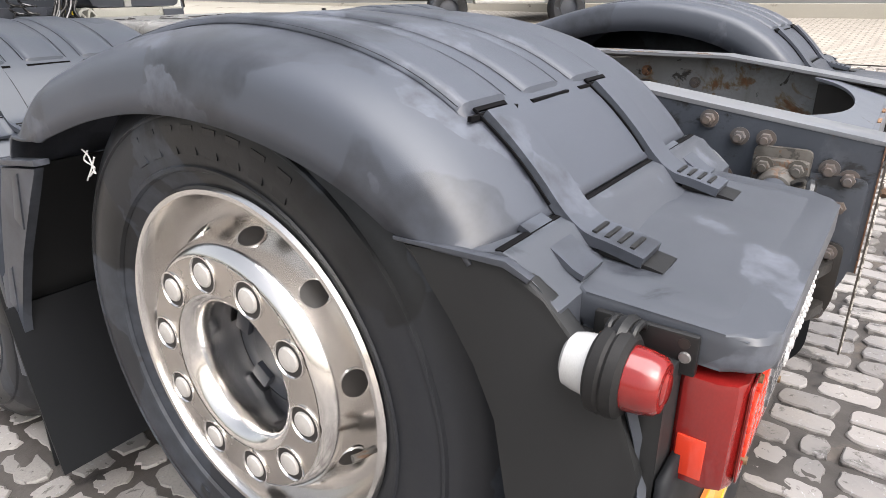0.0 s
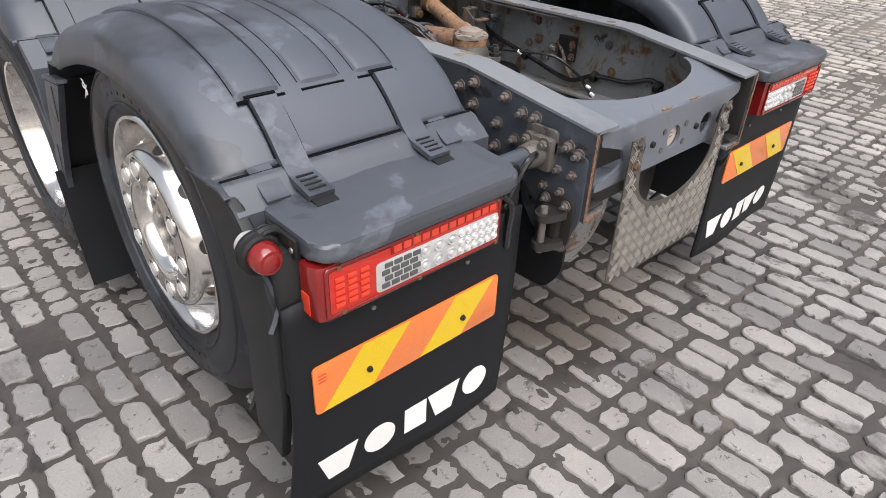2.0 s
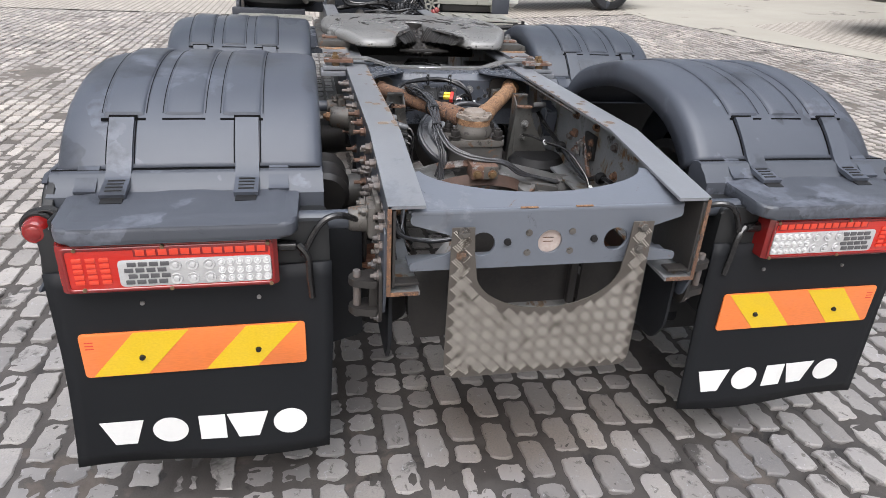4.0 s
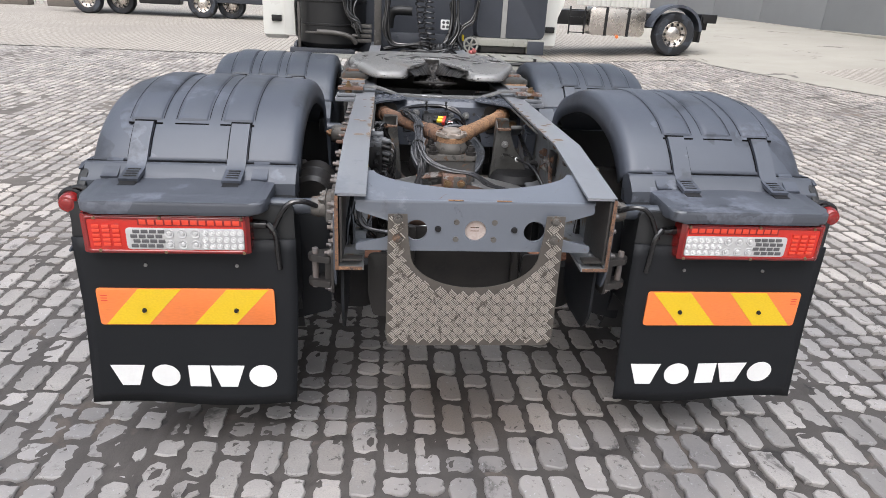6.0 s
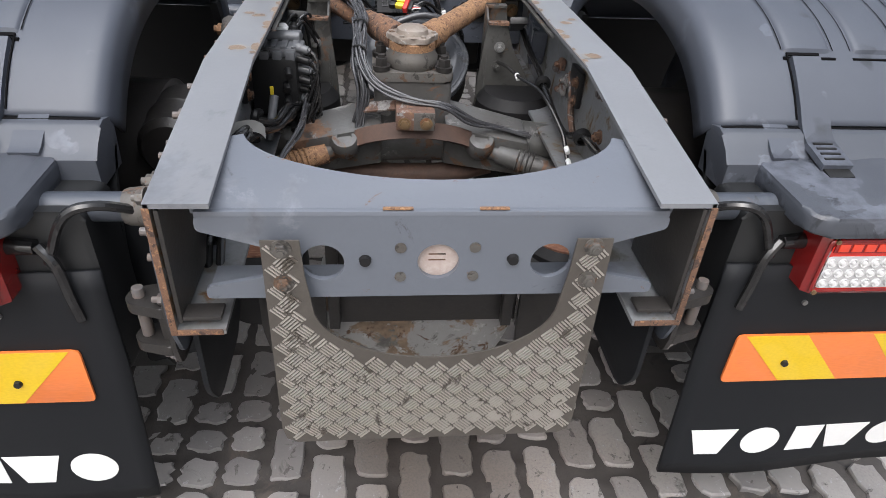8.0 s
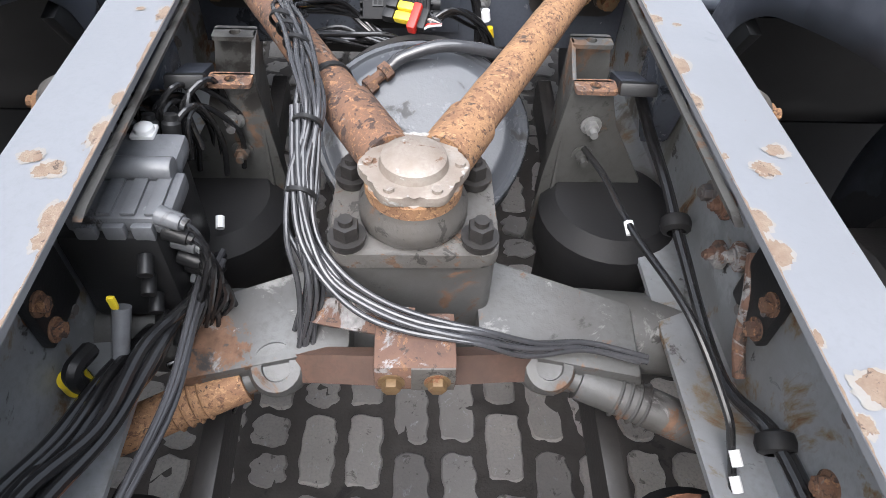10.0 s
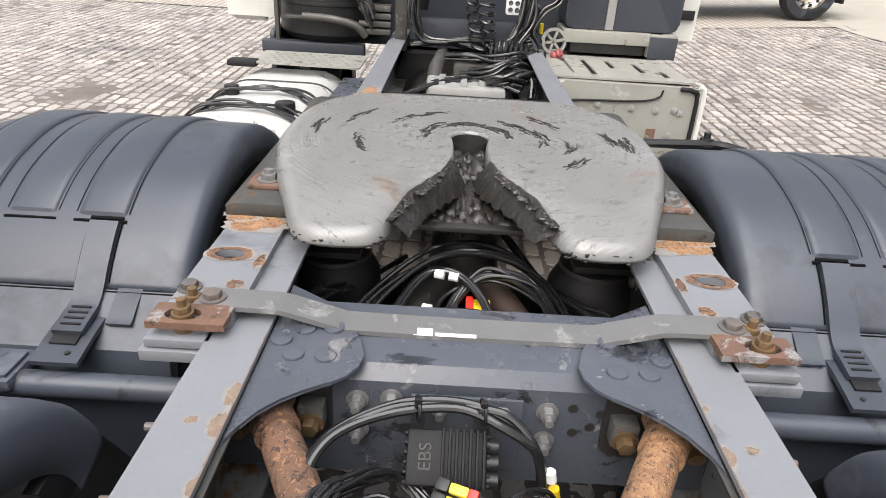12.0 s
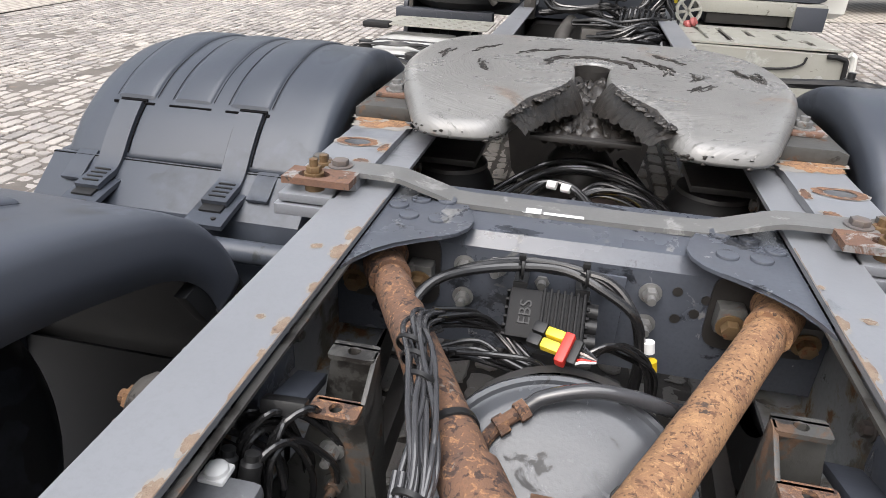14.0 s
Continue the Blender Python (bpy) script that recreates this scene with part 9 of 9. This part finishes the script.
rnd = random.Random(77)
shapes = [paver_shape(rnd, PY) for _ in range(24)]
halves = [paver_shape(rnd, PY / 2) for _ in range(16)]
shared = []
for pts in shapes[:10] + halves[:6]:
    # worn round at every corner
    pts = [q for a, b in zip(pts, pts[1:] + pts[:1]) for q in ((a[0] * 0.75 + b[0] * 0.25, a[1] * 0.75 + b[1] * 0.25), (a[0] * 0.25 + b[0] * 0.75, a[1] * 0.25 + b[1] * 0.75))]
    v, f = [], []
    paver_mesh(pts, v, f, 0, 0, 0, (0, 0))
    me = bpy.data.meshes.new("paver")
    me.from_pydata(v, [], f)
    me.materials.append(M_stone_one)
    shared.append(me)

verts, faces = [], []
singles = 0
x_lo, x_hi, y_lo, y_hi = -8.5, 8.5, -3.2, 13.0
for i in range(int(x_lo / PX), int(x_hi / PX)):
    x = i * PX
    y = y_lo + (i % 2) * PY / 2
    while y < y_hi:
        half_piece = rnd.random() < (0.46 if noise.noise(Vector((x * 0.6, y * 0.6, 9.0))) > -0.05 else 0.14)
        ln = PY / 2 if half_piece else PY
        yc = y + ln / 2
        y += ln
        if rnd.random() < 0.012:
            continue
        z = ground_z(x, yc) + rnd.gauss(0, 0.0016) - 0.001 + 0.004 * noise.noise(Vector((x * 0.8, yc * 0.8, 4)))
        tilt = (rnd.gauss(0, 0.02), rnd.gauss(0, 0.015))
        turn = rnd.gauss(0, 0.022)
        xc = x + rnd.gauss(0, 0.0025)
        near = -0.60 < x < 0.75 and -0.45 < yc < 1.55
        if near and singles < 298:
            k = rnd.randrange(10) if not half_piece else 10 + rnd.randrange(6)
            ob = new("paver", shared[k])
            ob.parent = ground
            ob.matrix_basis = Matrix.Translation((xc, yc, z)) @ Euler((tilt[1], -tilt[0], turn)).to_matrix().to_4x4()
            singles += 1
        else:
            pts = [(px - turn * py, py + turn * px) for px, py in rnd.choice(halves if half_piece else shapes)]
            paver_mesh(pts, verts, faces, xc, yc, z, tilt)
me = bpy.data.meshes.new("paving")
me.from_pydata(verts, [], faces)
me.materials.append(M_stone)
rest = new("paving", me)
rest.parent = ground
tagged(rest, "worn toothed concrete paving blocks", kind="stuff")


# paving further off, where single blocks can no longer be told apart
M_far = bpy.data.materials.new("paving_far")
M_far.use_nodes = True
FN, FL = M_far.node_tree.nodes, M_far.node_tree.links
fb = FN["Principled BSDF"]
fb.inputs["Roughness"].default_value = 0.65
fg = FN.new("ShaderNodeNewGeometry")
fm = FN.new("ShaderNodeMapping")
fm.inputs["Rotation"].default_value = (0, 0, radians(90))
FL.new(fg.outputs["Position"], fm.inputs["Vector"])
ft = FN.new("ShaderNodeTexBrick")
for key, val in (("Scale", 1.0), ("Mortar Size", 0.019), ("Mortar Smooth", 0.3), ("Bias", 0.0), ("Brick Width", PY), ("Row Height", PX)):
    ft.inputs[key].default_value = val
ft.inputs["Color1"].default_value = (0.405, 0.367, 0.318, 1)
ft.inputs["Color2"].default_value = (0.345, 0.312, 0.270, 1)
ft.inputs["Mortar"].default_value = (0.180, 0.158, 0.134, 1)
FL.new(fm.outputs[0], ft.inputs["Vector"])
fz = FN.new("ShaderNodeTexNoise")
fz.inputs["Scale"].default_value = 0.35
fz.inputs["Detail"].default_value = 7
fz.inputs["Distortion"].default_value = 0.6
FL.new(fg.outputs["Position"], fz.inputs["Vector"])
fr = FN.new("ShaderNodeMapRange")
fr.inputs["From Min"].default_value = 0.50
fr.inputs["From Max"].default_value = 0.68
fr.inputs["To Max"].default_value = 0.75
FL.new(fz.outputs["Fac"], fr.inputs["Value"])
fx = FN.new("ShaderNodeMix")
fx.data_type = 'RGBA'
FL.new(fr.outputs[0], fx.inputs["Factor"])
FL.new(ft.outputs["Color"], fx.inputs[6])
fx.inputs[7].default_value = (0.262, 0.236, 0.205, 1)
FL.new(fx.outputs[2], fb.inputs["Base Color"])


def sheet(x0, x1, y0, y1):
    nx, ny = 24, 24
    v = [(x0 + (x1 - x0) * i / nx, y0 + (y1 - y0) * j / ny, ground_z(x0 + (x1 - x0) * i / nx, y0 + (y1 - y0) * j / ny) + 0.004) for j in range(ny + 1) for i in range(nx + 1)]
    f = [(j * (nx + 1) + i, j * (nx + 1) + i + 1, (j + 1) * (nx + 1) + i + 1, (j + 1) * (nx + 1) + i) for j in range(ny) for i in range(nx)]
    me = bpy.data.meshes.new("paving_far")
    me.from_pydata(v, [], f)
    me.materials.append(M_far)
    tagged(new("paving_far", me), "worn block paving of the wide yard", "pavement", kind="structure")


sheet(-110, x_lo - 0.05, -60, 160)
sheet(x_hi - 0.05, 130, -60, 160)
sheet(x_lo - 0.05, x_hi - 0.05, y_hi + 0.05, 160)
sheet(x_lo - 0.05, x_hi - 0.05, -60, y_lo)
